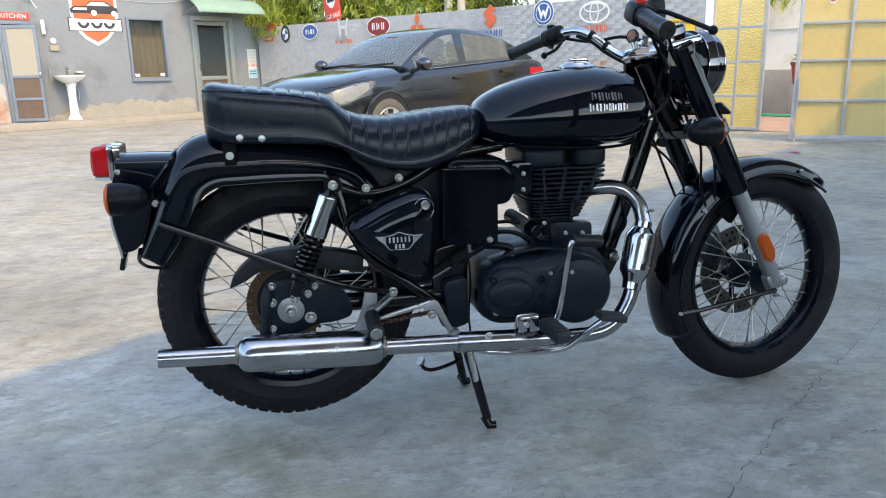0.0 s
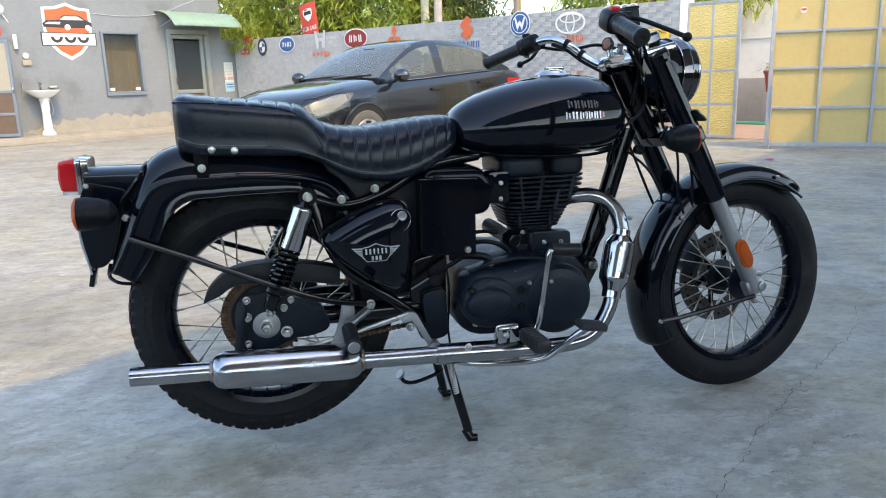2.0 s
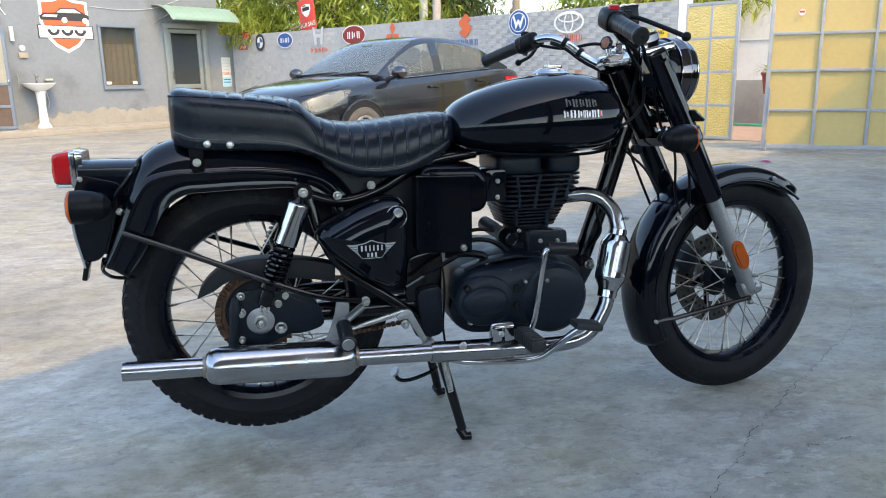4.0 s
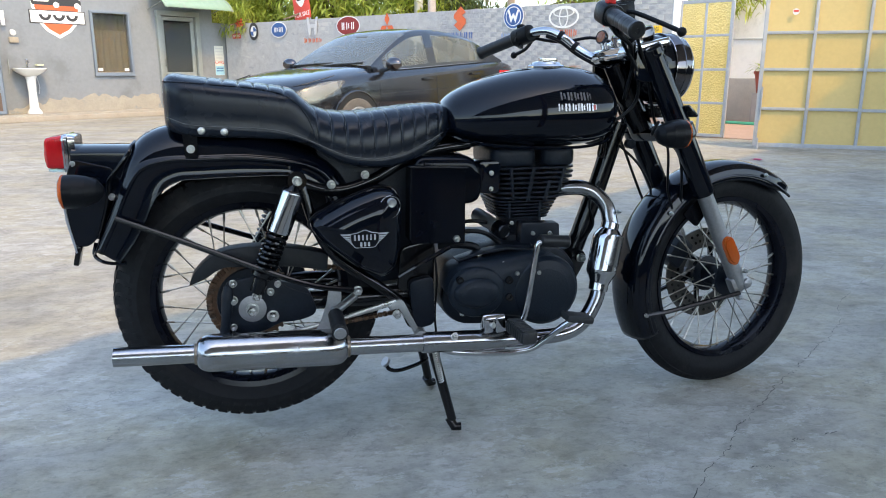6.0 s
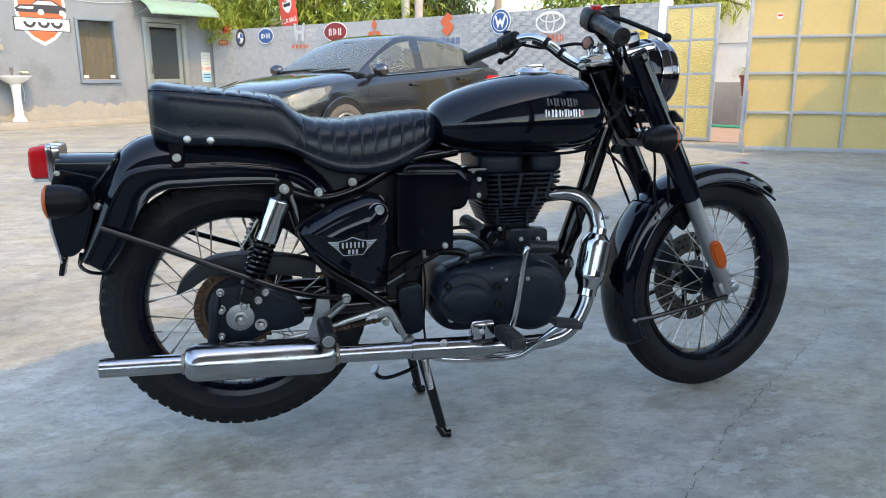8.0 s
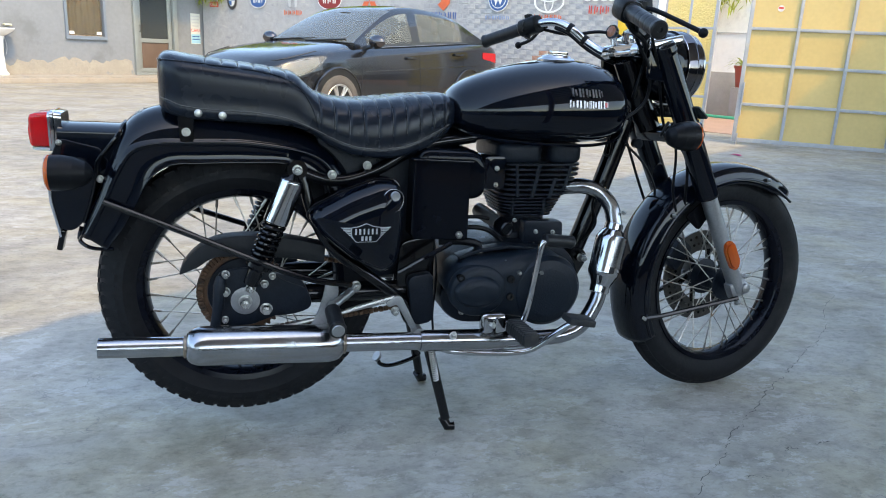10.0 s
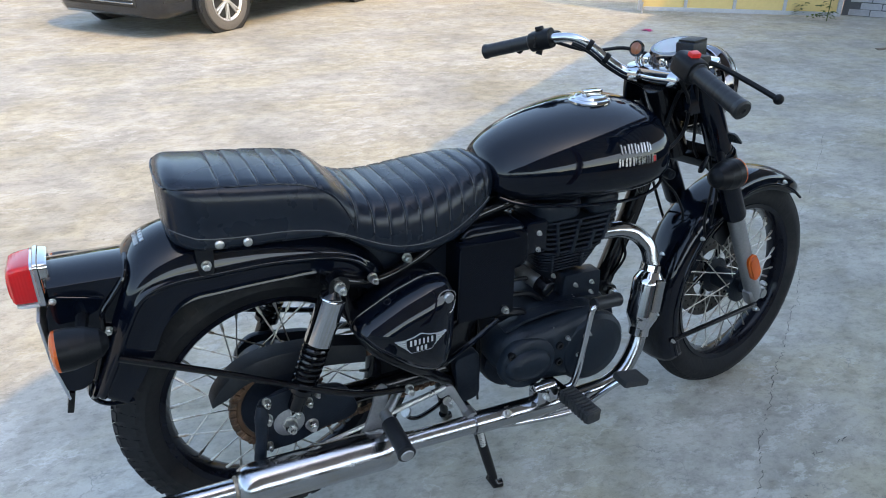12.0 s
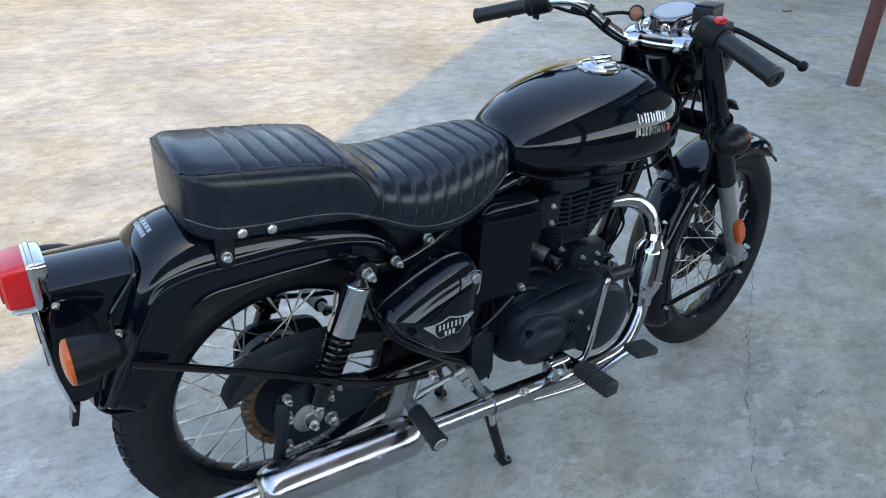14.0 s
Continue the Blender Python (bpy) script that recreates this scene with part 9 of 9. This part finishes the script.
for s in (-1, 1):
    # headlamp
    xs_h = np.linspace(1.45, 2.05, 16)
    hlc = patch("headlamp", xs_h, lambda x: curve1(LAMP_X, LAMP_LO, x), lambda x: curve1(LAMP_X, LAMP_HI, x), s, M_HAZED, car, 0.008, "clear swept-back headlamp")
    patch("lamp_bowl", np.linspace(1.55, 2.0, 10), lambda x: curve1(LAMP_X, LAMP_LO, x) + 0.018, lambda x: curve1(LAMP_X, LAMP_HI, x) - 0.012, s, M_ALU, hlc, 0.002)
    # tail lamp
    patch("tail_lamp", np.linspace(-2.14, -1.62, 12), lambda x: 0.80 + 0.03 * max(0, (x + 2.05) / 0.25), lambda x: 0.93 + 0.02 * (x + 2.16), s, M_REDLENS, car, 0.008, "red tail lamp")
    # fog lamp surround
    fg = patch("fog_lamp_recess", np.linspace(1.80, 2.0, 6), lambda x: 0.345, lambda x: 0.475 - 0.15 * (x - 1.8), s, M_CARTRIM, car, 0.004)
    patch("fog_lamp", np.linspace(1.82, 1.89, 4), lambda x: 0.37 + 0.25 * (x - 1.82), lambda x: 0.445, s, M_ALU, fg, 0.006)
    # sill and crease
    bm = B()
    tube(bm, [(x, s * (side_y(x, 0.29) + 0.002), 0.29) for x in np.linspace(-0.92, 0.92, 14)], 0.012, 8)
    part("sill", bm, M_CARTRIM, car)
    bm = B()
    tube(bm, [(x, s * (side_y(x, 0.66 + 0.075 * (0.9 - x) / 1.9) + 0.0005), 0.66 + 0.075 * (0.9 - x) / 1.9) for x in np.linspace(-1.9, 0.9, 24)], 0.006, 6)
    part("body_crease", bm, M_CARPAINT, car)
    # door seams
    for x0, x1 in ((0.92, 0.86), (-0.22, -0.17), (-1.00, -1.18)):
        bm = B()
        tube(bm, [(x0 + (x1 - x0) * t, s * (side_y(x0 + (x1 - x0) * t, 0.30 + 0.62 * t) + 0.0006), 0.30 + 0.62 * t) for t in np.linspace(0, 1, 9)], 0.0035, 5)
        part("door_seam", bm, M_CARTRIM, car)
    for x, hz in ((0.0, 0.83), (-1.0, 0.895)):
        bm = B()
        box(bm, (x, s * (side_y(x, hz) + 0.018), hz), (0.20, 0.025, 0.032), bevel=0.010)
        part("door_handle", bm, M_CARPAINT, car)
    # belt chrome line
    bm = B()
    tube(bm, [(x, s * (cabin_section(x)[0][0] + 0.004), cabin_section(x)[0][1] + 0.008) for x in np.linspace(-1.3, 0.6, 20)], 0.006, 6)
    part("belt_moulding", bm, M_STEEL, car)
    # mirror
    bm = B()
    bmesh.ops.create_uvsphere(bm, u_segments=20, v_segments=12, radius=1.0, matrix=Matrix.Translation((0.76, s * 0.95, 1.01)) @ Matrix.Diagonal((0.075, 0.115, 0.075, 1)))
    mir = part("wing_mirror", bm, M_SMOKE, car, "dark chromed wing mirror")
    bm = B()
    tube(bm, [(0.78, s * 0.76, 0.925), (0.77, s * 0.85, 0.950), (0.765, s * 0.90, 0.975)], [0.03, 0.024, 0.026], 10)
    part("mirror_foot", bm, M_CARPAINT, mir)
    # wheels over black discs that stand in for the shade in uncut arches
    for x in (-1.285, 1.285):
        bm = lathe(B(), [(0, 0), (0.375, 0), (0.375, 0.06), (0, 0.06)], (x, s * 0.800, 0.325), (0, s, 0), 40)
        part("arch_shade_disc", bm, M_CARTRIM, car)
        bm = B()
        tube(bm, [(x + 0.378 * math.cos(a), s * 0.857, 0.325 + 0.378 * math.sin(a)) for a in np.linspace(-0.25, math.pi + 0.25, 26)], 0.014, 8)
        part("arch_lip", bm, M_CARPAINT, car)
        wc = (x, s * 0.765, 0.312)
        w_ = part("wheel", lathe(B(), [(0.20, 0.0), (0.205, 0.10), (0.214, 0.112), (0.208, 0.118), (0.19, 0.100), (0.185, 0.04), (0, 0.03), (0, 0.0)], wc, (0, s, 0), 40), M_ALLOY, car, "dull silver alloy wheel")
        bm = lathe(B(), [(0.208, 0.0), (0.300, 0.002), (0.311, 0.02), (0.312, 0.09), (0.300, 0.112), (0.26, 0.121), (0.222, 0.116), (0.208, 0.108)], wc, (0, s, 0), 48, closed=True)
        part("tyre", bm, M_CARTYRE, w_)
        for i in range(7):
            a = 2 * math.pi * i / 7 + 0.3
            bm = B()
            for da in (-0.10, 0.10):
                tube(bm, [(wc[0] + 0.03 * math.cos(a), wc[1] + s * 0.098, wc[2] + 0.03 * math.sin(a)), (wc[0] + 0.20 * math.cos(a + da), wc[1] + s * 0.104, wc[2] + 0.20 * math.sin(a + da))], [0.018, 0.013], 6)
            part("wheel_spoke", bm, M_ALLOY, w_)
        part("wheel_cap", lathe(B(), [(0, 0.112), (0.032, 0.110), (0.036, 0.095), (0.036, 0.05), (0, 0.05)], wc, (0, s, 0), 18), M_ALLOY, w_)
        bm = lathe(B(), [(0, 0.034), (0.185, 0.042), (0.186, 0.036), (0, 0.028)], wc, (0, s, 0), 30)
        part("wheel_back", bm, M_CARTRIM, w_)


def front_x(y, z):
    """How far forward the nose reaches at that width and height."""
    lo, hi = 1.5, 2.13
    for _ in range(24):
        mid = (lo + hi) / 2
        if side_y(mid, z) > abs(y) and car_section(mid)[-1][1] > z and car_section(mid)[0][1] < z:
            lo = mid
        else:
            hi = mid
    return lo


def nose_patch(name, y0, y1, z0, z1, material, lift, parent, label=""):
    bm = B()
    ny, nz = 12, 4
    V = [[bm.verts.new((front_x(y0 + (y1 - y0) * i / ny, min(0.64, max(0.26, z0 + (z1 - z0) * j / nz))) + lift, y0 + (y1 - y0) * i / ny, z0 + (z1 - z0) * j / nz)) for i in range(ny + 1)] for j in range(nz + 1)]
    for j in range(nz):
        for i in range(ny):
            bm.faces.new((V[j][i], V[j][i + 1], V[j + 1][i + 1], V[j + 1][i]))
    p = part(name, bm, material, parent, label)
    md = p.modifiers.new("thick", "SOLIDIFY")
    md.thickness, md.offset = 0.012, -1
    return p


gr = nose_patch("upper_grille", -0.42, 0.42, 0.585, 0.640, M_CARTRIM, 0.006, car)
nose_patch("grille_bar", -0.40, 0.40, 0.603, 0.622, M_CHROME, 0.016, gr)
bm = B()
bmesh.ops.create_uvsphere(bm, u_segments=18, v_segments=10, radius=1, matrix=Matrix.Translation((2.155, 0, 0.612)) @ Matrix.Diagonal((0.012, 0.07, 0.036, 1)))
part("nose_emblem", bm, M_CHROME, gr)
lg = nose_patch("lower_grille", -0.50, 0.50, 0.305, 0.415, M_CARTRIM, 0.006, car)
for z in (0.335, 0.37):
    nose_patch("lower_grille_bar", -0.47, 0.47, z, z + 0.012, M_STEEL, 0.012, lg)
plate = nose_patch("number_plate", -0.26, 0.26, 0.445, 0.565, M_SIGNWHITE, 0.020, car, "white number plate")
for i in range(9):
    nose_patch("plate_bar", -0.225 + 0.05 * i, -0.225 + 0.05 * i + 0.032, 0.470, 0.542, M_SIGNBLACK, 0.023, plate)
for y0, y1 in ((-0.60, 0.05), (-0.02, 0.55)):
    bm = B()
    tube(bm, [(0.99, y0, 0.988), (0.93, (y0 + y1) / 2, 1.008), (0.88, y1, 1.022)], 0.010, 6)
    part("wiper", bm, M_CARTRIM, car)
bm = B()
tube(bm, [(curve1((0, 0.4, 0.7, 0.76), (2.09, 2.05, 1.90, 1.55), abs(y)), y, curve1((0, 0.4, 0.7, 0.76), (0.716, 0.735, 0.79, 0.875), abs(y))) for y in np.linspace(-0.76, 0.76, 25)], 0.005, 6)
part("bonnet_seam", bm, M_CARTRIM, car)
bm = B()
box(bm, (0.30, -0.02, 1.33), (0.03, 0.20, 0.06), bevel=0.01)
part("rear_view_mirror", bm, M_CARTRIM, car)
XF[0] = Matrix.Identity(4)

# ---------------------------------------------------------------- bricks of the boundary walls
XF[0] = YARD


def brick_mesh(name, lu, lv, lz, material, seed):
    """A worn brick, uneven at its corners, with chamfered edges on the yard side."""
    r = random.Random(seed)
    bm = B()
    c = 0.004
    F = [(-lu / 2, -lv / 2 + c, -lz / 2 + c), (-lu / 2, lv / 2 - c, -lz / 2 + c), (-lu / 2, lv / 2 - c, lz / 2 - c), (-lu / 2, -lv / 2 + c, lz / 2 - c)]
    M = [(-lu / 2 + c, -lv / 2, -lz / 2), (-lu / 2 + c, lv / 2, -lz / 2), (-lu / 2 + c, lv / 2, lz / 2), (-lu / 2 + c, -lv / 2, lz / 2)]
    K = [(lu / 2, p[1], p[2]) for p in M]

    def jit(p, a):
        return (p[0] + r.uniform(-a, a) * 0.5, p[1] + r.uniform(-a, a), p[2] + r.uniform(-a, a))
    F = [bm.verts.new(jit(p, 0.004)) for p in F]
    M = [bm.verts.new(jit(p, 0.003)) for p in M]
    K = [bm.verts.new(p) for p in K]
    bm.faces.new(F)
    for A, C in ((F, M), (M, K)):
        for i in range(4):
            bm.faces.new((A[i], A[(i + 1) % 4], C[(i + 1) % 4], C[i]))
    me = bpy.data.meshes.new(name)
    bmesh.ops.recalc_face_normals(bm, faces=bm.faces)
    bm.to_mesh(me)
    bm.free()
    me.materials.append(material)
    return me


def brick_wall(parent, v0, v1, z0, z1, material, near, red=None, seed=1, hole=None):
    """Courses of bricks; those inside the stretch near=(va, vb, za, zb) are objects, the rest one joined part."""
    L, H, D = 0.235, 0.078, 0.05
    kinds = [[brick_mesh("brick", D, L - 0.010, H - 0.009, m, seed * 10 + k) for k in range(5)] for m in ([material, red] if red else [material])]
    rest = [([], []) for _ in kinds]
    r = random.Random(seed)
    count = 0
    row = 0
    z = z0 + H / 2
    while z < z1:
        v = v0 - (L / 2 if row % 2 else 0)
        while v < v1:
            c = v + L / 2
            v += L
            if c - L / 2 < v0 - 0.01 or c + L / 2 > v1 + 0.01:
                continue
            k = 0
            if red:
                edge = 0.62 + 0.22 * math.sin(c * 1.7) + 0.16 * math.sin(c * 4.3 + 1) + r.uniform(-0.06, 0.06)
                if z < edge and c < 9.5:
                    k = 1
            me = r.choice(kinds[k])
            m = YARD @ Matrix.Translation((WALL_U + D / 2 - 0.007 + r.uniform(-0.003, 0.002), c, z + r.uniform(-0.003, 0.003))) @ Matrix.Rotation(r.uniform(-0.012, 0.012), 4, "X")
            if near[0] < c < near[1] and near[2] < z < near[3] and count < 300:
                ob = new("brick", me)
                ob.matrix_world = m
                ob.parent = parent
                count += 1
            else:
                b0 = len(rest[k][0])
                rest[k][0].extend([m @ q.co for q in me.vertices])
                rest[k][1].extend([tuple(b0 + i for i in p.vertices) for p in me.polygons])
        z += H
        row += 1
    for (vs, fs), mm in zip(rest, [material, red] if red else [material]):
        if vs:
            me = bpy.data.meshes.new("brickwork")
            me.from_pydata(vs, [], fs)
            me.materials.append(mm)
            ob = tagged(new("brickwork", me), kind="stuff")
            ob.parent = parent


brick_wall(boundary, 2.83, 13.50, 0.0, 1.98, M_BRICKPAINT, (2.8, 6.2, 0.3, 1.99), M_BRICKRED, 3)
brick_wall(darkwall, -6.0, -0.985, 0.0, 2.1, M_BRICKGREY, (-2.6, -1.0, 0.0, 2.1), None, 5)
XF[0] = Matrix.Identity(4)
